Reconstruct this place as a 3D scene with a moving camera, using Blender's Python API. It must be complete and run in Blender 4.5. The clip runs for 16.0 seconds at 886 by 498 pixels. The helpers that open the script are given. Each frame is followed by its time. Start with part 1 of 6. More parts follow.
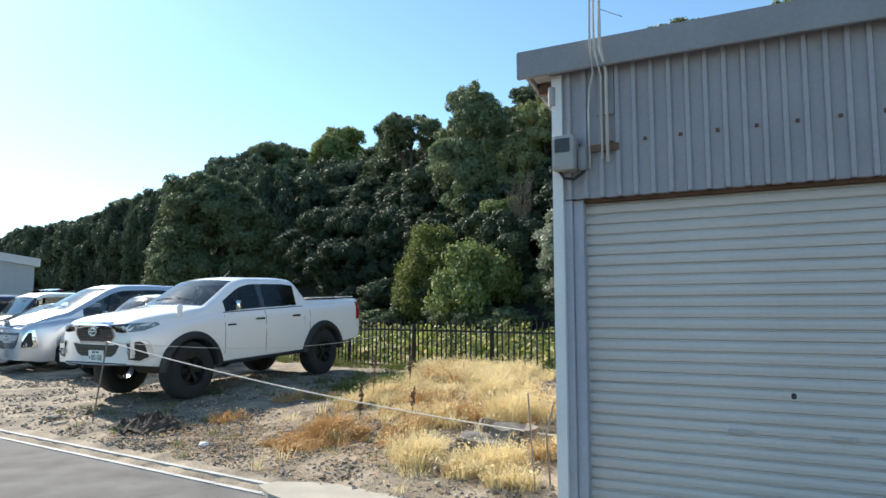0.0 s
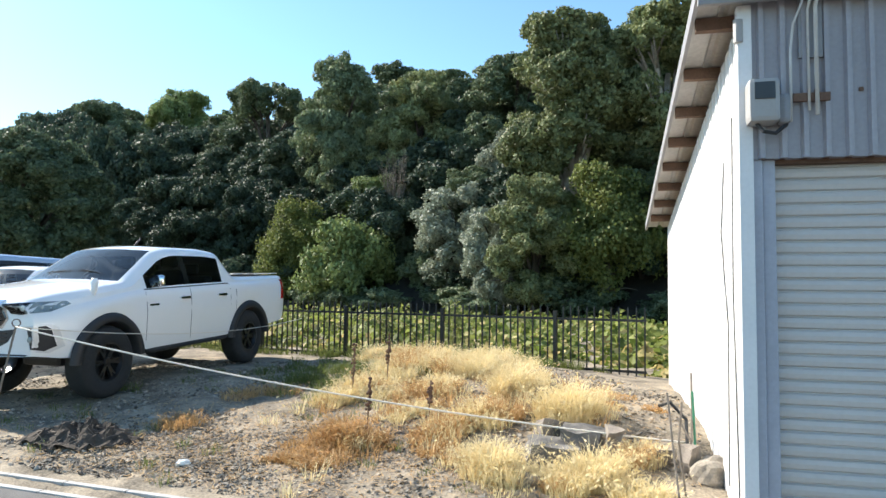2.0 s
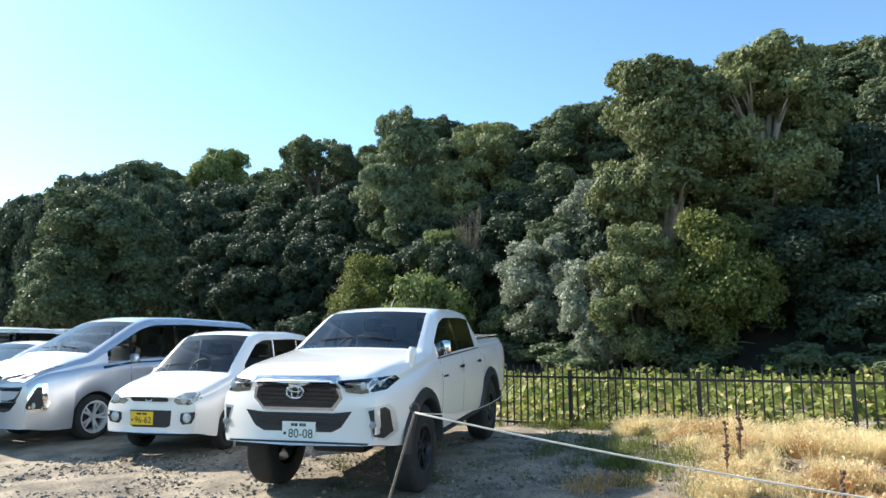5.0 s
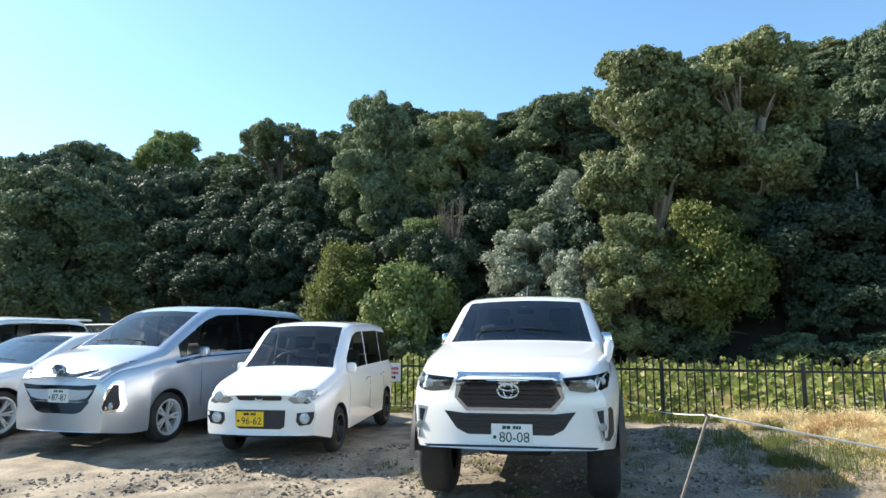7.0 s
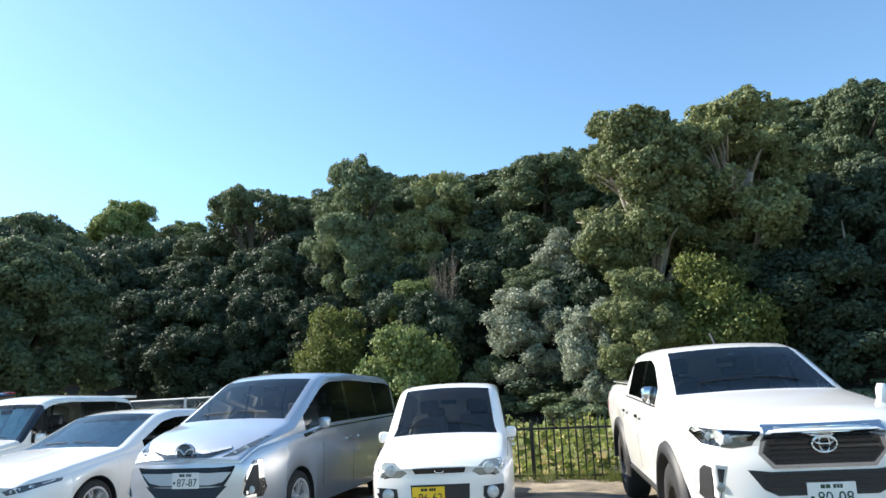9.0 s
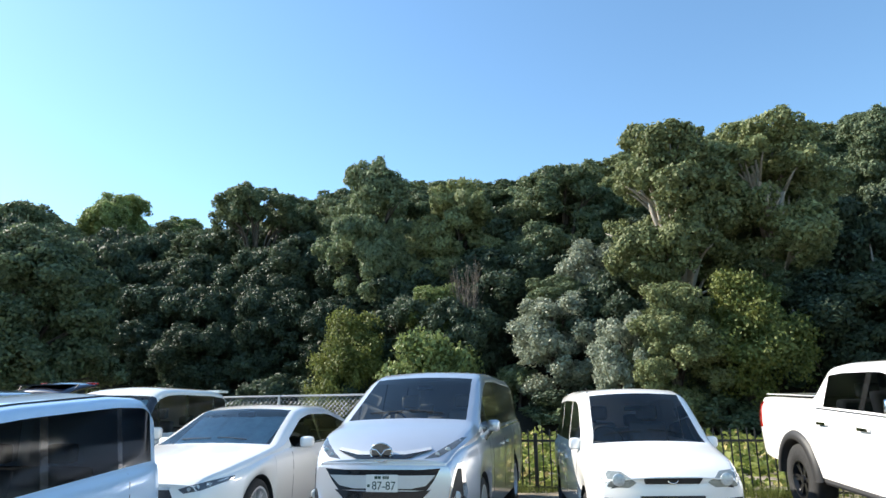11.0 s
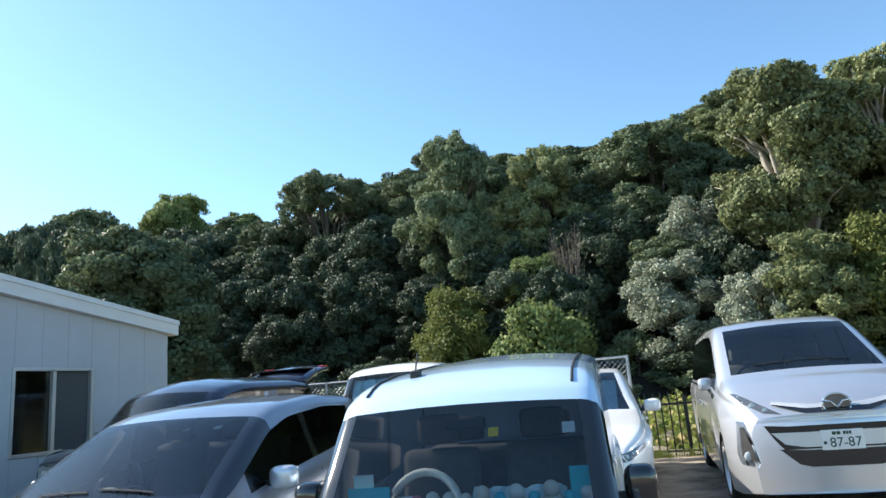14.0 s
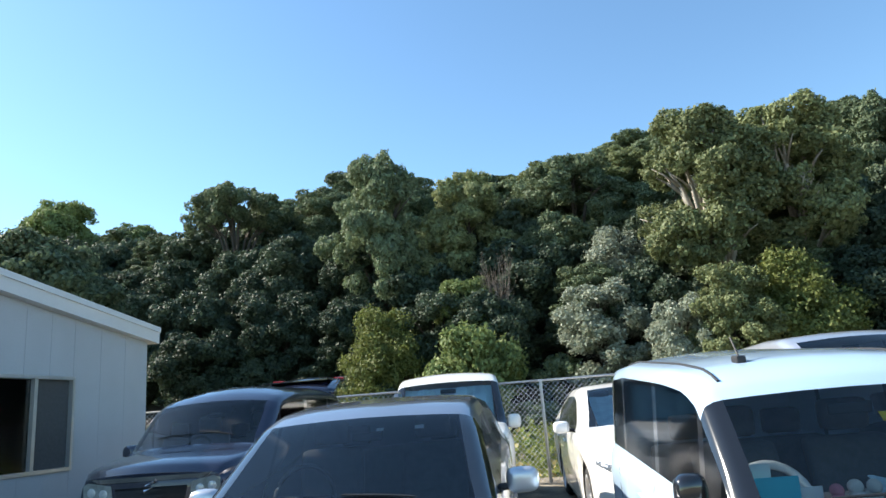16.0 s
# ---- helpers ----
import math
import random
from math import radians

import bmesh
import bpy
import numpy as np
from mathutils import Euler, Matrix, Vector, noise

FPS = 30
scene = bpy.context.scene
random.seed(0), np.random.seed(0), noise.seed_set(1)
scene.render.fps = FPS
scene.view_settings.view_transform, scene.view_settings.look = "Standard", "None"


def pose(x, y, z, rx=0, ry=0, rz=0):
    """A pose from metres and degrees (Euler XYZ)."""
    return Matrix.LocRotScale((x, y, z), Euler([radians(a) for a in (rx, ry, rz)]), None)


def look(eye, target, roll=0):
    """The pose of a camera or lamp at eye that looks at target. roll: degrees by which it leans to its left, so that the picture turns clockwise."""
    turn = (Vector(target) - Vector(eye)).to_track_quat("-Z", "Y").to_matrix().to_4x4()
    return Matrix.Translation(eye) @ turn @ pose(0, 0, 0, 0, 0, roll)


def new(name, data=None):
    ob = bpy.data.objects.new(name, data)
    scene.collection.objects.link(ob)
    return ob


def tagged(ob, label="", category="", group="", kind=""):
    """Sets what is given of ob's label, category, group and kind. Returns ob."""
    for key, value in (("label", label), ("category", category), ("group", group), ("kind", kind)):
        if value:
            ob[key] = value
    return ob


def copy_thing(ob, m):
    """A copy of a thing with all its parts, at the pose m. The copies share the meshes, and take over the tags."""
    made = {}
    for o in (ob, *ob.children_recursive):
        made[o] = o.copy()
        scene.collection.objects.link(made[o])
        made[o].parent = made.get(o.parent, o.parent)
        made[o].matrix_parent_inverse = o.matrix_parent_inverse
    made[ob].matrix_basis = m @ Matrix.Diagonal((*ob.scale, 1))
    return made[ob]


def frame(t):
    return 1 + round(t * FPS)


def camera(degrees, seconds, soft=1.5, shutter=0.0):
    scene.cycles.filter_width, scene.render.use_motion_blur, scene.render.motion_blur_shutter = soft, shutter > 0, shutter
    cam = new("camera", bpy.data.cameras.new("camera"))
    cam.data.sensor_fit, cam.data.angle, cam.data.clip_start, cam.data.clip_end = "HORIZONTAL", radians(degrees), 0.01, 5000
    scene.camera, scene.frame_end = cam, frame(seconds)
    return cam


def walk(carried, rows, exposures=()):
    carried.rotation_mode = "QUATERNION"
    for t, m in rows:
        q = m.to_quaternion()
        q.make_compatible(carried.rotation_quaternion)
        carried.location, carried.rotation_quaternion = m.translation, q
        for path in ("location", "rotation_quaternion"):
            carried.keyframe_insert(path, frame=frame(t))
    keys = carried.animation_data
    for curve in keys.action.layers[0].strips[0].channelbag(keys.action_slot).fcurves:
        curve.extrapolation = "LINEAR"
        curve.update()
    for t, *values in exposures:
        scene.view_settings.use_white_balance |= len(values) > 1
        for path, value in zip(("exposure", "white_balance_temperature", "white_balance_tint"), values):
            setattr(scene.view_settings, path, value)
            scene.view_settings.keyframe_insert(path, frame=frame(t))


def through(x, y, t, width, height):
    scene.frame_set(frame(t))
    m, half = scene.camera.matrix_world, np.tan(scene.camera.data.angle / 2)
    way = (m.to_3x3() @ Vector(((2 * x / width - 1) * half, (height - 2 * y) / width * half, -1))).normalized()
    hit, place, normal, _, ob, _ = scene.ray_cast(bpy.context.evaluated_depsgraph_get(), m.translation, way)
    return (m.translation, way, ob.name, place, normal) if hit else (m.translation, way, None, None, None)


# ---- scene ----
cam = camera(66.5, 16.0)
METRES, EYE, TILT, LEAN, TURN = 20.0, 1.5, 0.0, 0.0, 0.0
ROWS = [
    (0.0, 0.0, 0.0, 0.0, 0.01, 5.29, 0.06),
    (0.5, -0.0253, 0.0173, -0.0, -3.62, 6.07, -0.2),
    (1.0, -0.0461, 0.0379, -0.0001, -8.99, 6.13, -0.18),
    (1.5, -0.0707, 0.0534, -0.0003, -11.55, 5.23, -0.58),
    (2.0, -0.0925, 0.0727, -0.0006, -13.77, 3.76, -0.72),
    (2.5, -0.118, 0.0909, 0.0015, -15.26, 3.33, -0.95),
    (3.0, -0.1414, 0.1083, 0.0021, -17.99, 4.14, -1.21),
    (3.5, -0.1701, 0.1225, 0.0036, -20.22, 6.1, -1.48),
    (4.0, -0.1964, 0.141, 0.0027, -15.19, 7.66, -0.7),
    (4.5, -0.2262, 0.1567, 0.0042, -12.48, 8.4, 0.12),
    (7.0, -0.3611, 0.2354, 0.0071, -17.68, 7.44, 0.22),
    (7.5, -0.3897, 0.2494, 0.009, -23.8, 10.49, 1.01),
    (8.0, -0.4151, 0.2704, 0.0071, -24.62, 11.81, 1.52),
    (8.5, -0.4444, 0.2869, 0.0069, -24.65, 12.33, 2.19),
    (9.0, -0.4709, 0.3083, 0.0065, -21.82, 12.8, 2.73),
    (11.5, -0.6014, 0.4009, 0.0062, -24.51, 13.57, 0.52),
    (12.0, -0.6255, 0.4227, 0.0058, -23.62, 12.75, 0.91),
    (12.5, -0.65, 0.4397, 0.0048, -22.55, 12.6, 1.36),
    (13.0, -0.6735, 0.4614, 0.0047, -21.29, 12.19, 2.89),
    (13.5, -0.6977, 0.4763, 0.0053, -21.1, 11.93, 3.63),
    (14.0, -0.7219, 0.4972, 0.0043, -20.72, 12.08, 4.55),
    (14.5, -0.7464, 0.51, 0.0045, -21.26, 12.77, 4.66),
    (15.0, -0.7698, 0.5288, 0.0041, -26.18, 11.97, 3.0),
    (15.5, -0.795, 0.5433, 0.0044, -31.44, 12.79, 3.56),
    (16.0, -0.8173, 0.5662, 0.0029, -30.45, 13.53, 4.41),
]
walk(cam, [(t, pose(0, 0, EYE, TILT, LEAN, TURN) @ pose(METRES * x, METRES * y, METRES * z, 90 + pitch, roll, yaw)) for t, x, y, z, yaw, pitch, roll in ROWS],
     exposures=((0.0, 0.82), (1.5, 1.12), (4.5, 1.12), (9.0, 1.08), (16.0, 1.11)))
from mathutils.bvhtree import BVHTree

# ---------------------------------------------------------------- sun, sky
SUN = Vector((-0.574, 0.575, 0.583)).normalized()
world = bpy.data.worlds.new("sky")
scene.world = world
world.use_nodes = True
wn = world.node_tree
sky = wn.nodes.new("ShaderNodeTexSky")
sky.sky_type = "NISHITA"
sky.sun_disc = False
sky.sun_elevation = math.asin(SUN.z)
sky.sun_rotation = math.atan2(SUN.x, SUN.y)
sky.altitude = 0
sky.air_density, sky.dust_density, sky.ozone_density = 1.0, 0.25, 1.0
wn.nodes["Background"].inputs["Strength"].default_value = 0.117
cool = wn.nodes.new("ShaderNodeMix")
cool.data_type, cool.blend_type = "RGBA", "MULTIPLY"
cool.inputs[0].default_value = 1.0
cool.inputs[7].default_value = (0.79, 1.0, 1.07, 1)
wn.links.new(sky.outputs["Color"], cool.inputs[6])
wn.links.new(cool.outputs[2], wn.nodes["Background"].inputs["Color"])
sun = new("sun", bpy.data.lights.new("sun", "SUN"))
sun.data.energy, sun.data.angle, sun.data.color = 5.0, radians(0.55), (1.0, 0.92, 0.80)
sun.matrix_world = look(tuple(SUN * 60), (0, 0, 0))


# ---------------------------------------------------------------- materials
def mat(name, color, rough=0.6, metal=0.0, vary=0.15, scale=6.0, fine=60.0, bump=0.0, coat=0.0, tint=None, pick=0.0, island=False, spec=0.5):
    """Principled surface with colour variation at two scales, optional fine relief and variation from piece to piece."""
    m = bpy.data.materials.new(name)
    m.use_nodes = True
    nt = m.node_tree
    b = nt.nodes["Principled BSDF"]
    b.inputs["Roughness"].default_value = rough
    b.inputs["Metallic"].default_value = metal
    b.inputs["Coat Weight"].default_value = coat
    b.inputs["Coat Roughness"].default_value = 0.04
    b.inputs["Specular IOR Level"].default_value = spec
    if vary <= 0 and not pick:
        b.inputs["Base Color"].default_value = (*color, 1)
        return m
    co = nt.nodes.new("ShaderNodeTexCoord")
    n1, n2 = nt.nodes.new("ShaderNodeTexNoise"), nt.nodes.new("ShaderNodeTexNoise")
    n1.inputs["Scale"].default_value, n2.inputs["Scale"].default_value = scale, fine
    n1.inputs["Detail"].default_value, n2.inputs["Detail"].default_value = 5, 3
    for n in (n1, n2):
        nt.links.new(co.outputs["Object"], n.inputs["Vector"])
    add = nt.nodes.new("ShaderNodeMath")
    add.operation = "MULTIPLY_ADD"
    add.inputs[1].default_value = 0.4
    nt.links.new(n2.outputs["Fac"], add.inputs[0])
    sc = nt.nodes.new("ShaderNodeMath")
    sc.operation = "MULTIPLY"
    sc.inputs[1].default_value = 0.6
    nt.links.new(n1.outputs["Fac"], sc.inputs[0])
    nt.links.new(sc.outputs[0], add.inputs[2])
    out = add.outputs[0]
    if pick:
        info = nt.nodes.new("ShaderNodeNewGeometry" if island else "ShaderNodeObjectInfo")
        mix = nt.nodes.new("ShaderNodeMath")
        mix.operation = "MULTIPLY_ADD"
        mix.inputs[1].default_value = pick
        nt.links.new(info.outputs["Random Per Island" if island else "Random"], mix.inputs[0])
        off = nt.nodes.new("ShaderNodeMath")
        off.operation = "SUBTRACT"
        off.inputs[1].default_value = pick / 2
        nt.links.new(out, off.inputs[0])
        nt.links.new(off.outputs[0], mix.inputs[2])
        out = mix.outputs[0]
    ramp = nt.nodes.new("ShaderNodeValToRGB")
    dark = tuple(max(0, c * (1 - vary)) for c in color)
    light = tuple(min(1, c * (1 + vary)) for c in (tint or color))
    ramp.color_ramp.elements[0].position, ramp.color_ramp.elements[0].color = 0.3, (*dark, 1)
    ramp.color_ramp.elements[1].position, ramp.color_ramp.elements[1].color = 0.7, (*light, 1)
    nt.links.new(out, ramp.inputs["Fac"])
    nt.links.new(ramp.outputs["Color"], b.inputs["Base Color"])
    if bump:
        bp = nt.nodes.new("ShaderNodeBump")
        bp.inputs["Strength"].default_value = bump
        bp.inputs["Distance"].default_value = 0.02
        nt.links.new(add.outputs[0], bp.inputs["Height"])
        nt.links.new(bp.outputs["Normal"], b.inputs["Normal"])
    return m


def glass_mat(name, tint, ior=1.5):
    m = bpy.data.materials.new(name)
    m.use_nodes = True
    nt = m.node_tree
    nt.nodes.remove(nt.nodes["Principled BSDF"])
    tr, gl, mx, fr = (nt.nodes.new("ShaderNode" + k) for k in ("BsdfTransparent", "BsdfGlossy", "MixShader", "Fresnel"))
    tr.inputs["Color"].default_value = (*tint, 1)
    gl.inputs["Roughness"].default_value = 0.07
    fr.inputs["IOR"].default_value = ior
    nt.links.new(fr.outputs[0], mx.inputs[0])
    nt.links.new(tr.outputs[0], mx.inputs[1])
    nt.links.new(gl.outputs[0], mx.inputs[2])
    nt.links.new(mx.outputs[0], nt.nodes["Material Output"].inputs["Surface"])
    return m


def leaf_mat(name, dark, light, through=0.3, rough=0.6):
    """Leaves: colour varies from leaf to leaf and from plant to plant, and some light comes through."""
    m = bpy.data.materials.new(name)
    m.use_nodes = True
    nt = m.node_tree
    b = nt.nodes["Principled BSDF"]
    b.inputs["Roughness"].default_value = rough
    b.inputs["Specular IOR Level"].default_value = 0.3
    geo, info, ramp = (nt.nodes.new("ShaderNode" + k) for k in ("NewGeometry", "ObjectInfo", "ValToRGB"))
    mx = nt.nodes.new("ShaderNodeMath")
    mx.operation = "MULTIPLY_ADD"
    mx.inputs[1].default_value = 0.55
    half = nt.nodes.new("ShaderNodeMath")
    half.operation = "MULTIPLY"
    half.inputs[1].default_value = 0.45
    nt.links.new(info.outputs["Random"], half.inputs[0])
    nt.links.new(geo.outputs["Random Per Island"], mx.inputs[0])
    nt.links.new(half.outputs[0], mx.inputs[2])
    ramp.color_ramp.elements[0].color, ramp.color_ramp.elements[1].color = (*dark, 1), (*light, 1)
    nt.links.new(mx.outputs[0], ramp.inputs["Fac"])
    nt.links.new(ramp.outputs["Color"], b.inputs["Base Color"])
    tl, ms = nt.nodes.new("ShaderNodeBsdfTranslucent"), nt.nodes.new("ShaderNodeMixShader")
    ms.inputs[0].default_value = through
    nt.links.new(ramp.outputs["Color"], tl.inputs["Color"])
    nt.links.new(b.outputs[0], ms.inputs[1])
    nt.links.new(tl.outputs[0], ms.inputs[2])
    nt.links.new(ms.outputs[0], nt.nodes["Material Output"].inputs["Surface"])
    return m


M = dict(
    asphalt=mat("asphalt", (0.105, 0.102, 0.098), 0.9, vary=0.55, scale=2.4, fine=120, bump=0.8),
    dirt=mat("gravelly dirt", (0.105, 0.086, 0.062), 0.95, vary=0.85, scale=2.6, fine=48, bump=1.0, tint=(0.24, 0.20, 0.145)),
    slab=mat("weathered dark concrete", (0.17, 0.16, 0.145), 0.9, vary=0.4, scale=5, fine=60, bump=0.6),
    concrete=mat("concrete", (0.29, 0.27, 0.225), 0.9, vary=0.25, scale=3, fine=70, bump=0.4, pick=0.3),
    line=mat("worn pale concrete edge", (0.40, 0.39, 0.37), 0.8, vary=0.3, scale=5, fine=60),
    stone=mat("pale gravel", (0.24, 0.21, 0.17), 0.9, vary=0.55, scale=9, fine=60, pick=0.6, island=True),
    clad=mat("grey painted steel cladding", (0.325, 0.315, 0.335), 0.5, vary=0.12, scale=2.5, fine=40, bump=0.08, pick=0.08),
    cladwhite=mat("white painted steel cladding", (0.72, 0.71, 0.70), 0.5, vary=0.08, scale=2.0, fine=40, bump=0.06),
    fascia=mat("weathered grey fascia", (0.25, 0.25, 0.26), 0.6, vary=0.15, scale=3, fine=50, bump=0.1),
    shutter=mat("cream roller shutter", (0.53, 0.495, 0.465), 0.5, vary=0.07, scale=1.5, fine=30, bump=0.05, pick=0.1),
    jamb=mat("blue grey steel jamb", (0.36, 0.37, 0.42), 0.5, vary=0.12, scale=4, fine=40),
    rust=mat("rusty steel", (0.13, 0.075, 0.05), 0.85, vary=0.4, scale=9, fine=60, bump=0.3),
    zinc=mat("galvanised roof sheet", (0.42, 0.40, 0.38), 0.6, 0.2, vary=0.25, scale=3, fine=30),
    pipe=mat("pale conduit", (0.55, 0.54, 0.52), 0.5, vary=0.1, scale=10),
    beige=mat("beige plastic", (0.34, 0.325, 0.31), 0.45, vary=0.06, scale=8),
    house=mat("pale blue siding", (0.44, 0.455, 0.47), 0.6, vary=0.06, scale=2, fine=40, bump=0.05, pick=0.05),
    housetrim=mat("white painted trim", (0.66, 0.66, 0.65), 0.5, vary=0.05, scale=4),
    alu=mat("aluminium", (0.62, 0.62, 0.62), 0.35, 0.7, vary=0.06, scale=8),
    fence=mat("black fence paint", (0.018, 0.019, 0.018), 0.45, vary=0.3, scale=8, fine=70),
    wire=mat("galvanised wire", (0.45, 0.46, 0.46), 0.4, 0.7, vary=0.1, scale=8),
    rope=mat("pale nylon rope", (0.72, 0.67, 0.58), 0.8, vary=0.12, scale=30, fine=200, bump=0.3),
    wood=mat("grey weathered wood", (0.21, 0.18, 0.15), 0.9, vary=0.35, scale=12, fine=90, bump=0.5),
    bark=mat("grey brown bark", (0.085, 0.072, 0.058), 0.95, vary=0.4, scale=5, fine=30, bump=0.7),
    pale_bark=mat("pale bark", (0.36, 0.32, 0.27), 0.9, vary=0.3, scale=5, fine=30, bump=0.5),
    # forest floor, darkened in colour so gaps between trees look deeply shaded
    floor_shade=mat("forest floor darkened for shade", (0.03, 0.026, 0.018), 0.95, vary=0.5, scale=2, fine=15, bump=0.5),
    white=mat("white car paint", (0.86, 0.85, 0.83), 0.35, vary=0.02, scale=2, coat=1.0),
    pearl=mat("pearl white car paint", (0.85, 0.84, 0.81), 0.3, vary=0.02, scale=2, coat=1.0),
    cream=mat("cream white car paint", (0.76, 0.75, 0.70), 0.35, vary=0.02, scale=2, coat=1.0),
    silver=mat("silver car paint", (0.60, 0.62, 0.66), 0.32, 0.65, vary=0.03, scale=3, fine=400, coat=1.0),
    iceblue=mat("ice blue car paint", (0.53, 0.71, 0.90), 0.3, 0.1, vary=0.02, scale=3, coat=1.0),
    grey=mat("metallic grey car paint", (0.29, 0.30, 0.34), 0.3, 0.7, vary=0.03, scale=3, fine=400, coat=1.0),
    navy=mat("dark navy car paint", (0.018, 0.022, 0.045), 0.25, 0.2, vary=0.05, scale=3, coat=1.0),
    trim=mat("black plastic", (0.02, 0.02, 0.021), 0.55, vary=0.2, scale=20),
    gloss=mat("gloss black", (0.012, 0.012, 0.013), 0.12, vary=0.0, coat=1.0),
    tyre=mat("tyre rubber", (0.022, 0.022, 0.022), 0.85, vary=0.3, scale=20, fine=120, bump=0.3),
    chrome=mat("chrome", (0.78, 0.79, 0.80), 0.1, 1.0, vary=0.0),
    rim=mat("alloy rim", (0.66, 0.67, 0.68), 0.35, 0.45, vary=0.05, scale=9),
    rimdark=mat("black alloy rim", (0.03, 0.03, 0.032), 0.3, 0.5, vary=0.1, scale=9),
    lens=mat("headlamp reflector", (0.50, 0.53, 0.54), 0.12, 0.15, vary=0.35, scale=14, fine=40, coat=1.0),
    lampdark=mat("dark headlamp bowl", (0.10, 0.108, 0.115), 0.18, 0.2, vary=0.4, scale=16, fine=45, coat=1.0),
    lampgrey=mat("dulled headlamp cover", (0.27, 0.295, 0.28), 0.2, 0.1, vary=0.3, scale=14, fine=40, coat=1.0),
    red=mat("red lamp plastic", (0.45, 0.015, 0.012), 0.2, vary=0.1, scale=9, coat=1.0),
    plate=mat("white number plate", (0.78, 0.78, 0.75), 0.4, vary=0.02, scale=9),
    yellow=mat("yellow number plate", (0.85, 0.55, 0.02), 0.4, vary=0.03, scale=9),
    ink=mat("dark green ink", (0.012, 0.05, 0.03), 0.5, vary=0.0),
    black_ink=mat("black ink", (0.015, 0.015, 0.015), 0.5, vary=0.0),
    seat=mat("dark seat cloth", (0.09, 0.09, 0.095), 0.9, vary=0.2, scale=20),
    seatpale=mat("pale seat cloth", (0.30, 0.29, 0.27), 0.9, vary=0.15, scale=20),
    dash=mat("dashboard plastic", (0.075, 0.078, 0.082), 0.7, vary=0.15, scale=20),
    sunshade=mat("silver blue sunshade", (0.62, 0.82, 0.92), 0.3, 0.2, vary=0.3, scale=7, fine=30, bump=0.6),
    cyan=mat("cyan card", (0.05, 0.55, 0.68), 0.5, vary=0.05, scale=9),
    paper=mat("white sticker", (0.8, 0.8, 0.78), 0.6, vary=0.03, scale=9),
    redpaint=mat("red print", (0.6, 0.03, 0.06), 0.5, vary=0.05, scale=9),
    plush=mat("pale plush", (0.7, 0.66, 0.6), 0.95, vary=0.15, scale=30, fine=200, bump=0.4),
    pinkplush=mat("pink plush", (0.65, 0.22, 0.26), 0.95, vary=0.15, scale=30),
    green_plastic=mat("green plastic", (0.03, 0.17, 0.09), 0.4, vary=0.1, scale=9),
    glass=glass_mat("tinted windscreen", (0.87, 0.91, 0.90), 1.62),
    clear=glass_mat("clear lamp cover", (0.97, 0.98, 0.98)),
    privacy=glass_mat("privacy glass", (0.26, 0.28, 0.30)),
    pane=glass_mat("window pane", (0.45, 0.47, 0.48)),
    leaf_olive=leaf_mat("olive green leaves", (0.10, 0.122, 0.052), (0.345, 0.385, 0.18)),
    leaf_dark=leaf_mat("dark green leaves", (0.055, 0.082, 0.044), (0.225, 0.28, 0.15)),
    # leaf colour lowered to stand for the shade on the hillside
    leaf_deep=leaf_mat("green leaves darkened for shade", (0.027, 0.045, 0.027), (0.103, 0.142, 0.086), through=0.25),
    leaf_light=leaf_mat("light green leaves", (0.088, 0.13, 0.042), (0.27, 0.33, 0.12)),
    leaf_grey=leaf_mat("greyish green leaves", (0.105, 0.125, 0.088), (0.36, 0.40, 0.30), rough=0.45),
    leaf_yellow=leaf_mat("yellow green leaves", (0.10, 0.125, 0.034), (0.29, 0.32, 0.095), through=0.35),
    kudzu=leaf_mat("broad vine leaves", (0.085, 0.13, 0.022), (0.50, 0.52, 0.15), through=0.5),
    kudzu_dry=leaf_mat("yellowed vine leaves", (0.28, 0.18, 0.05), (0.66, 0.58, 0.26), through=0.4),
    straw=leaf_mat("dry straw grass", (0.64, 0.52, 0.27), (0.90, 0.80, 0.53), through=0.35, rough=0.7),
    straw_red=leaf_mat("rusty dry grass", (0.38, 0.22, 0.09), (0.66, 0.45, 0.22), through=0.35, rough=0.7),
    grass=leaf_mat("green grass", (0.07, 0.10, 0.025), (0.22, 0.25, 0.07), through=0.4, rough=0.6),
    cover_white=mat("white fluffy cover", (0.72, 0.72, 0.70), 0.9, vary=0.15, scale=40, bump=0.3),
    deck=mat("dark stained boards", (0.05, 0.047, 0.05), 0.7, vary=0.3, scale=9, fine=60, pick=0.4),
    soil=mat("dark soil and roots", (0.062, 0.048, 0.036), 0.95, vary=0.6, scale=9, fine=40, bump=1.0),
    insect=mat("dark insect screen", (0.07, 0.07, 0.07), 0.8, vary=0.2, scale=20),
    twig=mat("dry twigs", (0.15, 0.125, 0.10), 0.9, vary=0.3, scale=12),
)


# ---------------------------------------------------------------- mesh helpers
def obj_from(name, bm, material, parent=None, smooth=False):
    me = bpy.data.meshes.new(name)
    bm.to_mesh(me)
    bm.free()
    me.materials.append(M[material])
    if smooth:
        me.polygons.foreach_set("use_smooth", [True] * len(me.polygons))
    ob = new(name, me)
    if parent:
        ob.parent = parent
    return ob


def part(name, bm, material, parent, label="", smooth=False):
    ob = obj_from(name, bm, material, parent, smooth)
    return tagged(ob, label) if label else ob


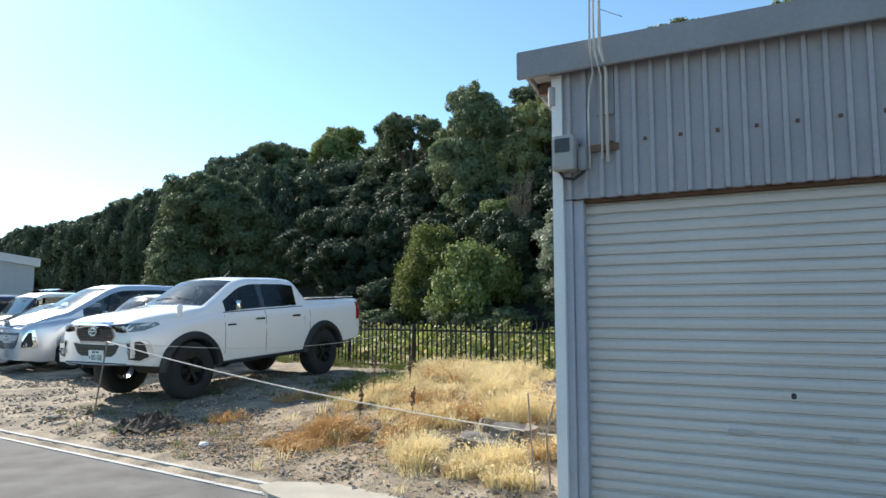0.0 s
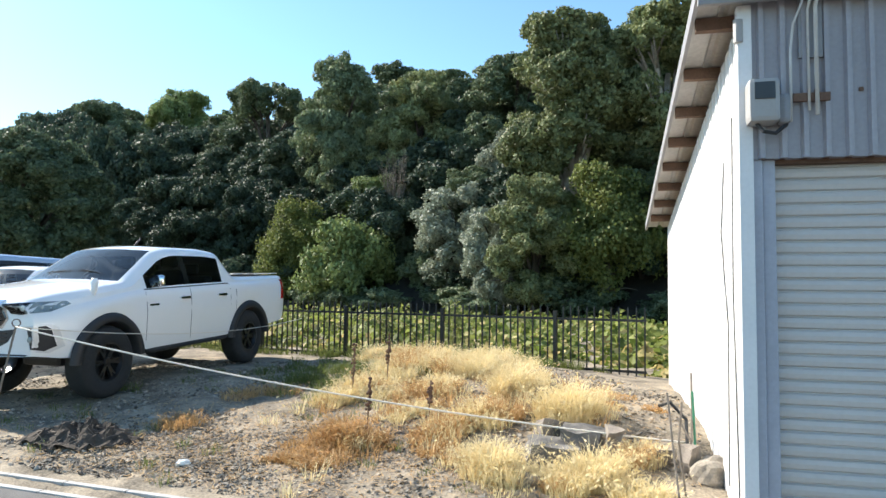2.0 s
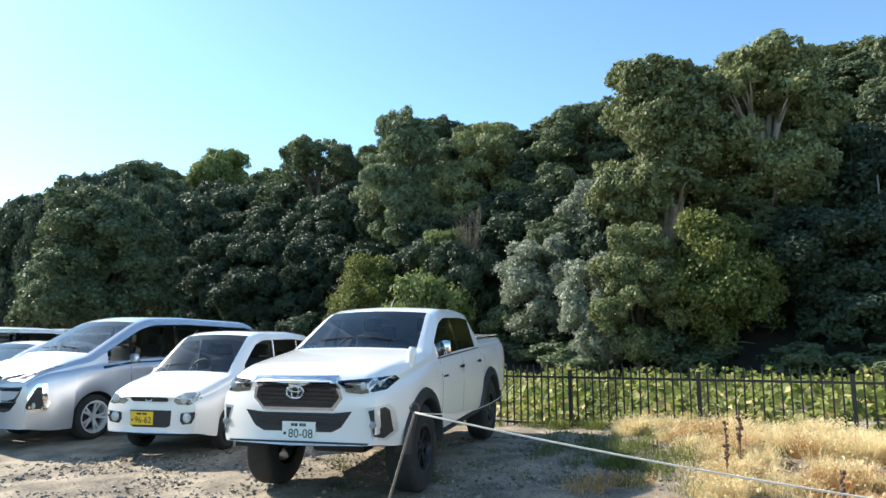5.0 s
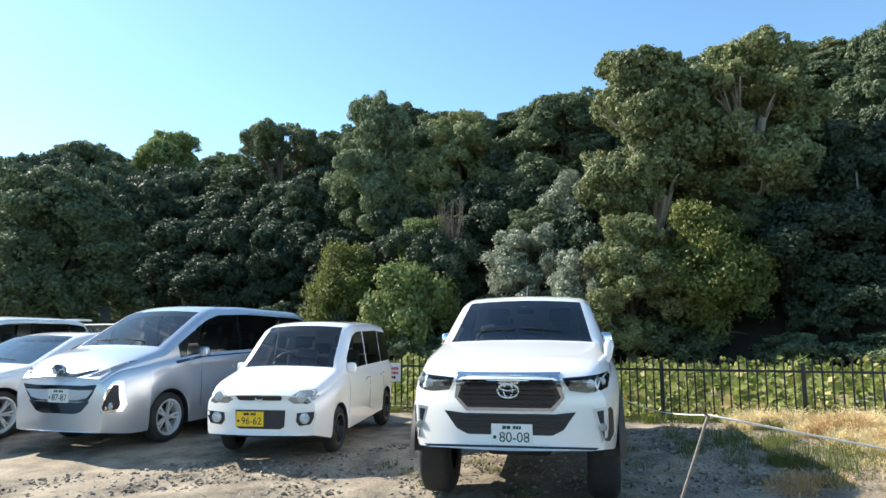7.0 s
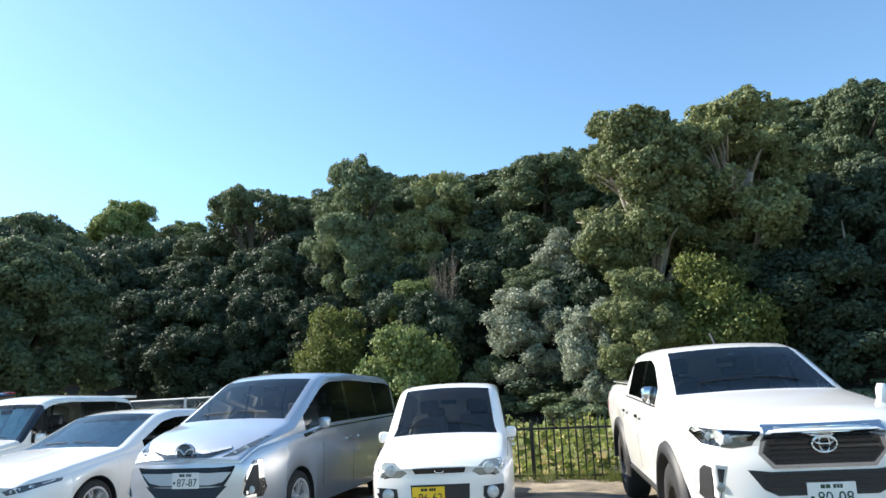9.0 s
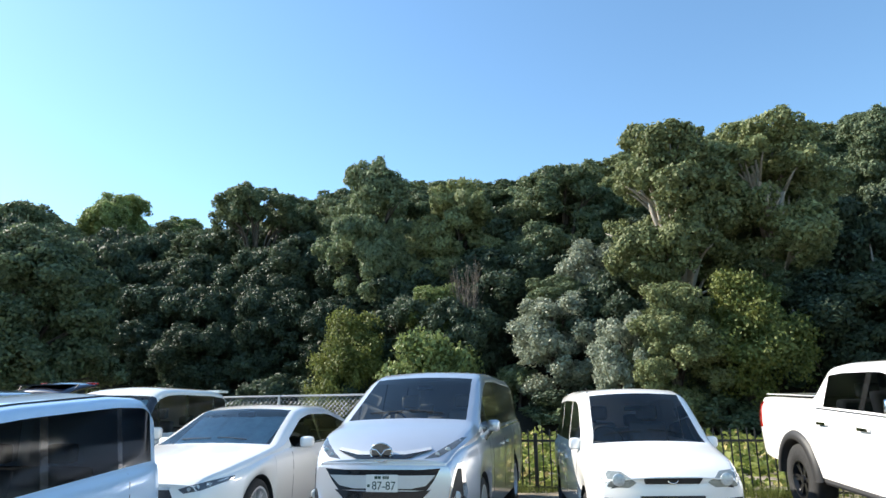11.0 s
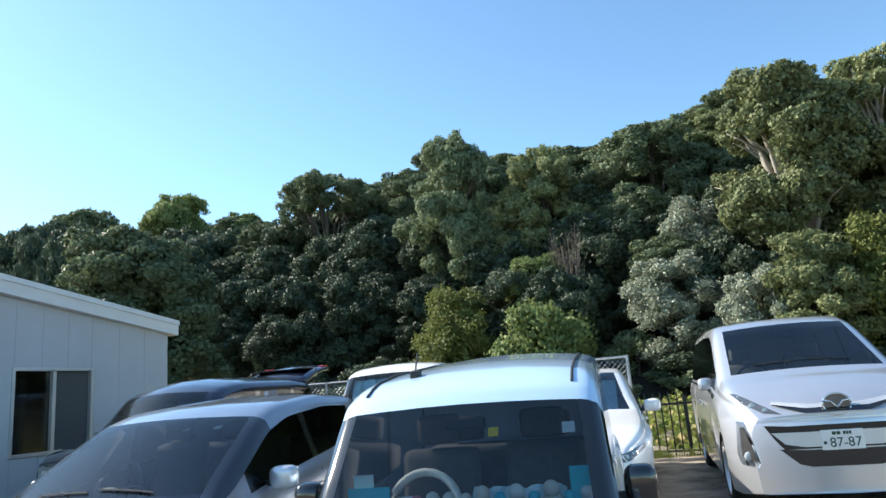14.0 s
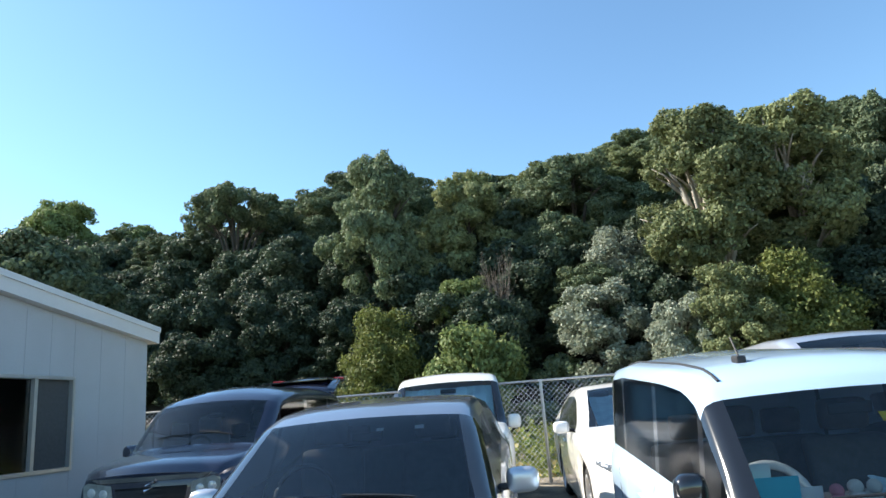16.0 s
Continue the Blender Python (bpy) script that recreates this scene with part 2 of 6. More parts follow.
def raw(name, verts, faces, material, parent=None, smooth=False):
    me = bpy.data.meshes.new(name)
    me.from_pydata(verts, [], faces)
    me.materials.append(M[material])
    if smooth:
        me.polygons.foreach_set("use_smooth", [True] * len(me.polygons))
    ob = new(name, me)
    if parent:
        ob.parent = parent
    return ob


def box(x0, y0, z0, x1, y1, z1, bevel=0.0, bm=None):
    bm = bm or bmesh.new()
    r = bmesh.ops.create_cube(bm, size=1.0)
    for v in r["verts"]:
        v.co = Vector(((x0 + x1) / 2 + v.co.x * (x1 - x0), (y0 + y1) / 2 + v.co.y * (y1 - y0), (z0 + z1) / 2 + v.co.z * (z1 - z0)))
    if bevel:
        es = list({e for v in r["verts"] for e in v.link_edges})
        bmesh.ops.bevel(bm, geom=es, offset=bevel, segments=2, affect="EDGES", profile=0.6)
    return bm


def tube(points, radius, sides=8, bm=None, taper=None):
    """A round bar along points; taper: a radius for each point."""
    bm = bm or bmesh.new()
    pts = [Vector(p) for p in points]
    rings = []
    for i, p in enumerate(pts):
        d = (pts[min(i + 1, len(pts) - 1)] - pts[max(i - 1, 0)]).normalized()
        a = d.cross(Vector((0, 0, 1)) if abs(d.z) < 0.9 else Vector((1, 0, 0))).normalized()
        b = d.cross(a)
        r = taper[i] if taper else radius
        rings.append([bm.verts.new(p + (a * math.cos(k * math.tau / sides) + b * math.sin(k * math.tau / sides)) * r) for k in range(sides)])
    for r0, r1 in zip(rings, rings[1:]):
        for k in range(sides):
            bm.faces.new((r0[k], r0[(k + 1) % sides], r1[(k + 1) % sides], r1[k]))
    bm.faces.new(rings[0][::-1])
    bm.faces.new(rings[-1])
    return bm


def lathe(profile, sides=32, bm=None):
    """Profile of (radius, x) turned round the x axis."""
    bm = bm or bmesh.new()
    rings = [[bm.verts.new((x, r * math.cos(k * math.tau / sides), r * math.sin(k * math.tau / sides))) for k in range(sides)] for r, x in profile]
    for r0, r1 in zip(rings, rings[1:]):
        for k in range(sides):
            bm.faces.new((r0[k], r1[k], r1[(k + 1) % sides], r0[(k + 1) % sides]))
    return bm


def letters(text, size, material, parent, m, name="lettering"):
    cu = bpy.data.curves.new(name, "FONT")
    cu.body, cu.size, cu.align_x, cu.align_y, cu.extrude = text, size, "CENTER", "CENTER", 0.001
    tmp = bpy.data.objects.new(name, cu)
    scene.collection.objects.link(tmp)
    me = bpy.data.meshes.new_from_object(tmp.evaluated_get(bpy.context.evaluated_depsgraph_get()))
    bpy.data.objects.remove(tmp)
    me.materials.clear()
    me.materials.append(M[material])
    ob = new(name, me)
    ob.parent = parent
    ob.matrix_basis = m
    return ob


# ---------------------------------------------------------------- the lie of the land
ROAD_EDGE = 4.0


def smooth01(a, b, x):
    t = min(1.0, max(0.0, (x - a) / (b - a)))
    return t * t * (3 - 2 * t)


def across(x, y):
    """Metres from the line walked, towards the parking lot."""
    return 0.55 * x + 0.835 * y


def uphill(x, y):
    return 0.745 * x + 0.67 * y


def ground_z(x, y):
    n, m = across(x, y), uphill(x, y)
    z = 0.10 * smooth01(ROAD_EDGE, 5.0, n) + 0.20 * smooth01(5.0, 8.6, n)
    z -= 0.07 * smooth01(ROAD_EDGE + 0.05, ROAD_EDGE - 0.1, n) if n < ROAD_EDGE + 0.05 else 0
    bank = smooth01(5.2, 6.6, n) * smooth01(2.6, -0.2, abs(x - 1.0)) * smooth01(12.5, 9.5, n)
    z += 0.22 * bank
    if m > 26.5:
        d = min(m, 62) - 26.5
        z += 0.58 * d * smooth01(0, 4, d)
        if m > 70:
            z -= min(30, 0.3 * (m - 70))
    return z


# ---------------------------------------------------------------- ground and road
def spread(lo, hi, step, far):
    a = list(np.arange(lo, hi, step))
    d = step
    while a[-1] < far:
        d *= 1.35
        a.append(a[-1] + d)
    d = step
    while a[0] > -far:
        d *= 1.35
        a.insert(0, a[0] - d)
    return a


def build_ground():
    xs, ys = spread(-22, 8, 0.22, 1800), spread(2, 24, 0.22, 1800)
    verts, faces = [], []
    for x in xs:
        for y in ys:
            z = ground_z(x, y)
            n, m = across(x, y), uphill(x, y)
            if n > ROAD_EDGE + 0.3 and abs(x) < 60 and abs(y) < 90:
                z += 0.035 * noise.noise((x * 1.3, y * 1.3, 0)) + 0.018 * noise.noise((x * 4.1, y * 4.1, 3))
            verts.append((x, y, z))
    k = len(ys)
    for i in range(len(xs) - 1):
        for j in range(k - 1):
            a = i * k + j
            faces.append((a, a + k, a + k + 1, a + 1))
    ob = raw("ground", verts, faces, "dirt", None, True)
    ob.data.materials.append(M["floor_shade"])
    # the hill gets the floor colour that has the wood's shade in it
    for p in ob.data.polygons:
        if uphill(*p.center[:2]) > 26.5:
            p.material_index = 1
    tagged(ob, "dusty grey-brown gravel ground with scattered stones", "ground", kind="structure")


def strip(name, n0, n1, s0, s1, z, material, step=2.0, thick=0.05):
    """A band along the road: n across it, s along it."""
    bm = bmesh.new()
    rows = []
    s = s0
    while s <= s1 + 1e-6:
        rows.append([bm.verts.new((-0.835 * s + 0.55 * n, 0.55 * s + 0.835 * n, zz)) for n, zz in ((n0, z - thick), (n0, z), (n1, z), (n1, z - thick))])
        s += step
    for a, b in zip(rows, rows[1:]):
        for j in range(3):
            bm.faces.new((a[j], a[j + 1], b[j + 1], b[j]))
    bmesh.ops.recalc_face_normals(bm, faces=bm.faces)
    return obj_from(name, bm, material)


build_ground()
tagged(strip("road", -4.5, ROAD_EDGE, -40, 60, 0.0, "asphalt"), "worn grey asphalt lane", "road", kind="structure")
gutter = tagged(strip("gutter", ROAD_EDGE, ROAD_EDGE + 0.16, -2.2, 44, -0.02, "asphalt", 2.0), "sunken drain between two concrete edges", "gutter", kind="structure")
for k in range(60):
    s = -1.6 + k * 0.6
    for n0 in (ROAD_EDGE - 0.055, ROAD_EDGE + 0.16):
        bm = box(0, 0, -0.05, 0.592, 0.055, 0.012 + 0.01 * (n0 > ROAD_EDGE), 0.006)
        ob = obj_from("kerb_stone", bm, "line", gutter)
        ob.matrix_basis = pose(-0.835 * s + 0.55 * n0, 0.55 * s + 0.835 * n0, 0, 0, 0, 146.6 + 0.3 * math.sin(k * 7.1)) @ Matrix.Diagonal((1, -1, 1, 1))


def slab(x, y, w, d, deg, z, label):
    bm = bmesh.new()
    rng = random.Random(int(x * 100))
    pts = [(w * math.cos(a) * rng.uniform(0.75, 1.05), d * math.sin(a) * rng.uniform(0.75, 1.05)) for a in [k * math.tau / 11 for k in range(11)]]
    f = bm.faces.new([bm.verts.new((px, py, 0.025)) for px, py in pts])
    r = bmesh.ops.extrude_face_region(bm, geom=[f])
    for v in r["geom"]:
        if isinstance(v, bmesh.types.BMVert):
            v.co.z -= 0.06
    bmesh.ops.recalc_face_normals(bm, faces=bm.faces)
    ob = obj_from("concrete_patch", bm, "concrete")
    ob.matrix_basis = pose(x, y, z, 0, 0, deg)
    return tagged(ob, label, "concrete patch", kind="structure")


slab(-0.95, 5.62, 0.75, 0.34, -30, ground_z(-0.95, 5.62) + 0.01, "cracked pale concrete patch at the road edge")
slab(-8.0, 10.0, 1.3, 0.5, -33, ground_z(-8.0, 10.0) + 0.0, "pale worn concrete patch in the gravel")

# ---------------------------------------------------------------- the shed
SHED = pose(0.849, 4.915, 0, 0, 0, -27.5)  # local x along the front, y towards the back
SHED_W, SHED_D, SHED_Z, FALL = 6.4, 5.45, 3.27, 0.148


def shed_part(name, bm, material, parent=None, smooth=False, label=""):
    ob = obj_from(name, bm, material, parent, smooth)
    if parent is None:
        ob.matrix_basis = SHED
    return tagged(ob, label) if label else ob


shed = tagged(new("shed"), "grey metal-clad shed with a cream roller shutter and white side wall", "shed")
shed.matrix_basis = SHED


def corrugated(x0, x1, z0, top_at, pitch, depth, axis):
    """Ribbed sheet in the local x (front) or y (side) direction, its top following top_at."""
    bm = bmesh.new()
    prof = []
    x = x0
    while x < x1:
        for dx, d in ((0, 0), (pitch * 0.62, 0), (pitch * 0.70, -depth), (pitch * 0.92, -depth)):
            if x + dx < x1:
                prof.append((x + dx, d))
        x += pitch
    prof.append((x1, 0))
    front, back = [], []
    for lst, o in ((front, 0), (back, 0.05)):
        for x, d in prof:
            if axis == "x":
                lst.append((bm.verts.new((x, d + o, z0)), bm.verts.new((x, d + o, top_at(x)))))
            else:
                lst.append((bm.verts.new((o - d, x, z0)), bm.verts.new((o - d, x, top_at(x)))))
    for lst in (front, back):
        for a, b in zip(lst, lst[1:]):
            bm.faces.new((a[0], b[0], b[1], a[1]))
    for e in (0, -1):
        bm.faces.new((front[e][0], back[e][0], back[e][1], front[e][1]))
    bmesh.ops.recalc_face_normals(bm, faces=bm.faces)
    return bm


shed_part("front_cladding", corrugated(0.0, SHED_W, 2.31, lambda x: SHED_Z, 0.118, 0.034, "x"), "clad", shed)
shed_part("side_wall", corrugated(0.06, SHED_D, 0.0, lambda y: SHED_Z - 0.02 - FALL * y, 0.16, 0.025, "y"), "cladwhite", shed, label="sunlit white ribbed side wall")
shed_part("corner_flashing", box(-0.035, -0.025, 0.0, 0.045, 0.06, SHED_Z - 0.02, 0.006), "cladwhite", shed)
shed_part("back_wall", box(0.06, SHED_D, 0, SHED_W, SHED_D + 0.08, SHED_Z - FALL * SHED_D), "cladwhite", shed)
bm = box(SHED_W, 0.0, 0, SHED_W + 0.08, SHED_D, 1.0)
for v in bm.verts:
    if v.co.z > 0.5:
        v.co.z = SHED_Z - 0.02 - FALL * v.co.y
shed_part("far_wall", bm, "cladwhite", shed)
# roof sheet with ribs, falling to the back
bm = bmesh.new()
RX0, RY0, RY1 = -0.25, -0.088, SHED_D + 0.42
prof = []
x = RX0
while x < SHED_W + 0.3:
    prof += [(x, 0), (x + 0.14, 0), (x + 0.16, 0.025), (x + 0.19, 0.025)]
    x += 0.21
rows = [[bm.verts.new((px, py, SHED_Z + 0.10 - FALL * py + pz + o)) for px, pz in prof] for py, o in ((RY0, 0), (RY1, 0))]
low = [[bm.verts.new((px, py, SHED_Z + 0.085 - FALL * py + pz)) for px, pz in prof] for py in (RY0, RY1)]
for r in (rows, low):
    for i in range(len(prof) - 1):
        bm.faces.new((r[0][i], r[0][i + 1], r[1][i + 1], r[1][i]))
for k in (0, -1):
    bm.faces.new((rows[0][k], rows[1][k], low[1][k], low[0][k]))
for r in (0, 1):
    for i in range(len(prof) - 1):
        bm.faces.new((rows[r][i], rows[r][i + 1], low[r][i + 1], low[r][i]))
bmesh.ops.recalc_face_normals(bm, faces=bm.faces)
shed_part("roof", bm, "zinc", shed)
# rusty purlins under the overhang, edge board, front fascia
for k in range(8):
    y = 0.30 + k * 0.70
    zz = SHED_Z + 0.08 - FALL * y
    shed_part("purlin", box(-0.235, y - 0.03, zz - 0.085, 0.02, y + 0.03, zz, 0.004), "rust", shed)
bm = box(RX0 - 0.02, RY0, 0, RX0 + 0.006, RY1, 0.105)
for v in bm.verts:
    v.co.z += SHED_Z + 0.035 - FALL * v.co.y
shed_part("verge_board", bm, "fascia", shed)
bm = box(RX0 - 0.02, -0.13, SHED_Z - 0.04, SHED_W + 0.3, -0.09, SHED_Z + 0.17, 0.012)
shed_part("fascia", bm, "fascia", shed, label="dull grey sheet-metal fascia")
shed_part("fascia_soffit", box(RX0 - 0.01, -0.09, SHED_Z - 0.003, SHED_W + 0.3, -0.006, SHED_Z + 0.01), "fascia", shed)
# door frame and shutter
shed_part("jamb", box(0.0, 0.01, 0.0, 0.10, 0.14, 2.31, 0.008), "jamb", shed)
shed_part("shutter_guide", box(0.10, 0.035, 0.0, 0.175, 0.14, 2.31, 0.008), "jamb", shed)
shed_part("jamb", box(5.1, 0.01, 0.0, SHED_W, 0.14, 2.31, 0.008), "jamb", shed)
shutter = shed_part("roller_shutter", box(0.175, 0.14, 0.0, 5.1, 0.16, 2.31), "shutter", shed, label="closed cream roller shutter")
bm = bmesh.new()
P0 = 0.075
prof = [(0.0, 0.0), (0.008, 0.016), (0.035, 0.021), (0.060, 0.016), (0.068, 0.0), (0.075, 0.0)]
vv = [[bm.verts.new((xx, 0.125 - d, z)) for z, d in prof] for xx in (0.175, 5.1)]
for i in range(len(prof) - 1):
    bm.faces.new((vv[0][i], vv[1][i], vv[1][i + 1], vv[0][i + 1]))
bmesh.ops.recalc_face_normals(bm, faces=bm.faces)
slat_mesh = bpy.data.meshes.new("slat")
bm.to_mesh(slat_mesh)
bm.free()
slat_mesh.materials.append(M["shutter"])
for k in range(30):
    s = new("slat", slat_mesh)
    s.parent = shutter
    s.matrix_basis = pose(0, 0.002 * math.sin(k * 2.3), 0.03 + k * P0)
for x in (1.16, 1.74):
    shed_part("lift_handle", box(x - 0.07, 0.09, 0.71, x + 0.07, 0.108, 0.735, 0.006), "zinc", shutter)
bm = lathe([(0.001, 0), (0.018, 0.002), (0.022, 0.012)], 14)
ob = shed_part("lock", bm, "trim", shutter)
ob.matrix_basis = pose(1.48, 0.104, 0.965, 0, 0, 90)
shed_part("lintel", box(0.0, 0.06, 2.29, SHED_W, 0.13, 2.335), "rust", shed)
for k in range(36):
    x = 0.16 + k * 0.236
    if x < SHED_W - 0.1:
        shed_part("bolt", box(x - 0.012, -0.012, 2.69, x + 0.012, 0.006, 2.714, 0.004), "rust", shed)
# electricity meter and conduits
meter = tagged(new("electricity_meter"), "beige plastic electricity meter box on the shed corner", "meter box")
meter.matrix_basis = SHED
part("case", box(0.0, -0.16, 2.50, 0.17, -0.01, 2.76, 0.03), "beige", meter, smooth=False)
part("window", box(0.03, -0.168, 2.63, 0.14, -0.158, 2.73, 0.006), "pane", meter)
part("dial", box(0.04, -0.1595, 2.645, 0.13, -0.157, 2.715), "zinc", meter)
part("side_case", box(0.17, -0.10, 2.50, 0.24, -0.01, 2.68, 0.03), "fascia", meter)
part("cable_loop", tube([(0.05, -0.10, 2.50), (0.08, -0.12, 2.45), (0.15, -0.10, 2.44), (0.22, -0.06, 2.50)], 0.012, 6), "trim", meter)
mast = tagged(new("service_mast"), "pale conduits and a steel mast fixed to the shed front", "conduit")
mast.matrix_basis = SHED
part("bracket", box(0.26, -0.05, 2.635, 0.46, -0.02, 2.685, 0.004), "rust", mast)
part("mast_tube", tube([(0.385, -0.06, 2.55), (0.385, -0.06, 3.2), (0.385, -0.225, 3.34), (0.385, -0.225, 4.6)], 0.012, 8), "pipe", mast, smooth=True)
part("conduit", tube([(0.345, -0.05, 2.58), (0.345, -0.05, 3.18), (0.345, -0.225, 3.32), (0.345, -0.225, 4.6)], 0.008, 8), "pipe", mast, smooth=True)
part("bent_conduit", tube([(0.25, -0.04, 2.52), (0.25, -0.05, 2.95), (0.265, -0.06, 3.10), (0.30, -0.1, 3.2), (0.315, -0.225, 3.34), (0.33, -0.225, 4.6)], 0.008, 8), "pipe", mast, smooth=True)
part("backing_board", box(0.30, -0.03, 2.9, 0.43, -0.008, 3.28, 0.004), "fascia", mast)
part("insulator", tube([(-0.03, -0.02, 3.02), (-0.03, -0.02, 3.16)], 0.028, 10), "beige", mast)
part("pull_wire", tube([(0.39, -0.22, 3.60), (0.55, -0.25, 3.5)], 0.003, 5), "wire", mast)
# wires and sticks along the side wall
for pts, r, c in (([(-0.07, 0.30, 2.35), (-0.09, 0.32, 1.9), (-0.05, 0.35, 1.3), (-0.06, 0.33, 0.3)], 0.004, "trim"), ([(-0.05, 0.12, 2.6), (-0.05, 0.15, 1.5), (-0.04, 0.1, 0.2)], 0.004, "trim")):
    ob = obj_from("loose_wire", tube(pts, r, 6), c)
    ob.matrix_basis = SHED
    tagged(ob, "thin loose wire hanging down the shed wall", "wire")

# ---------------------------------------------------------------- the prefab house
HOUSE = pose(-14.68, 24.24, 0, 0, 0, 226.7)  # local x along the wall that faces the lot, away from its corner
house = tagged(new("prefab_house"), "pale blue prefabricated house with a white roof edge and sliding window", "house")
house.matrix_basis = HOUSE
HL, HD = 12.0, 6.5


def h_top(x):
    return 3.14 + 0.128 * min(x, HL - x if x > HL / 2 else x)


def hwall(x0, x1, z0, z1=None):
    """Wall panels side by side, each a part of its own."""
    n = max(1, int((x1 - x0) / 0.45))
    for i in range(n):
        a, b = x0 + (x1 - x0) * i / n, x0 + (x1 - x0) * (i + 1) / n
        bm = bmesh.new()
        vs = [[bm.verts.new((x, y, z)) for x, z in ((a + 0.002, z0), (b - 0.002, z0), (b - 0.002, z1 or h_top(b)), (a + 0.002, z1 or h_top(a)))] for y in (0, -0.12)]
        bm.faces.new(vs[0])
        bm.faces.new(vs[1][::-1])
        for k in range(4):
            bm.faces.new((vs[0][k], vs[0][(k + 1) % 4], vs[1][(k + 1) % 4], vs[1][k]))
        bmesh.ops.recalc_face_normals(bm, faces=bm.faces)
        part("wall_panel", bm, "house", house)


W0, W1, WZ0, WZ1 = 1.72, 3.10, 1.18, 2.46
hwall(0, W0, 0)
hwall(W1, HL, 0)
hwall(W0, W1, 0, WZ0)
hwall(W0, W1, WZ1)
part("side_wall", box(0.0, -HD, 0, 0.12, -0.12, 3.1), "house", house)
part("back_wall", box(0.0, -HD - 0.12, 0, HL, -HD, 3.1), "house", house)
part("end_wall", box(HL - 0.12, -HD, 0, HL, -0.12, 3.1), "house", house)
part("house_floor", box(0.12, -HD, 0.3, HL - 0.12, -0.12, 0.4), "deck", house)
bm = bmesh.new()
pr = [(-0.14, h_top(0) - 0.02), (HL / 2, h_top(HL / 2) + 0.02), (HL + 0.14, h_top(HL) - 0.02)]
vs = [[bm.verts.new((x, y, z + dz)) for x, z in pr for dz in (0.0, 0.26)] for y in (0.14, -HD - 0.3)]
for k in (0, 2):
    bm.faces.new((vs[0][k], vs[0][k + 2], vs[0][k + 3], vs[0][k + 1]))
    bm.faces.new((vs[1][k], vs[1][k + 2], vs[1][k + 3], vs[1][k + 1]))
    bm.faces.new((vs[0][k + 1], vs[0][k + 3], vs[1][k + 3], vs[1][k + 1]))
    bm.faces.new((vs[0][k], vs[0][k + 2], vs[1][k + 2], vs[1][k]))
for k in (0, 4):
    bm.faces.new((vs[0][k], vs[0][k + 1], vs[1][k + 1], vs[1][k]))
bmesh.ops.recalc_face_normals(bm, faces=bm.faces)
part("roof", bm, "housetrim", house)
bm = bmesh.new()
for k in (0, 1):
    (xa, za), (xb, zb) = pr[k], pr[k + 1]
    q = [[bm.verts.new((x, y, z)) for x, z in ((xa, za + 0.19), (xb, zb + 0.19), (xb, zb + 0.28), (xa, za + 0.28))] for y in (0.143, 0.17)]
    bm.faces.new(q[1])
    for i in range(4):
        bm.faces.new((q[0][i], q[0][(i + 1) % 4], q[1][(i + 1) % 4], q[1][i]))
bmesh.ops.recalc_face_normals(bm, faces=bm.faces)
part("roof_edge_trim", bm, "housetrim", house)
win = part("window", box(W0, -0.08, WZ0, W1, -0.06, WZ1), "pane", house)
for b in (box(W0 - 0.03, -0.09, WZ0 - 0.03, W0 + 0.02, 0.025, WZ1 + 0.03), box(W1 - 0.02, -0.09, WZ0 - 0.03, W1 + 0.03, 0.025, WZ1 + 0.03), box(W0 + 0.02, -0.09, WZ0 - 0.03, W1 - 0.02, 0.025, WZ0 + 0.02),
          box(W0 + 0.02, -0.09, WZ1 - 0.02, W1 - 0.02, 0.025, WZ1 + 0.03), box((W0 + W1) / 2 - 0.03, -0.055, WZ0 + 0.02, (W0 + W1) / 2 + 0.03, 0.01, WZ1 - 0.02)):
    part("window_frame", b, "alu", win)
part("screen", box(W0 + 0.02, -0.052, WZ0 + 0.02, (W0 + W1) / 2 - 0.03, -0.046, WZ1 - 0.02), "insect", win, "dark grey insect screen")
part("blind", box((W0 + W1) / 2 + 0.1, -0.6, WZ0, (W0 + W1) / 2 + 0.3, -0.5, WZ1 - 0.1), "seatpale", house)
part("ceiling_panel", box(0.13, -HD, 2.7, HL, -0.13, 2.75), "seatpale", house)

deck = tagged(new("wooden_deck"), "low dark slatted deck along the house wall", "deck")
deck.matrix_basis = HOUSE
for k in range(9):
    part("board", box(1.2, 0.08 + k * 0.13, 0.52, 6.0, 0.195 + k * 0.13, 0.56, 0.006), "deck", deck)
for x in (1.3, 3.6, 5.9):
    for y in (0.15, 1.1):
        part("deck_post", box(x - 0.05, y - 0.05, 0.0, x + 0.05, y + 0.05, 0.52), "deck", deck)

# ---------------------------------------------------------------- fences
FX, FY, FD = -0.599, 14.045, Vector((0.755, -0.655))


def fence_xy(s):
    return FX + FD.x * s, FY + FD.y * s


fence = tagged(new("palisade_fence"), "black metal palisade fence round the lot", "fence")
fence_len0, fence_len1 = -10.0, 5.4
a0 = math.degrees(math.atan2(FD.y, FD.x))
posts = [k * 2.0 for k in range(-5, 3)]


def fz(s):
    return 0.20


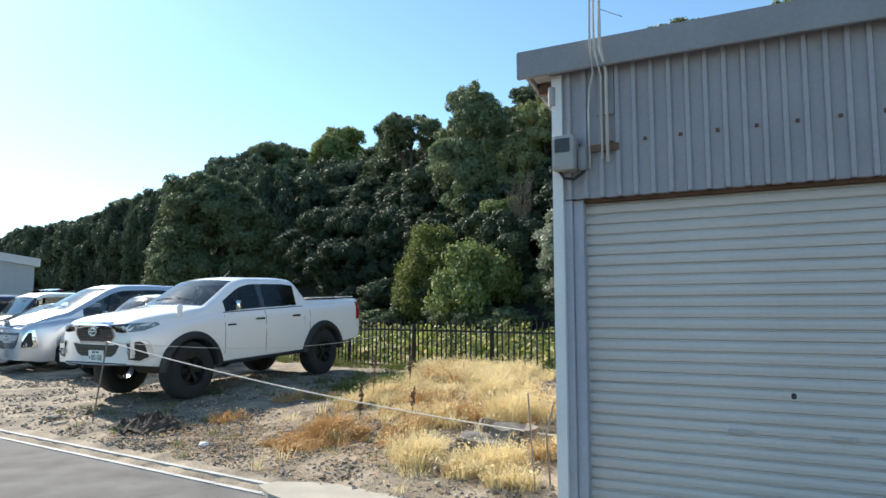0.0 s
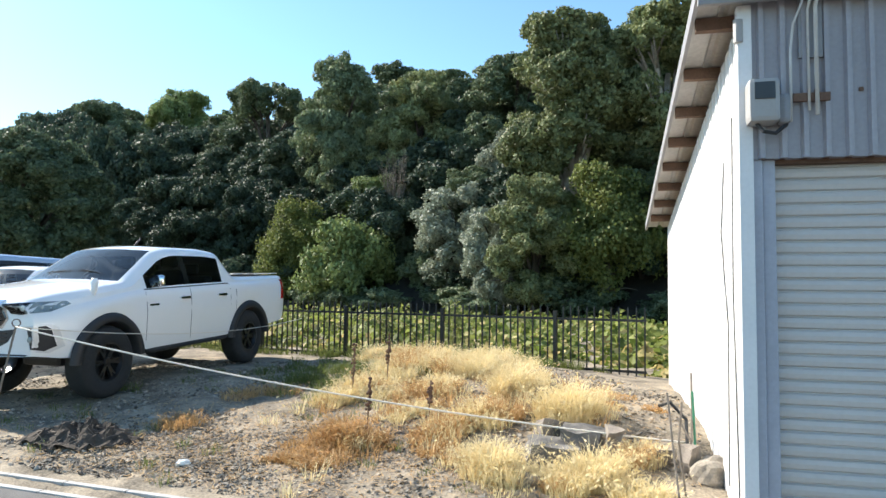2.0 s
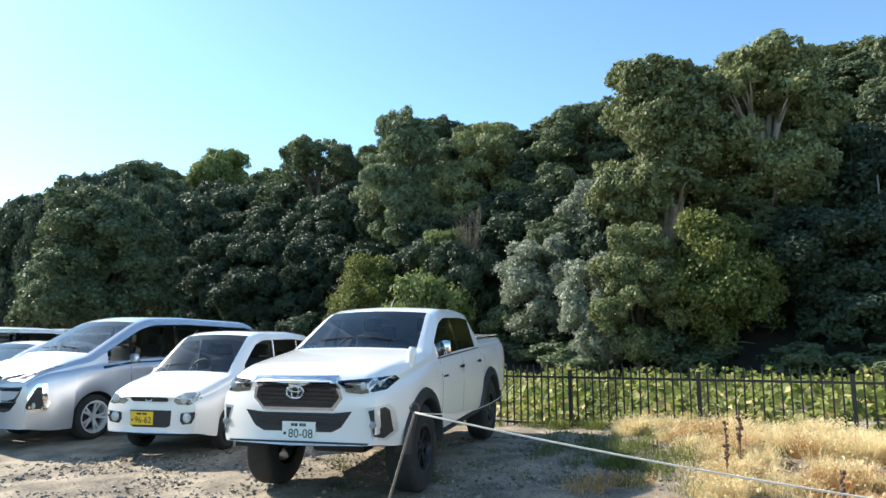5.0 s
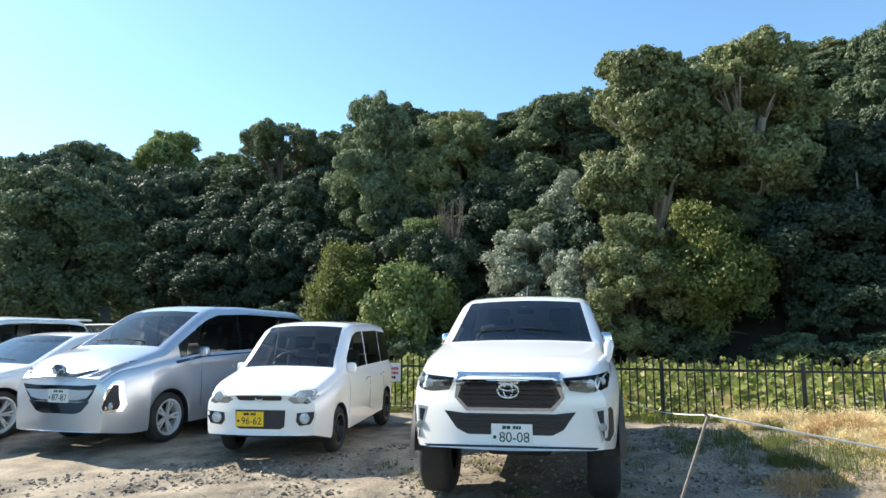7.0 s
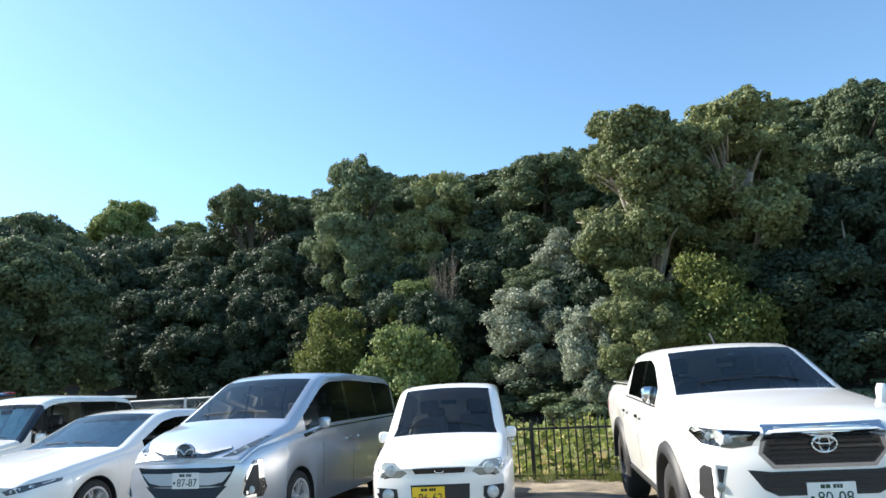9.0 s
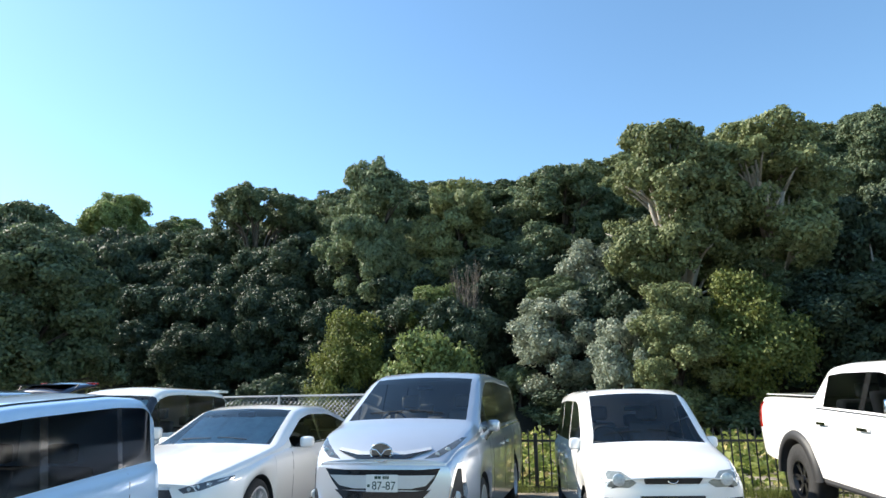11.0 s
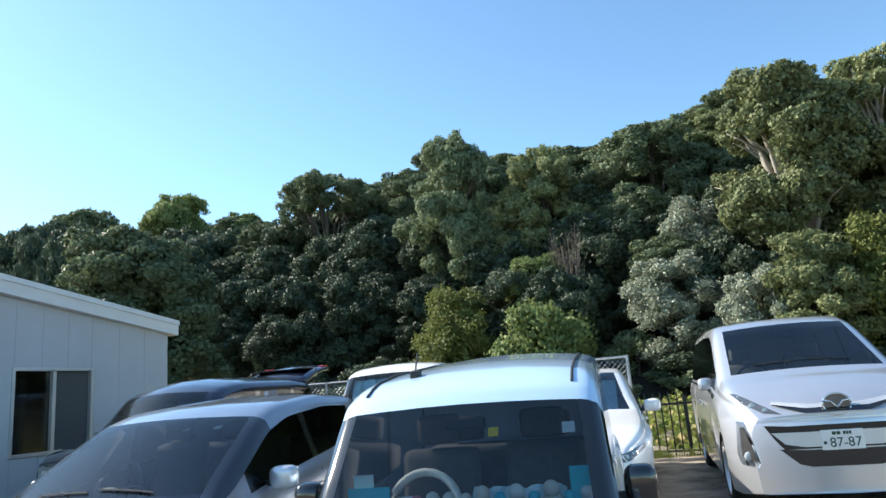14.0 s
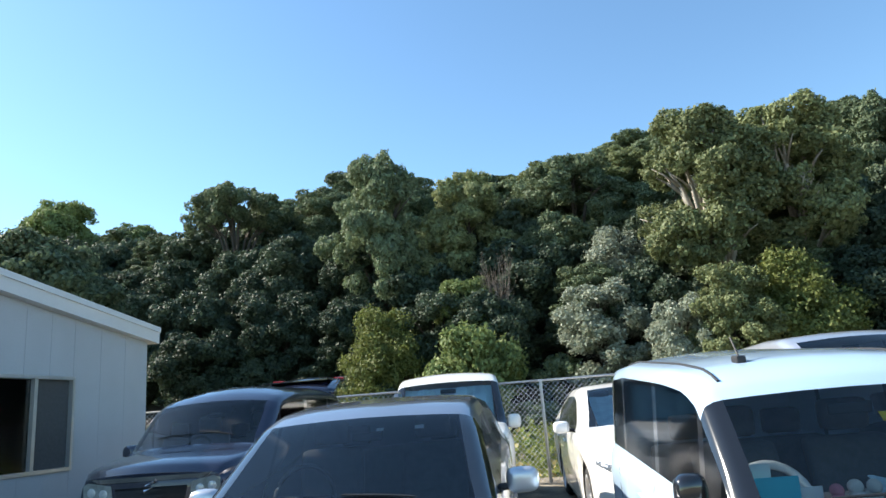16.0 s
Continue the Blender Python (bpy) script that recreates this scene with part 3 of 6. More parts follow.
bm = box(-0.011, -0.011, 0.0, 0.011, 0.011, 1.06)
r = bmesh.ops.create_cone(bm, cap_ends=True, segments=4, radius1=0.0155, radius2=0.001, depth=0.05, matrix=Matrix.Translation((0, 0, 1.085)) @ Matrix.Rotation(radians(45), 4, "Z"))
picket_mesh = bpy.data.meshes.new("picket")
bm.to_mesh(picket_mesh)
bm.free()
picket_mesh.materials.append(M["fence"])
s = fence_len0
rng = random.Random(3)
while s < fence_len1:
    if min(abs(s - p) for p in posts) > 0.05:
        p = new("picket", picket_mesh)
        p.parent = fence
        x, y = fence_xy(s)
        p.matrix_basis = pose(x, y, fz(s) + 0.02, rng.uniform(-0.5, 0.5), rng.uniform(-0.5, 0.5), a0)
    s += 0.125
for ps in posts:
    x, y = fence_xy(ps)
    ob = part("post", box(-0.03, -0.03, -0.2, 0.03, 0.03, 1.04, 0.004), "fence", fence)
    ob.matrix_basis = pose(x, y, fz(ps), 0, 0, a0)
for zr in (0.14, 0.90):
    for i in range(len(posts) - 1):
        x, y = fence_xy(posts[i])
        ob = part("rail", box(0.03, -0.014, zr, 1.97, 0.014, zr + 0.036), "fence", fence)
        ob.matrix_basis = pose(x, y, fz(0), 0, 0, a0)
    x, y = fence_xy(posts[-1])
    ob = part("rail", box(0.03, -0.014, zr, 1.4, 0.014, zr + 0.036), "fence", fence)
    ob.matrix_basis = pose(x, y, fz(0), 0, 0, a0)

# chain-link fence beyond the black one
mesh_fence = tagged(new("chain_link_fence"), "galvanised chain-link fence behind the parked cars", "fence")
CX, CY = -7.62, 19.35
CD = Vector((-0.80, 0.60))
ca = math.degrees(math.atan2(CD.y, CD.x))
CL, CH = 9.0, 1.74
mesh_fence.matrix_basis = pose(CX, CY, 0.22, 0, 0, ca)
for k in range(6):
    part("post", tube([(k * 1.8, 0, 0), (k * 1.8, 0, CH)], 0.028, 8), "wire", mesh_fence)
part("top_rail", tube([(0, 0, CH - 0.02), (CL, 0, CH - 0.02)], 0.02, 6), "wire", mesh_fence)
part("bottom_rail", tube([(0, 0, 0.06), (CL, 0, 0.06)], 0.012, 6), "wire", mesh_fence)
pitch = 0.085
verts, faces = [], []


def wire(x0, z0, x1, z1, o):
    d = Vector((x1 - x0, 0, z1 - z0)).normalized()
    nn = Vector((-d.z, 0, d.x)) * 0.0032
    b = len(verts)
    for x, z in ((x0, z0), (x1, z1)):
        for a, c in ((1, 0), (-0.5, 0.0028), (-0.5, -0.0028)):
            verts.append((x + nn.x * a, o + c, z + nn.z * a))
    for i in range(3):
        faces.append((b + i, b + (i + 1) % 3, b + 3 + (i + 1) % 3, b + 3 + i))


k = -int(CH / pitch) - 1
while k * pitch < CL:
    x0 = k * pitch
    for way in (1, -1):
        za, zb = 0.06, CH - 0.02
        xa, xb = (x0, x0 + (zb - za)) if way > 0 else (x0 + (zb - za), x0)
        lo, hi = min(xa, xb), max(xa, xb)
        if hi > 0 and lo < CL:
            def zat(x):
                return za + (x - xa) / (xb - xa) * (zb - za)
            p, q = max(lo, 0), min(hi, CL)
            wire(p, zat(p), q, zat(q), 0.003 * way)
    k += 1
ob = raw("wire_mesh", verts, faces, "wire", mesh_fence)
ob["kind"] = "stuff"

# parking sign on the fence
sx, sy = fence_xy(-4.86)
sign = tagged(new("parking_sign"), "white sign with a red mark and red bars on the fence", "sign")
sign.matrix_basis = pose(sx - 0.03, sy - 0.035, 1.0, 0, 0, a0)
part("board", box(-0.24, -0.012, -0.17, 0.24, 0.0, 0.17, 0.004), "paper", sign)
bm = lathe([(0.001, 0.0), (0.062, 0.0), (0.062, 0.004)], 24)
part("red_mark", bm, "redpaint", sign).matrix_basis = pose(-0.16, -0.013, 0.04, 0, 0, 90)
for z, x0, x1, c in ((0.07, -0.07, 0.21, "redpaint"), (-0.01, -0.07, 0.21, "redpaint"), (-0.09, -0.07, 0.18, "black_ink")):
    xx = x0
    while xx < x1 - 0.03:
        part("character_bar", box(xx, -0.0155, z - 0.024, xx + 0.042, -0.0125, z + 0.024), c, sign)
        xx += 0.056


# ---------------------------------------------------------------- vehicles
# Local axes of a vehicle: y runs from its front (0) to its rear, x across, z up from the ground.
def curve(points, soft, length):
    us = np.arange(-0.4, length + 0.4, 0.01)
    zs = np.interp(us, [p[0] for p in points], [p[1] for p in points])
    k = max(1, int(soft / 0.01))
    k += 1 - k % 2
    pad = np.pad(zs, k // 2, mode="edge")
    zs = np.convolve(pad, np.ones(k) / k, mode="valid")
    return lambda u: float(np.interp(u, us, zs))


def car_sections(sp):
    """Cross-sections of the shell: rows of half-ring points from under the floor up to the roof's middle."""
    L, W = sp["L"], sp["W"] / 2
    top, belt = curve(sp["top"], sp.get("soft", 0.14), L), curve(sp["belt"], 0.2, L)
    low = curve(sp["low"], 0.12, L)
    R, wc = sp["arch"], sp["wheel_r"]
    us = set(np.round(np.linspace(0.10, L - 0.10, int(L / 0.11)), 3).tolist())
    us |= {0.0, 0.012, 0.03, 0.06, L - 0.06, L - 0.03, L - 0.012, L}
    for a in sp["axles"]:
        us |= {round(a + R * math.cos(k * math.pi / 14), 3) for k in range(15)}
        us |= {round(a + s * (R + 0.004), 3) for s in (-1, 1)}
    for a, b in sp["windows"]:
        us |= {a, b}
    us |= {sp["cowl"], sp["roof0"]}
    us = sorted(u for u in us if 0 <= u <= L)
    us = [u for i, u in enumerate(us) if i == 0 or u - us[i - 1] > 0.0035]
    rows = []
    nf, nr, cf, cr = sp.get("nose", 0.55), sp.get("stern", 0.35), sp.get("nose_in", 0.20), sp.get("stern_in", 0.12)
    for u in us:
        w = W
        if u < nf:
            w *= 1 - cf * (1 - u / nf) ** sp.get("nose_pow", 2.6)
        if L - u < nr:
            w *= 1 - cr * (1 - (L - u) / nr) ** 2.6
        zt, z0 = top(u), low(u)
        for a in sp["axles"]:
            if abs(u - a) < R:
                z0 = max(z0, wc + math.sqrt(R * R - (u - a) ** 2))
        zb = min(belt(u), zt - 0.035)
        z0 = min(z0, zb - 0.06)
        h = zb - z0
        t = sp.get("tumble", 0.22)
        rise = zt - zb
        edge = min(sp.get("edge", 0.085), rise * 0.5)
        ze = zt - edge
        bulge = sp.get("bulge", 0.02)
        ring = [(0, z0), (w * 0.86, z0), (w - 0.012, z0 + 0.004), (w, z0 + 0.10 * h), (w + bulge * 0.6, z0 + 0.35 * h), (w + bulge, z0 + 0.62 * h),
                (w + bulge * 0.5, z0 + 0.86 * h), (w - 0.012, zb - min(0.02, h * 0.1)), (w - 0.03, zb)]
        y1 = w - 0.035
        for v in (0.07, 0.3, 0.55, 0.8, 0.95):
            ring.append((y1 - t * v * (ze - zb), zb + v * (ze - zb)))
        ye = y1 - t * (ze - zb)
        ring += [(ye - 0.006, ze), (ye - 0.3 * edge - 0.006, ze + 0.62 * edge), (ye - 0.75 * edge - 0.02, ze + 0.93 * edge)]
        yi = ye - 0.75 * edge - 0.02
        cw = sp.get("crown", 0.03) + sp.get("crown_roof", 0.0) * smooth01(sp["roof0"] - 0.1, sp["roof0"] + 0.55, u)
        ring += [(yi * k, zt + cw * (1 - k * k)) for k in (0.93, 0.7, 0.35, 0.0)]
        g = 1 - smooth01(sp["roof0"] + 0.1, sp["roof0"] + 0.9, u)
        bow = sp.get("bow", 0.11)
        rows.append((u, [(px, u - bow * g * (1 - min(1, px / W) ** 2), pz) for px, pz in ring]))
    return rows


def shell(sp, root):
    """Body shell with the glass cut out of it, each pane a part of its own."""
    rows = car_sections(sp)
    n = len(rows[0][1])
    groups = {}

    def put(key, quad):
        groups.setdefault(key, []).append(quad)

    for (u0, a), (u1, b) in zip(rows, rows[1:]):
        um = (u0 + u1) / 2
        for j in range(n - 1):
            for s in (1, -1):
                q = [(s * a[j][0], *a[j][1:]), (s * a[j + 1][0], *a[j + 1][1:]), (s * b[j + 1][0], *b[j + 1][1:]), (s * b[j][0], *b[j][1:])]
                if s < 0:
                    q.reverse()
                key = "body"
                if j <= 1:
                    key = "underside"
                elif j >= 17 and sp["cowl"] < um < sp["roof0"]:
                    key = "windscreen"
                elif 13 <= j <= 16 and sp["cowl"] - 0.02 < um < sp["roof0"]:
                    key = ("a_pillar", s)
                elif 9 <= j <= 12:
                    key = "body"
                    gaps = [g for g in range(len(sp["windows"]) - 1) if sp["windows"][g][1] <= um <= sp["windows"][g + 1][0]]
                    if gaps:
                        key = ("pillar", gaps[0], s)
                    for i, (w0, w1) in enumerate(sp["windows"]):
                        if w0 < um < w1:
                            key = ("side_window", i, s)
                put(key, q)
    for (u, ring), flip in ((rows[0], False), (rows[-1], True)):
        for j in range(n - 1):
            q = [ring[j], (-ring[j][0], *ring[j][1:]), (-ring[j + 1][0], *ring[j + 1][1:]), ring[j + 1]]
            put("body", q[::-1] if flip else q)
    solid = bmesh.new()
    made = {}
    for key, quads in groups.items():
        bm = bmesh.new()
        index = {}
        for q in quads:
            vs = []
            for p in q:
                k = tuple(round(c, 5) for c in p)
                if k not in index:
                    index[k] = bm.verts.new(p)
                if index[k] not in vs:
                    vs.append(index[k])
            if len(vs) > 2:
                try:
                    bm.faces.new(vs)
                except ValueError:
                    pass
        for q in quads:
            vs = [solid.verts.new(p) for p in q]
            if len({tuple(round(c, 5) for c in p) for p in q}) == 4:
                solid.faces.new(vs)
        bmesh.ops.recalc_face_normals(bm, faces=bm.faces)
        if isinstance(key, tuple) and key[0] == "a_pillar":
            made[key] = part("a_pillar", bm, sp.get("a_pillar", sp["paint"]), root, smooth=True)
        elif isinstance(key, tuple) and key[0] == "pillar":
            made[key] = part("pillar", bm, sp.get("pillar", "gloss"), root, smooth=True)
        elif isinstance(key, tuple):
            privacy = key[1] >= sp.get("privacy_from", 1)
            made[key] = part("side_window", bm, "privacy" if privacy else "glass", root, smooth=True)
        else:
            material = {"body": sp["paint"], "underside": "trim", "windscreen": "glass", "pillar": sp.get("pillar", "gloss")}[key]
            made[key] = part(key, bm, material, root, smooth=True)
    # the body's outside hard creases stay crisp
    tree = BVHTree.FromBMesh(solid)
    solid.free()
    return tree, made


def patch(name, tree, outline, material, parent, side="front", off=0.006, thick=0.02, step=0.05, label="", depth=None, smooth=True):
    """A panel of the given outline that follows the shell: (x, z) from the front, (y, z) from a flank, (x, y) from above."""
    bm = bmesh.new()
    f = bm.faces.new([bm.verts.new((p[0], p[1], 0)) for p in outline])
    if f.normal.z < 0:
        f.normal_flip()
    for axis in (0, 1):
        lo, hi = min(p[axis] for p in outline), max(p[axis] for p in outline)
        k = lo + step
        while k < hi - 0.01:
            nrm = (1, 0, 0) if axis == 0 else (0, 1, 0)
            bmesh.ops.bisect_plane(bm, geom=bm.verts[:] + bm.edges[:] + bm.faces[:], plane_co=tuple(k * c for c in nrm), plane_no=nrm)
            k += step
    way = {"front": Vector((0, 1, 0)), "right": Vector((-1, 0, 0)), "left": Vector((1, 0, 0)), "top": Vector((0, 0, -1)), "rear": Vector((0, -1, 0))}[side]
    last = None
    base = []
    for v in bm.verts:
        a, b = v.co.x, v.co.y
        start = {"front": Vector((a, -1.5, b)), "right": Vector((2.5, a, b)), "left": Vector((-2.5, a, b)), "top": Vector((a, b, 4)), "rear": Vector((a, 9, b))}[side]
        hit, nrm = tree.ray_cast(start, way)[:2]
        if hit is not None and nrm.dot(way) > 0:
            nrm = -nrm
        if hit is None:
            nrm = -way
            near = tree.find_nearest(last or start + way * 2.0)[0]
            hit = Vector(start)
            k = 1 if side in ("front", "rear") else (2 if side == "top" else 0)
            hit[k] = near[k]
        if depth is not None:
            hit = Vector(start)
            hit[1 if side in ("front", "rear") else (2 if side == "top" else 0)] = depth
        last = hit
        base.append((hit, (nrm - way * 0.6).normalized()))
    for v, (h, nn) in zip(bm.verts[:], base):
        v.co = h + nn * off
    ret = bmesh.ops.extrude_face_region(bm, geom=bm.faces[:])
    for v in [g for g in ret["geom"] if isinstance(g, bmesh.types.BMVert)]:
        v.co += way * thick
    bmesh.ops.recalc_face_normals(bm, faces=bm.faces)
    return part(name, bm, material, parent, label, smooth=False)


def mirrored(outline):
    return [(-x, z) for x, z in outline][::-1]


def wheel(root, x, y, r, width, rim_r, spokes, rim, out):
    """A tyre with a spoked rim; out: the side that faces outwards."""
    bm = lathe([(rim_r, -width / 2 + 0.02), (rim_r + 0.015, -width / 2), (r - 0.05, -width / 2), (r - 0.012, -width / 2 + 0.025), (r, -width / 2 + 0.06), (r, width / 2 - 0.06),
                (r - 0.012, width / 2 - 0.025), (r - 0.05, width / 2), (rim_r + 0.015, width / 2), (rim_r, width / 2 - 0.02)], 40)
    w = part("wheel", bm, "tyre", root, smooth=True)
    w.matrix_basis = pose(x, y, r, 0, 0, 0)
    s = out
    bm = lathe([(rim_r + 0.004, s * (width / 2 - 0.03)), (rim_r + 0.012, s * (width / 2 - 0.004)), (rim_r - 0.012, s * (width / 2 - 0.004)), (rim_r - 0.03, s * (width / 2 - 0.05)), (rim_r - 0.035, -s * width / 3)], 40)
    face = s * (width / 2 - 0.03)
    for k in range(spokes):
        a = k * math.tau / spokes
        for dx in (-1, 1):
            da = dx * 0.5 / spokes
            p = [(0.04, a - 0.5), (0.04, a + 0.5), (rim_r - 0.012, a + da * 1.7 + 0.30 / spokes), (rim_r - 0.012, a + da * 1.7 - 0.30 / spokes)]
            vs = []
            for d in (0, -s * 0.03):
                vs.append([bm.verts.new((face + d - s * 0.015 * (q[0] < 0.1), q[0] * math.cos(q[1]), q[0] * math.sin(q[1]))) for q in p])
            bm.faces.new(vs[0])
            for i in range(4):
                bm.faces.new((vs[0][i], vs[0][(i + 1) % 4], vs[1][(i + 1) % 4], vs[1][i]))
    lathe([(0.001, face + s * 0.008), (0.045, face + s * 0.006), (0.055, face - s * 0.02)], 20, bm)
    bmesh.ops.recalc_face_normals(bm, faces=bm.faces)
    part("rim", bm, rim, w)
    bm = lathe([(0.001, s * 0.02), (0.14, s * 0.02), (0.145, s * 0.0)], 24)
    part("brake_disc", bm, "rimdark", w)
    return w


def side_mirror(root, x, y, z, material, size=(0.19, 0.11, 0.14)):
    s = 1 if x > 0 else -1
    bm = bmesh.new()
    bmesh.ops.create_uvsphere(bm, u_segments=16, v_segments=10, radius=1)
    for v in bm.verts:
        c = v.co
        for i in range(3):
            c[i] = math.copysign(abs(c[i]) ** 0.6, c[i])
        v.co = Vector((x + s * size[0] / 2 + c.x * size[0] / 2, y + c.y * size[1] / 2 * (1 if c.y < 0 else 0.5), z + c.z * size[2] / 2))
    ob = part("side_mirror", bm, material, root, smooth=True)
    bm = tube([(x - s * 0.10, y + 0.01, z - 0.05), (x + s * 0.05, y, z - 0.03)], 0.022, 8)
    part("mirror_arm", bm, "trim", ob)
    bm = box(x + s * 0.02, y + size[1] * 0.22, z - size[2] * 0.38, x + s * (size[0] - 0.02), y + size[1] * 0.29, z + size[2] * 0.38)
    part("mirror_glass", bm, "chrome", ob)
    return ob


def plate(root, tree, x, z, text, white=True, bars=True, yoff=None):
    """A number plate with its digits, upright in front of the bumper."""
    hits = [tree.ray_cast(Vector((x + dx, -1.5, z + dz)), Vector((0, 1, 0)))[0] for dx in (-0.15, 0, 0.15) for dz in (-0.07, 0.07)]
    y = min(h.y for h in hits if h) - 0.012 if yoff is None else yoff
    p = part("number_plate", box(x - 0.165, y - 0.006, z - 0.0825, x + 0.165, y + 0.012, z + 0.0825, 0.004), "plate" if white else "yellow", root,
             "white number plate" if white else "yellow number plate")
    ink = "ink" if white else "black_ink"
    letters(text, 0.112, ink, p, pose(x + 0.02, y - 0.0075, z - 0.025, 90, 0, 0) @ Matrix.Diagonal((0.95, 1.0, 1, 1)))
    bm = bmesh.new()
    for x0, x1 in ((-0.075, -0.045), (-0.04, -0.01), (0.01, 0.03), (0.034, 0.052), (0.056, 0.074)):
        box(x + x0, y - 0.008, z + 0.042, x + x1, y - 0.006, z + 0.068, 0, bm)
    box(x - 0.15, y - 0.008, z - 0.035, x - 0.125, y - 0.006, z - 0.01, 0, bm)
    part("small_characters", bm, ink, p)["kind"] = "stuff"
    return p


def ring_badge(root, x, y, z, w, h, bar="oval"):
    """A chrome badge: a plain ring with a plain shape inside."""
    bm = tube([(x + w / 2 * math.cos(a), y, z + h / 2 * math.sin(a)) for a in [k * math.tau / 28 for k in range(29)]], 0.008, 6)
    if bar == "oval":
        tube([(x + w * 0.22 * math.cos(a), y, z + h * 0.46 * math.sin(a)) for a in [k * math.tau / 20 for k in range(21)]], 0.006, 6, bm)
        tube([(x + w * 0.4 * math.cos(a), y, z + h * 0.2 + h * 0.2 * math.sin(a)) for a in [k * math.tau / 20 for k in range(21)]], 0.006, 6, bm)
    elif bar == "wing":
        tube([(x - w * 0.45, y, z + h * 0.18), (x - w * 0.2, y, z + h * 0.12), (x, y, z - h * 0.18), (x + w * 0.2, y, z + h * 0.12), (x + w * 0.45, y, z + h * 0.18)], 0.009, 6, bm)
    return part("badge", bm, "chrome", root, "chrome ring badge", smooth=True)


def seats(root, sp, material="seat"):
    """Dashboard, steering wheel, front seats and rear bench."""
    W = sp["W"] / 2
    c, r0 = sp["cowl"], sp["roof0"]
    zb = sp["cabin_belt"]
    y = sp.get("seat_y", r0 + 0.45)
    part("dashboard", box(-W + 0.14, c + 0.08, zb - 0.30, W - 0.14, c + 0.62, zb - 0.035 + sp.get("dash_up", 0), 0.05), "dash", root)
    part("cabin_floor", box(-W + 0.10, c + 0.3, sp["floor_z"], W - 0.10, sp["cab_end"] - 0.1, sp["floor_z"] + 0.03), "trim", root)
    hw = W * 0.42
    bm = tube([(-hw + 0.19 * math.cos(a), c + 0.66 + 0.07 * math.sin(a), zb + 0.02 - sp.get("dash_up", 0) * 0.4 + 0.18 * math.sin(a)) for a in [k * math.tau / 24 for k in range(25)]], sp.get("wheel_thick", 0.016), 8)
    tube([(-hw - 0.18, c + 0.66, zb + 0.01), (-hw + 0.18, c + 0.66, zb + 0.01)], 0.02, 6, bm)
    tube([(-hw, c + 0.66, zb + 0.01), (-hw, c + 0.5, zb - 0.12)], 0.03, 6, bm)
    part("steering_wheel", bm, sp.get("wheel_mat", "trim"), root, smooth=True)
    for s in (-1, 1):
        x = s * hw
        st = part("front_seat", box(x - 0.24, y - 0.45, zb - 0.55, x + 0.24, y + 0.05, zb - 0.36, 0.06), material, root, smooth=True)
        bm = box(x - 0.23, y - 0.06, zb - 0.45, x + 0.23, y + 0.07, zb + 0.22, 0.05)
        for v in bm.verts:
            v.co.y += 0.28 * (v.co.z - zb + 0.45)
        part("seat_back", bm, material, st, smooth=True)
        part("headrest", box(x - 0.13, y + 0.12, zb + 0.25, x + 0.13, y + 0.22, zb + 0.42, 0.04), material, st, smooth=True)
    yb = min(sp["cab_end"] - 0.35, y + 0.95)
    rb = part("rear_bench", box(-W + 0.16, yb - 0.1, zb - 0.5, W - 0.16, yb + 0.1, zb + 0.12, 0.05), material, root, smooth=True)
    for s in (-1, 1):
        part("headrest", box(s * hw - 0.12, yb, zb + 0.14, s * hw + 0.12, yb + 0.1, zb + 0.30, 0.03), material, rb, smooth=True)
    part("rear_view_mirror", box(-0.10, r0 - 0.04, sp["roof_z"] - 0.17, 0.10, r0 - 0.02, sp["roof_z"] - 0.115, 0.01), "trim", root)


def wipers(root, sp, tree):
    c = sp["cowl"]
    for x0, x1 in ((0.42, 0.02), (-0.06, -0.46)):
        pts = []
        for k in range(5):
            x = x0 + (x1 - x0) * k / 4
            y = c + 0.012 + 0.005 * k
            h = tree.ray_cast(Vector((x, y, 4)), Vector((0, 0, -1)))[0]
            pts.append((x, y, (h.z if h else sp["cabin_belt"]) + 0.010))
        part("wiper", tube(pts, 0.006, 6), "trim", root)


def door_lines(root, sp, tree, lines):
    """Shut lines of the doors and wings, as thin dark strips."""
    for y, z0, z1 in lines:
        for side in ("right", "left"):
            patch("shut_line", tree, [(y - 0.004, z0), (y + 0.004, z0), (y + 0.004, z1), (y - 0.004, z1)], "trim", root, side, off=0.0015, thick=0.01, step=0.12)


def handles(root, sp, tree, spots, material):
    for y, z in spots:
        for side in ("right", "left"):
            patch("door_handle", tree, [(y, z - 0.014), (y + 0.2, z - 0.018), (y + 0.215, z), (y + 0.2, z + 0.018), (y, z + 0.014)], material, root, side, off=0.035, thick=0.03, step=0.2)


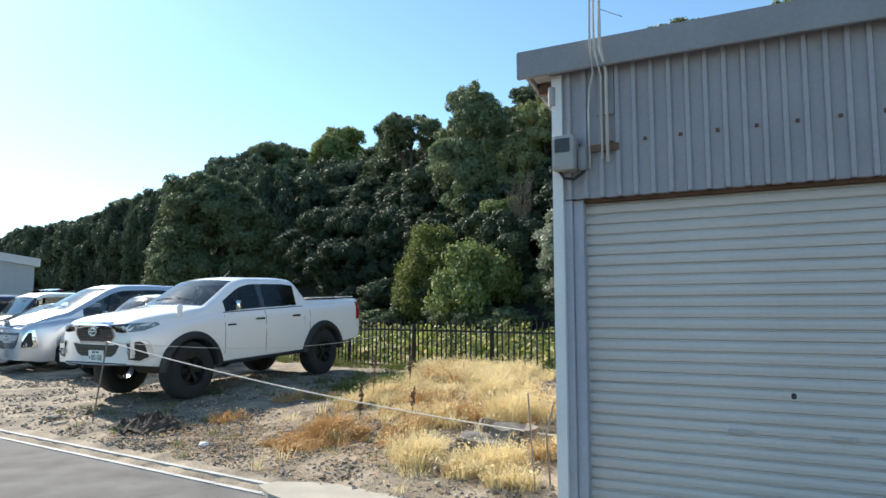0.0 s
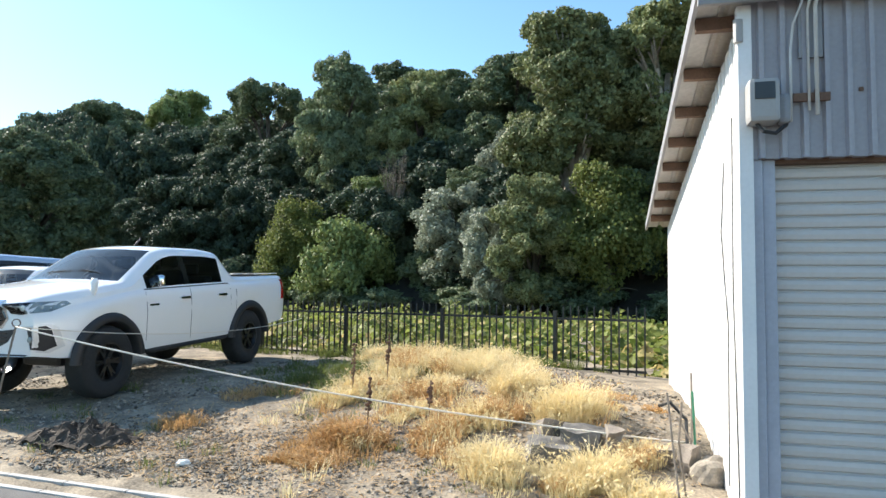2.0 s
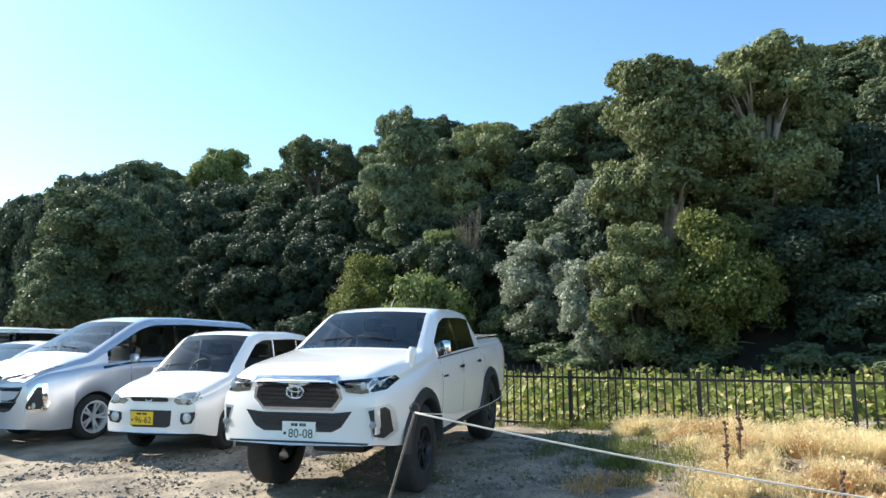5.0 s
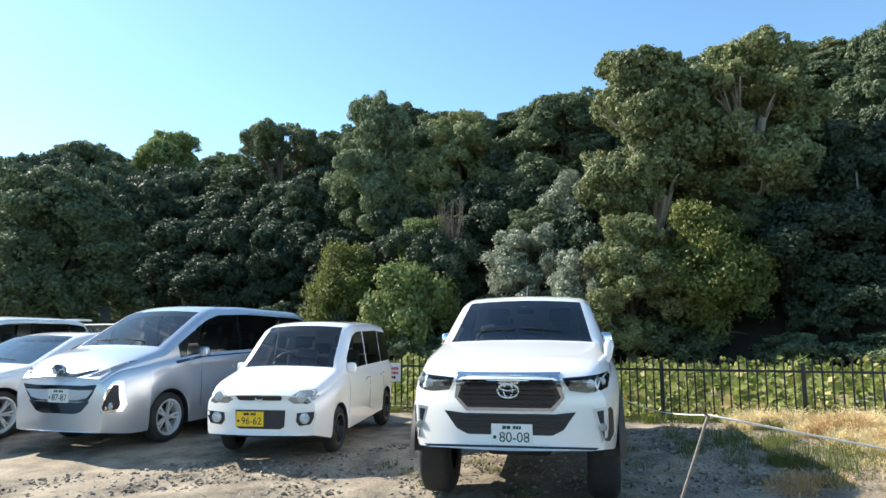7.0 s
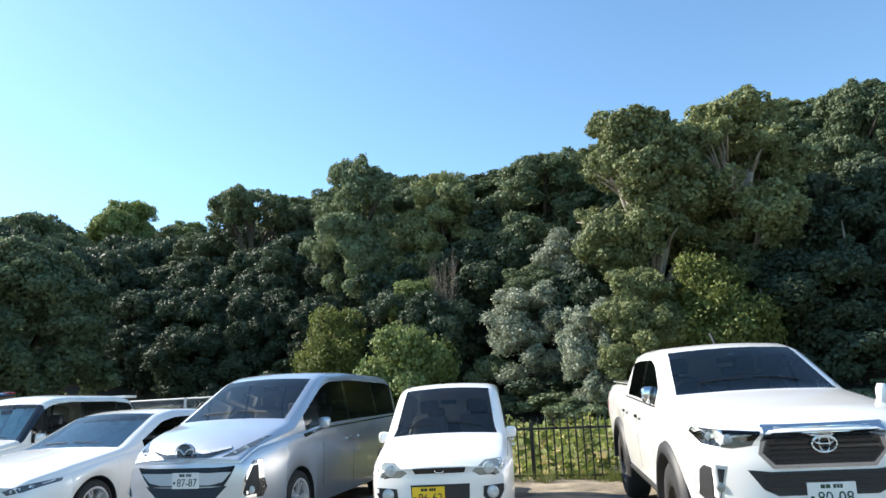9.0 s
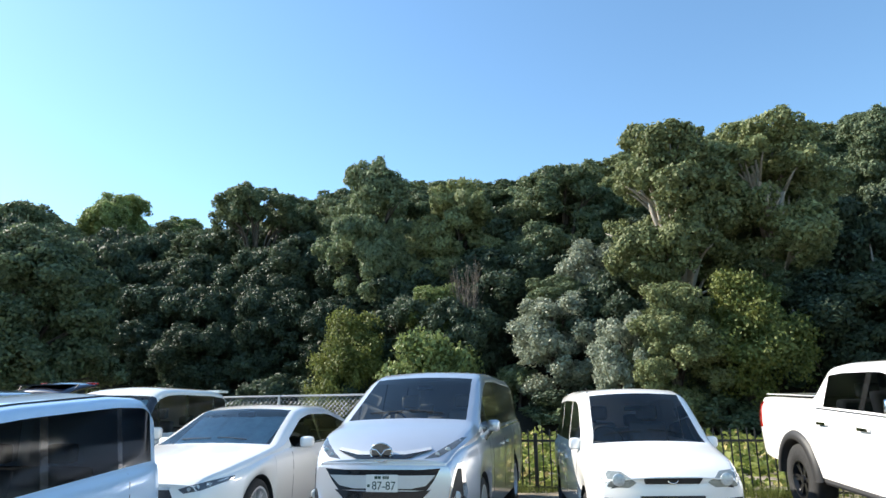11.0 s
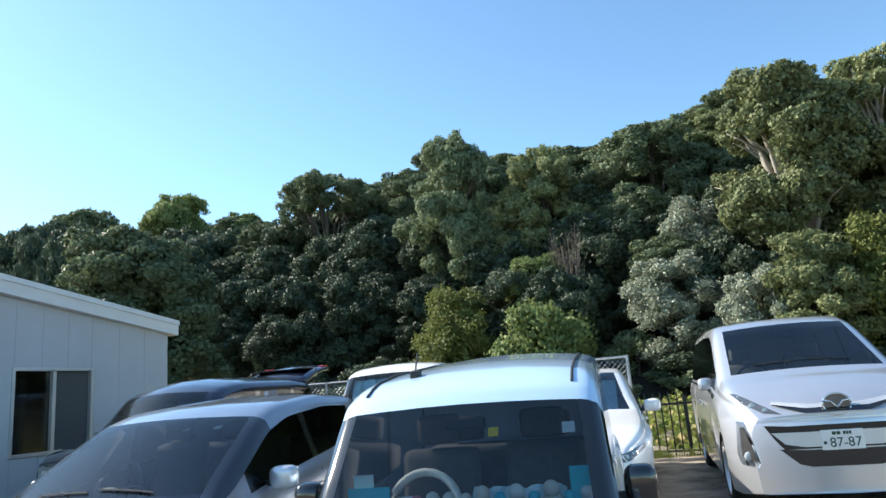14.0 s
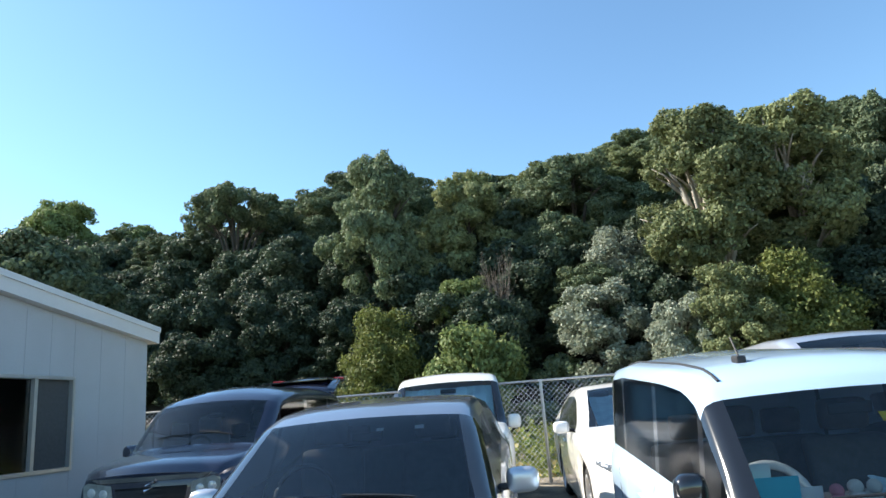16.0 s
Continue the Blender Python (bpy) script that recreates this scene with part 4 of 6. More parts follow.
def car(name, sp, x, y, deg, label, dz=0.0, pitch=0.0, lean=0.0):
    """Vehicle at the place of its front, with its rear pointing to deg (from the x axis)."""
    root = tagged(new(name), label, sp["category"], "parked vehicles")
    e = Vector((math.cos(radians(deg)), math.sin(radians(deg))))
    x, y = x + e.x * sp.get("bow", 0.11) * 0.8, y + e.y * sp.get("bow", 0.11) * 0.8
    z0 = ground_z(x + e.x * sp["axles"][0], y + e.y * sp["axles"][0])
    z1 = ground_z(x + e.x * sp["axles"][1], y + e.y * sp["axles"][1])
    tilt = math.degrees(math.atan2(z1 - z0, sp["axles"][1] - sp["axles"][0]))
    root.matrix_basis = pose(x, y, z0 - math.tan(radians(tilt)) * sp["axles"][0] + dz, tilt + pitch, lean, deg - 90)
    tree, made = shell(sp, root)
    for a in sp["axles"]:
        for s in (-1, 1):
            wheel(root, s * (sp["W"] / 2 - sp["tyre_w"] / 2 - sp.get("inset", 0.015)), a, sp["wheel_r"], sp["tyre_w"], sp["rim_r"], sp["spokes"], sp["rim"], s)
    seats(root, sp, sp.get("seat_mat", "seat"))
    wipers(root, sp, tree)
    if "doors" in sp:
        door_lines(root, sp, tree, sp["doors"])
        handles(root, sp, tree, sp["handles"], sp.get("handle_mat", sp["paint"]))
    return root, tree


def both(name, tree, outline, material, root, **kw):
    a = patch(name, tree, outline, material, root, **kw)
    b = patch(name, tree, mirrored(outline), material, root, **kw)
    return a, b


def lamp_unit(root, tree, outline, bulbs, bezel="lens", cover=False):
    """Headlamp: dark bowl, bright reflector bowls and a clear cover."""
    for s in (1, -1):
        o = outline if s > 0 else mirrored(outline)
        lamp = patch("headlight", tree, o, bezel, root, off=0.004, thick=0.015, step=0.03)
        for bx, bz, br in bulbs:
            h = tree.ray_cast(Vector((s * bx, -1.5, bz)), Vector((0, 1, 0)))[0]
            if h:
                bm = bmesh.new()
                bmesh.ops.create_uvsphere(bm, u_segments=16, v_segments=8, radius=br)
                for v in bm.verts:
                    v.co = Vector((h.x + v.co.x * 0.8, h.y - 0.004 + v.co.y * 0.14, h.z + v.co.z * 0.8))
                part("reflector", bm, "lens", lamp, smooth=True)
        if cover:
            patch("cover", tree, o, "clear", lamp, off=0.014, thick=0.002)


def pickup():
    sp = dict(category="pickup truck", L=5.20, W=1.77, paint="white", pillar="gloss",
              top=[(0, 1.10), (0.03, 1.17), (0.10, 1.215), (0.35, 1.27), (0.9, 1.335), (1.32, 1.38), (2.02, 1.77), (2.3, 1.83), (3.0, 1.825), (3.35, 1.79), (3.58, 1.46), (3.66, 1.41), (5.2, 1.41), (5.3, 1.39), (5.4, 1.36)],
              belt=[(0, 1.06), (1.2, 1.24), (1.6, 1.27), (3.6, 1.31), (5.4, 1.33)],
              low=[(0, 0.61), (0.3, 0.55), (0.6, 0.52), (1.5, 0.50), (3.6, 0.52), (4.9, 0.60), (5.4, 0.66)],
              axles=(0.92, 4.02), bow=0.18, arch=0.49, wheel_r=0.43, tyre_w=0.28, rim_r=0.225, spokes=6, rim="rimdark", inset=-0.01,
              cowl=1.30, roof0=2.06, windows=[(1.62, 2.42), (2.52, 3.30)], privacy_from=0, nose=0.75, nose_in=0.16, nose_pow=2.2, stern_in=0.04, bulge=0.025, tumble=0.30,
              crown=0.03, cabin_belt=1.3, floor_z=0.62, cab_end=3.5, roof_z=1.83,
              doors=[(1.55, 0.62, 1.24), (2.47, 0.58, 1.27), (3.46, 0.98, 1.30), (3.62, 0.62, 1.30)],
              handles=[(2.2, 1.14), (3.1, 1.15)], handle_mat="chrome")
    root, tree = car("pickup_truck", sp, -5.05, 9.81, 61.2, "white lifted double-cab pickup truck on off-road tyres on gravel", dz=0.02)
    hexa = [(-0.36, 1.16), (-0.415, 1.01), (-0.335, 0.925), (0.335, 0.925), (0.415, 1.01), (0.36, 1.16)]
    frame_o = [(-0.405, 1.20), (-0.445, 1.005), (-0.352, 0.897), (0.352, 0.897), (0.445, 1.005), (0.405, 1.20)]
    surround = patch("grille_surround", tree, frame_o, "chrome", root, off=0.012, thick=0.03, label="chrome grille surround")
    g = patch("grille", tree, hexa, "gloss", root, off=0.022, thick=0.03, label="black mesh grille")
    for k in range(6):
        z = 0.945 + k * 0.036
        w = 0.33 + (0.04 if 0.96 < z < 1.06 else 0.0)
        patch("grille_bar", tree, [(-w, z), (w, z), (w, z + 0.01), (-w, z + 0.01)], "trim", g, off=0.032, thick=0.012, step=0.1)
    patch("hood_strip", tree, [(-0.42, 1.195), (0.42, 1.195), (0.41, 1.213), (-0.41, 1.213)], "chrome", root, off=0.014, thick=0.02)
    y = tree.ray_cast(Vector((0, -1.5, 1.06)), Vector((0, 1, 0)))[0].y
    ring_badge(root, 0, y - 0.045, 1.065, 0.17, 0.115)
    lamp_unit(root, tree, [(0.43, 1.17), (0.485, 1.065), (0.62, 1.05), (0.79, 1.075), (0.82, 1.15), (0.80, 1.185), (0.70, 1.185)], [(0.65, 1.12, 0.045), (0.74, 1.13, 0.040), (0.55, 1.115, 0.030)], bezel="lampgrey", cover=True)
    low = patch("lower_grille", tree, [(-0.53, 0.895), (-0.43, 0.755), (-0.34, 0.71), (0.34, 0.71), (0.43, 0.755), (0.53, 0.895), (0.36, 0.875), (-0.36, 0.875)], "trim", root, off=0.008, thick=0.03)
    for k in range(3):
        patch("grille_bar", tree, [(-0.42, 0.76 + 0.04 * k), (0.42, 0.76 + 0.04 * k), (0.42, 0.77 + 0.04 * k), (-0.42, 0.77 + 0.04 * k)], "gloss", low, off=0.018, thick=0.01, step=0.1)
    for s in (1, -1):
        fr = [(0.665, 0.925), (0.815, 0.95), (0.845, 0.90), (0.85, 0.69), (0.80, 0.63), (0.73, 0.665), (0.70, 0.79)]
        fo = [(0.69, 0.905), (0.805, 0.928), (0.825, 0.89), (0.83, 0.70), (0.79, 0.655), (0.745, 0.685), (0.718, 0.80)]
        flip = (lambda o: o) if s > 0 else mirrored
        pocket = patch("fog_lamp", tree, flip(fr), "rim", root, off=0.008, thick=0.03)
        patch("fog_pocket", tree, flip(fo), "trim", pocket, off=0.016, thick=0.03)
        h = tree.ray_cast(Vector((s * 0.735, -1.5, 0.785)), Vector((0, 1, 0)))[0]
        bm = bmesh.new()
        bmesh.ops.create_uvsphere(bm, u_segments=14, v_segments=8, radius=0.034)
        for v in bm.verts:
            v.co = h + Vector((v.co.x, v.co.y * 0.4 - 0.016, v.co.z))
        part("fog_lens", bm, "lampgrey", pocket, smooth=True)
    patch("bumper_lip", tree, [(-0.70, 0.625), (-0.6, 0.56), (0.6, 0.56), (0.70, 0.625)], "trim", root, off=0.008, thick=0.03)
    plate(root, tree, 0.02, 0.715, "80-08")
    for a in sp["axles"]:
        for s in (1, -1):
            bm = bmesh.new()
            rows = []
            for k in range(21):
                t = 0.02 * math.pi + 0.96 * math.pi * k / 20
                c, z = math.cos(t), math.sin(t)
                xo = sp["W"] / 2 + 0.024
                rows.append([bm.verts.new((s * xx, a + r * c, 0.43 + r * z)) for r, xx in ((0.478, xo - 0.16), (0.478, xo + 0.020), (0.495, xo + 0.032), (0.575, xo + 0.016), (0.60, xo - 0.03))])
            for r0, r1 in zip(rows, rows[1:]):
                for j in range(4):
                    bm.faces.new((r0[j], r0[j + 1], r1[j + 1], r1[j]))
            bmesh.ops.recalc_face_normals(bm, faces=bm.faces)
            part("wheel_arch_flare", bm, "trim", root, "matt black wheel arch flare", smooth=True)
    for s in (1, -1):
        side_mirror(root, s * 0.775, 1.86, 1.38, "chrome", (0.15, 0.11, 0.16))
        part("side_step", tube([(s * 0.82, 1.62, 0.49), (s * 0.86, 1.7, 0.48), (s * 0.86, 3.35, 0.49), (s * 0.82, 3.45, 0.50)], 0.035, 8), "trim", root)
        patch("window_strip", tree, [(1.55, 1.265), (3.45, 1.305), (3.45, 1.32), (1.55, 1.28)], "trim", root, "right" if s > 0 else "left", off=0.005, thick=0.012, step=0.2)
        patch("tail_light", tree, [(5.04, 1.0), (5.18, 1.0), (5.18, 1.34), (5.08, 1.34)], "red", root, "right" if s > 0 else "left", off=0.006, thick=0.02, step=0.1)
    patch("wing_badge", tree, [(1.60, 1.06), (1.78, 1.06), (1.78, 1.085), (1.60, 1.085)], "chrome", root, "right", off=0.004, thick=0.008, step=0.2)
    part("rear_bumper", box(-0.85, 5.10, 0.62, 0.85, 5.28, 0.84, 0.03), "chrome", root, "chrome rear step bumper")
    part("rear_plate_box", box(-0.25, 5.19, 0.88, 0.25, 5.24, 1.02, 0.01), "white", root)
    h = tree.ray_cast(Vector((0, 2.35, 4)), Vector((0, 0, -1)))[0]
    part("roof_antenna", tube([(0, 2.38, h.z - 0.01), (0, 2.40, h.z + 0.02), (0.0, 2.52, h.z + 0.12)], 0.012, 8), "trim", root)
    part("wing_mirror_stalk", tube([(0.76, 0.74, 1.10), (0.80, 0.73, 1.20), (0.825, 0.725, 1.29), (0.835, 0.72, 1.38), (0.84, 0.72, 1.43)], 0.03, 10, taper=[0.045, 0.026, 0.036, 0.046, 0.030]), "white", root, "white stalk mirror on the wing", smooth=True)
    part("bed_lid", box(-0.78, 3.72, 1.442, 0.78, 5.12, 1.455, 0.008), "white", root)
    part("front_differential", box(-0.3, 0.8, 0.36, 0.3, 1.1, 0.52, 0.06), "trim", root)
    bm = tube([(-0.7, 4.02, 0.42), (0.7, 4.02, 0.42)], 0.05, 10)
    part("rear_axle", bm, "trim", root)
    part("windscreen_sticker", box(-0.03, 0, 0, 0.03, 0.004, 0.02), "paper", root).matrix_basis = pose(0, 1.83, 1.735, -58, 0, 0)
    return root


def kei_wagon():
    sp = dict(category="car", L=3.395, W=1.475, paint="white", pillar="white",
              top=[(0, 0.68), (0.02, 0.74), (0.10, 0.80), (0.4, 0.90), (0.80, 0.99), (1.42, 1.49), (1.65, 1.555), (2.6, 1.565), (3.2, 1.52), (3.33, 1.40), (3.4, 1.0)],
              belt=[(0, 0.70), (0.8, 0.90), (1.2, 0.935), (3.4, 0.96)], low=[(0, 0.30), (0.3, 0.22), (1.5, 0.24), (3.1, 0.28), (3.4, 0.36)],
              axles=(0.66, 2.97), arch=0.315, wheel_r=0.275, tyre_w=0.165, rim_r=0.18, spokes=8, rim="rimdark",
              cowl=0.80, roof0=1.46, windows=[(1.06, 1.89), (1.94, 2.66), (2.69, 3.25)], privacy_from=1, nose=0.45, nose_in=0.14, stern_in=0.1, tumble=0.16, bulge=0.015,
              cabin_belt=0.96, floor_z=0.35, cab_end=3.2, roof_z=1.5, doors=[(0.98, 0.42, 0.90), (1.92, 0.38, 0.93), (2.66, 0.6, 0.94)], handles=[(1.68, 0.80), (2.45, 0.81)])
    root, tree = car("kei_wagon", sp, -6.84, 12.80, 62.8, "small white kei wagon with a yellow number plate")
    patch("grille", tree, [(-0.27, 0.735), (-0.25, 0.68), (0.25, 0.68), (0.27, 0.735)], "trim", root, off=0.012, thick=0.03)
    both("indicator", tree, [(0.48, 0.70), (0.56, 0.66), (0.57, 0.64), (0.46, 0.66)], "trim", root, off=0.004, thick=0.01)
    lamp_unit(root, tree, [(0.33, 0.69), (0.40, 0.645), (0.60, 0.655), (0.66, 0.72), (0.62, 0.80), (0.46, 0.79)], [(0.50, 0.72, 0.075)], bezel="lampgrey")
    patch("lower_grille", tree, [(-0.30, 0.57), (-0.29, 0.385), (-0.24, 0.36), (0.24, 0.36), (0.29, 0.385), (0.30, 0.57)], "trim", root, off=0.008, thick=0.03)
    for s in (1, -1):
        o = [(0.44, 0.54), (0.43, 0.45), (0.47, 0.40), (0.60, 0.42), (0.66, 0.53), (0.64, 0.56)]
        f = patch("fog_lamp", tree, o if s > 0 else mirrored(o), "trim", root, off=0.006, thick=0.03)
        h = tree.ray_cast(Vector((s * 0.53, -1.5, 0.485)), Vector((0, 1, 0)))[0]
        bm = bmesh.new()
        bmesh.ops.create_uvsphere(bm, u_segments=14, v_segments=8, radius=0.062)
        for v in bm.verts:
            v.co = h + Vector((v.co.x, v.co.y * 0.3 - 0.006, v.co.z))
        part("fog_lens", bm, "lens", f, smooth=True)
        side_mirror(root, s * 0.68, 1.04, 0.99, "white", (0.13, 0.10, 0.13))
    y = tree.ray_cast(Vector((0, -1.5, 0.71)), Vector((0, 1, 0)))[0].y
    ring_badge(root, 0, y - 0.03, 0.712, 0.09, 0.05, "none")
    plate(root, tree, -0.12, 0.47, "96-62", white=False)
    part("roof_antenna", tube([(-0.5, 1.45, 1.48), (-0.5, 1.62, 1.60)], 0.006, 6), "trim", root)
    return root


def minivan():
    sp = dict(category="minivan", L=4.72, W=1.77, paint="silver", pillar="gloss",
              top=[(0, 0.84), (0.03, 0.90), (0.14, 0.98), (0.32, 1.07), (0.55, 1.15), (0.85, 1.22), (1.75, 1.72), (2.05, 1.815), (2.7, 1.84), (4.3, 1.80), (4.6, 1.70), (4.72, 1.2)],
              belt=[(0, 0.94), (0.8, 1.06), (1.5, 1.11), (4.7, 1.16)], low=[(0, 0.24), (0.3, 0.19), (1.5, 0.22), (4.3, 0.26), (4.7, 0.36)],
              axles=(0.92, 3.77), arch=0.37, wheel_r=0.325, tyre_w=0.205, rim_r=0.225, spokes=5, rim="rim",
              cowl=0.90, roof0=1.80, windows=[(1.12, 1.52), (1.60, 2.45), (2.52, 3.55), (3.62, 4.45)], privacy_from=1, nose=0.75, nose_in=0.22, nose_pow=2.2, stern_in=0.1, tumble=0.2, bulge=0.02,
              cabin_belt=1.14, floor_z=0.4, cab_end=4.4, roof_z=1.78, seat_mat="seatpale", seat_y=2.25,
              doors=[(1.50, 0.42, 1.04), (2.48, 0.38, 1.08), (3.58, 0.5, 1.10)], handles=[(2.2, 0.93), (2.62, 0.94)])
    root, tree = car("minivan", sp, -9.20, 14.31, 53.0, "silver minivan with a dark tinted cabin and alloy wheels")
    patch("upper_grille", tree, [(-0.60, 0.81), (-0.53, 0.69), (-0.46, 0.60), (0.46, 0.60), (0.53, 0.69), (0.60, 0.81), (0.40, 0.795), (-0.40, 0.795)], "gloss", root, off=0.008, thick=0.03)
    patch("grille_bar", tree, [(-0.55, 0.745), (-0.45, 0.645), (-0.3, 0.615), (0.3, 0.615), (0.45, 0.645), (0.55, 0.745), (0.3, 0.74), (-0.3, 0.74)], "rim", root, off=0.016, thick=0.03)
    patch("lower_grille", tree, [(-0.50, 0.605), (-0.36, 0.475), (-0.26, 0.45), (0.26, 0.45), (0.36, 0.475), (0.50, 0.605), (0.3, 0.59), (-0.3, 0.59)], "gloss", root, off=0.008, thick=0.03)
    patch("hood_garnish", tree, [(-0.50, 0.985), (-0.25, 0.942), (0.25, 0.942), (0.50, 0.985), (0.48, 1.005), (0.22, 0.972), (-0.22, 0.972), (-0.48, 1.005)], "rim", root, off=0.024, thick=0.02)
    patch("hood_slot", tree, [(-0.50, 0.984), (-0.25, 0.905), (0.25, 0.905), (0.50, 0.984), (0.25, 0.942), (-0.25, 0.942)], "gloss", root, off=0.02, thick=0.02)
    lamp_unit(root, tree, [(0.44, 0.90), (0.58, 0.915), (0.72, 1.0), (0.79, 1.09), (0.74, 1.085), (0.58, 0.985)], [(0.56, 0.935, 0.03), (0.65, 0.975, 0.038)], bezel="lampdark")
    for s in (1, -1):
        o = [(0.745, 0.85), (0.67, 0.50), (0.69, 0.46), (0.80, 0.47), (0.82, 0.56), (0.795, 0.85)]
        i = [(0.755, 0.80), (0.70, 0.53), (0.712, 0.50), (0.778, 0.505), (0.79, 0.56), (0.778, 0.80)]
        f = patch("fog_lamp", tree, o if s > 0 else mirrored(o), "chrome", root, off=0.006, thick=0.02)
        patch("fog_pocket", tree, i if s > 0 else mirrored(i), "trim", f, off=0.012, thick=0.02)
        h = tree.ray_cast(Vector((s * 0.745, -1.5, 0.55)), Vector((0, 1, 0)))[0]
        bm = bmesh.new()
        bmesh.ops.create_uvsphere(bm, u_segments=14, v_segments=8, radius=0.045)
        for v in bm.verts:
            v.co = h + Vector((v.co.x, v.co.y * 0.4 - 0.012, v.co.z))
        part("fog_lens", bm, "lens", f, smooth=True)
        side_mirror(root, s * 0.82, 1.55, 1.17, "silver", (0.16, 0.12, 0.14))
        patch("window_sill", tree, [(1.0, 1.02), (1.55, 1.09), (4.4, 1.15), (4.4, 1.17), (1.5, 1.11), (1.0, 1.06)], "gloss", root, "right" if s > 0 else "left", off=0.004, thick=0.012, step=0.3)
    y = tree.ray_cast(Vector((0, -1.5, 0.96)), Vector((0, 1, 0)))[0].y
    ring_badge(root, 0, y - 0.055, 0.965, 0.225, 0.175, "wing")
    bm = lathe([(0.001, 0.0), (0.10, 0.0), (0.105, 0.03)], 28)
    part("badge_disc", bm, "lampdark", root).matrix_basis = pose(0, y - 0.045, 0.965, 0, 0, 90) @ Matrix.Diagonal((1, 1.05, 0.83, 1))
    plate(root, tree, 0.0, 0.665, "87-87")
    return root


def sedan():
    sp = dict(category="sedan", L=4.91, W=1.80, paint="pearl", pillar="gloss",
              top=[(0, 0.66), (0.02, 0.72), (0.12, 0.77), (0.6, 0.88), (1.45, 1.0), (2.30, 1.38), (2.65, 1.44), (3.3, 1.43), (4.1, 1.24), (4.55, 1.06), (4.85, 1.03), (4.91, 0.85)],
              belt=[(0, 0.70), (1.0, 0.88), (1.6, 0.93), (4.9, 0.99)], low=[(0, 0.22), (0.3, 0.17), (1.5, 0.2), (4.4, 0.23), (4.9, 0.34)],
              axles=(0.87, 3.79), arch=0.375, wheel_r=0.335, tyre_w=0.225, rim_r=0.24, spokes=7, rim="rim",
              cowl=1.42, roof0=2.36, windows=[(1.78, 2.72), (2.80, 3.55), (3.60, 4.0)], privacy_from=0, nose=0.8, nose_in=0.24, nose_pow=2.0, stern_in=0.14, tumble=0.34, bulge=0.02,
              cabin_belt=0.96, floor_z=0.35, cab_end=3.9, roof_z=1.42, doors=[(1.72, 0.36, 0.90), (2.76, 0.34, 0.93), (3.7, 0.6, 0.95)], handles=[(2.5, 0.82), (3.4, 0.84)])
    root, tree = car("sedan", sp, -11.42, 15.42, 54.5, "pearl white saloon car with a silver sunshade inside")
    patch("grille", tree, [(-0.36, 0.66), (-0.46, 0.42), (-0.36, 0.24), (0.36, 0.24), (0.46, 0.42), (0.36, 0.66)], "gloss", root, off=0.008, thick=0.03)
    patch("grille_surround", tree, [(-0.38, 0.68), (0.38, 0.68), (0.36, 0.655), (-0.36, 0.655)], "chrome", root, off=0.014, thick=0.02)
    lamp_unit(root, tree, [(0.46, 0.66), (0.52, 0.62), (0.70, 0.65), (0.84, 0.72), (0.835, 0.755), (0.64, 0.71)], [(0.58, 0.665, 0.028), (0.66, 0.68, 0.028), (0.73, 0.695, 0.028)], bezel="lampdark")
    both("fog_lamp", tree, [(0.56, 0.44), (0.58, 0.30), (0.72, 0.30), (0.76, 0.44)], "trim", root, off=0.006, thick=0.02)
    for s in (1, -1):
        side_mirror(root, s * 0.90, 1.95, 1.0, "pearl", (0.19, 0.12, 0.14))
        patch("window_strip", tree, [(1.7, 0.94), (4.1, 0.985), (4.1, 1.0), (1.7, 0.955)], "chrome", root, "right" if s > 0 else "left", off=0.004, thick=0.012, step=0.3)
        patch("sill_strip", tree, [(1.4, 0.26), (3.3, 0.26), (3.3, 0.28), (1.4, 0.28)], "chrome", root, "right" if s > 0 else "left", off=0.004, thick=0.012, step=0.3)
    y = tree.ray_cast(Vector((0, -1.5, 0.58)), Vector((0, 1, 0)))[0].y
    ring_badge(root, 0, y - 0.03, 0.58, 0.15, 0.11)
    plate(root, tree, 0, 0.36, "", True)
    sunshade(root, -0.62, 0.62, 1.55, 1.01, 2.20, 1.32)
    return root


def sunshade(root, x0, x1, y0, z0, y1, z1):
    """A crumpled foil shade behind the windscreen."""
    n, k = 14, 5
    verts, faces = [], []
    for i in range(n + 1):
        for j in range(k + 1):
            a, b = i / n, j / k
            w = 0.03 * math.sin(i * 2.1) + 0.012 * math.sin(j * 3 + i)
            verts.append((x0 + (x1 - x0) * a, y0 + (y1 - y0) * b + w, z0 + (z1 - z0) * b - abs(w) * 0.4))
    for i in range(n):
        for j in range(k):
            p = i * (k + 1) + j
            faces.append((p, p + k + 1, p + k + 2, p + 1))
    ob = raw("sunshade", verts, faces, "sunshade", root)
    tagged(ob, "pale blue and silver foil sunshade")
    ob.modifiers.new("thick", "SOLIDIFY").thickness = 0.006


